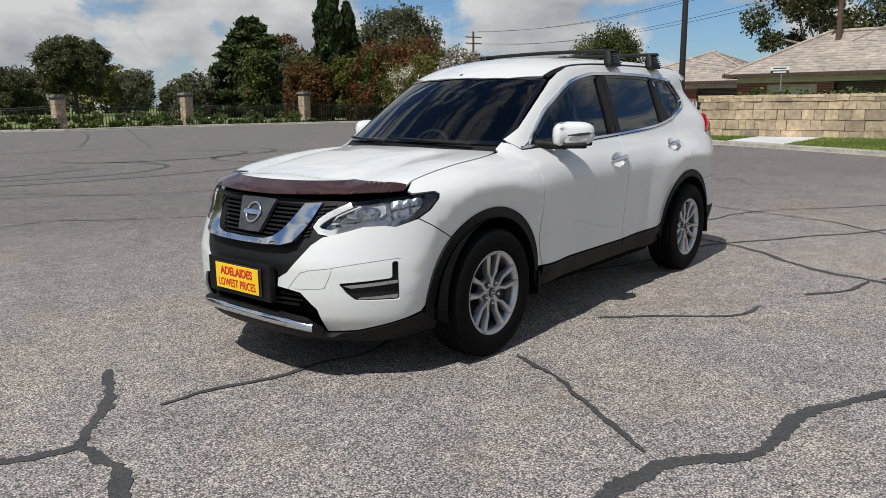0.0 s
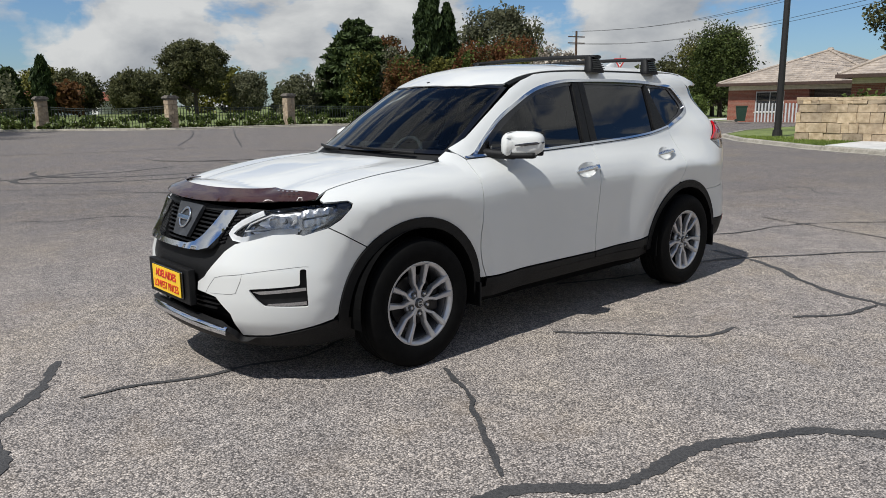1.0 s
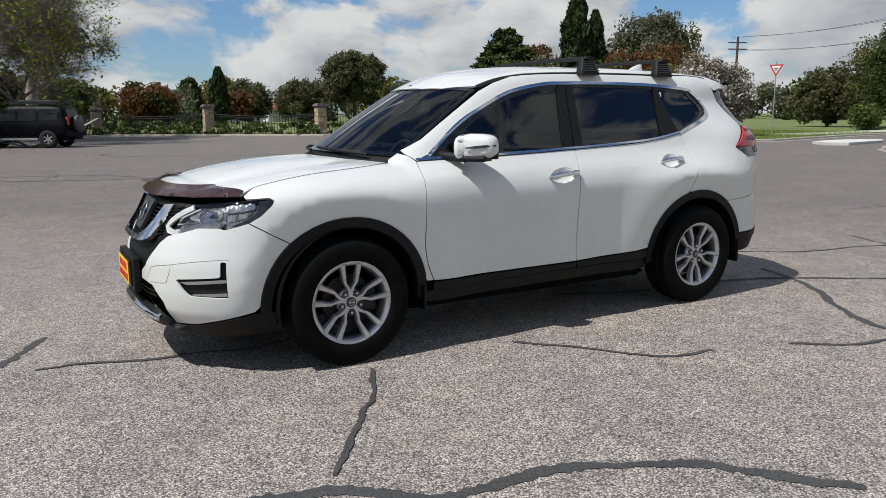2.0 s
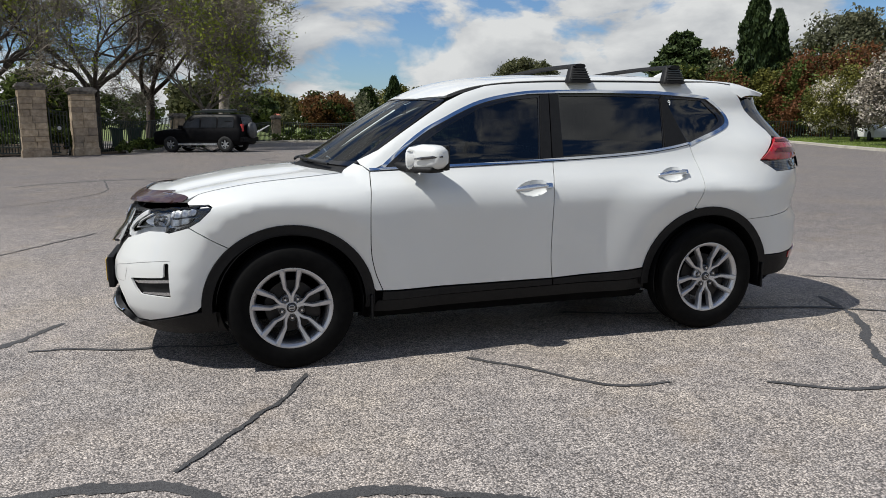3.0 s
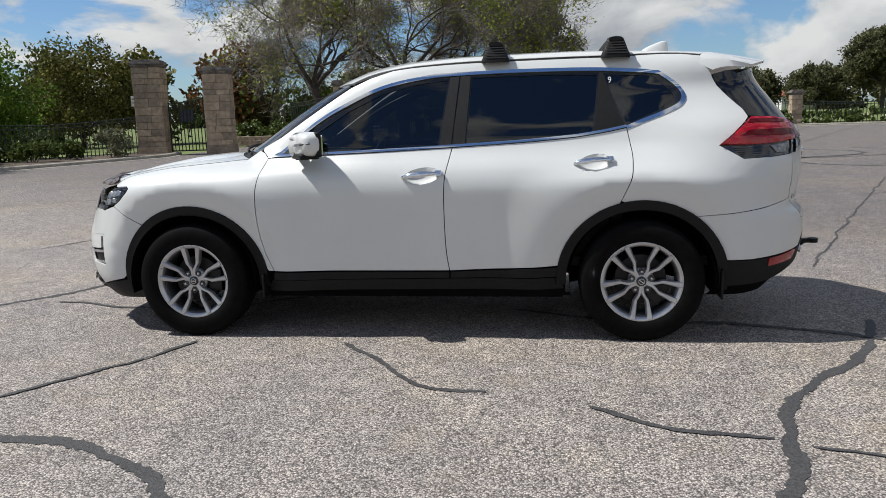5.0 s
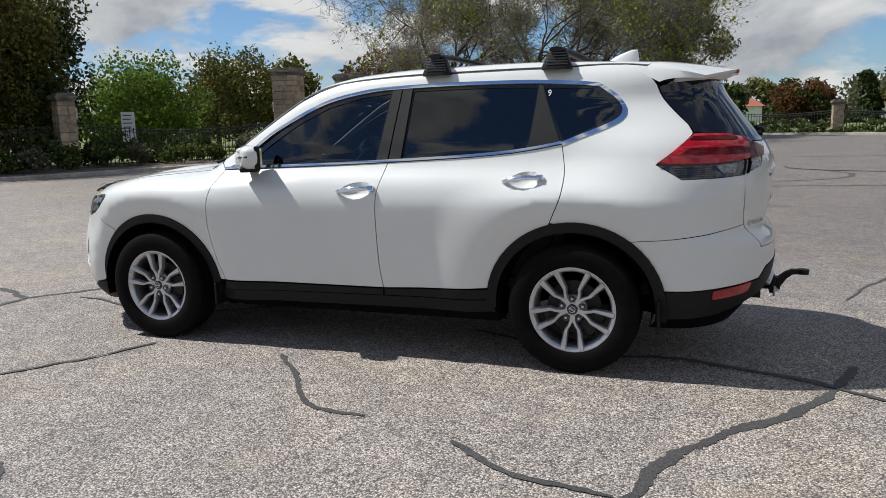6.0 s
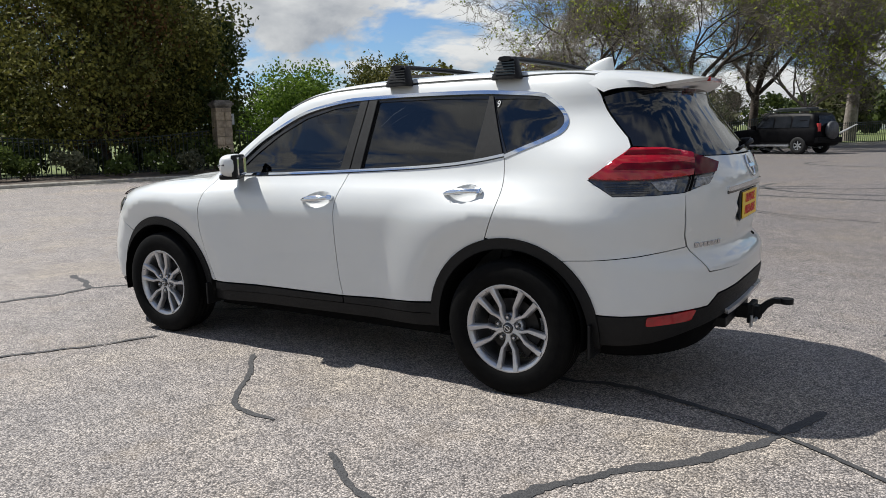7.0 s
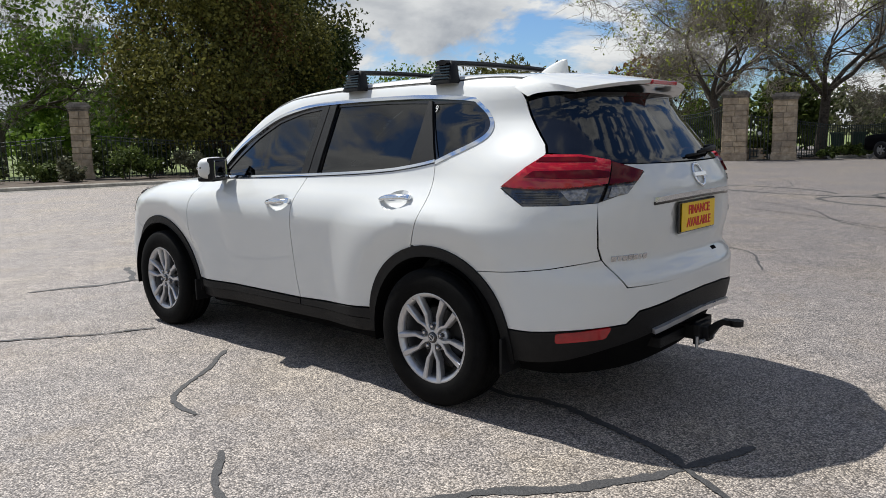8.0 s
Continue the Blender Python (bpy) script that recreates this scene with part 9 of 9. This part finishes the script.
def seat(x, y, w, rear=False):
    bm = bmesh.new()
    box(bm, x - 0.50, x + 0.02, y - w, y + w, 0.46, 0.64, 0.05)
    part("seat_cushion", bm, "cabin_dark", car, "dark cloth seat cushion")
    bm = bmesh.new()
    box(bm, -0.07, 0.07, y - w, y + w, 0.0, 0.60, 0.05, Matrix.Translation((x, 0, 0.58)) @ Matrix.Rotation(radians(14), 4, "Y"))
    part("seat_back", bm, "cabin_dark", car, "dark cloth seat back")
    for yy in ((y,) if not rear else (y - 0.40, y, y + 0.40)):
        bm = bmesh.new()
        box(bm, -0.045, 0.045, yy - 0.125, yy + 0.125, 0.66, 0.84, 0.035, Matrix.Translation((x, 0, 0.56)) @ Matrix.Rotation(radians(10), 4, "Y"))
        rod(bm, (x + 0.10, yy - 0.05, 1.12), (x + 0.12, yy - 0.05, 1.25), 0.007)
        rod(bm, (x + 0.10, yy + 0.05, 1.12), (x + 0.12, yy + 0.05, 1.25), 0.007)
        part("headrest", bm, "cabin_dark", car, "dark headrest")


seat(0.16, -0.37, 0.25), seat(0.16, 0.37, 0.25), seat(1.10, 0.0, 0.62, True)
X, Y = np.meshgrid(np.linspace(-0.30, 1.85, 30), np.linspace(-0.50, 0.50, 15), indexing="ij")
V = over(X, Y).reshape(-1, 3) - np.array([0, 0, 0.045])
from_arrays("headlining", V, [(i * 15 + j, i * 15 + j + 1, (i + 1) * 15 + j + 1, (i + 1) * 15 + j) for i in range(29) for j in range(14)], "cabin_grey", car, "pale grey roof lining", smooth=True)
for sgn in (1, -1):
    for nm, line, w in (("pillar_trim", [(-0.88, 1.10), (-0.60, 1.285), (-0.36, 1.42), (-0.12, 1.515)], 0.05), ("pillar_trim", [(0.262, 1.10), (0.312, 1.54)], 0.09), ("pillar_trim", [(1.235, 1.18), (1.215, 1.53)], 0.10)):
        panel(nm, [ribbon(smooth_line(line, 4), w)], "cabin_grey" if line[0][0] < 0 else "cabin_dark", off=-0.035, gap=0, rim=0.02, sides=(sgn,), label="cabin pillar trim")
bm = bmesh.new()
box(bm, -0.52, -0.49, -0.11, 0.11, 1.425, 1.485, 0.012)
rod(bm, (-0.50, 0, 1.48), (-0.52, 0, 1.545), 0.012)
part("inner_mirror", bm, "cabin_dark", car, "dark rear-view mirror")
bm = bmesh.new()
box(bm, 0.45, 2.10, -0.66, 0.66, 0.40, 0.46, 0.02)
box(bm, 1.20, 1.26, -0.62, 0.62, 0.46, 1.12, 0.02)
part("cabin_floor", bm, "cabin_dark", car, "dark carpeted cabin floor")
# writing on the quarter window
q = wrap([1.292], [1.488])[0]
nq = Vector(outward(np.array([q]))[0])
rt = Vector((0, 0, 1)).cross(nq).normalized()
m9 = Matrix((rt, nq.cross(rt), nq)).transposed().to_4x4()
m9.translation = Vector(q) + nq * -0.009
lettering("window_mark", "9", 0.055, m9, "paper_white", car, 0.8, 0.0004, label="white figure 9 chalked on the glass")
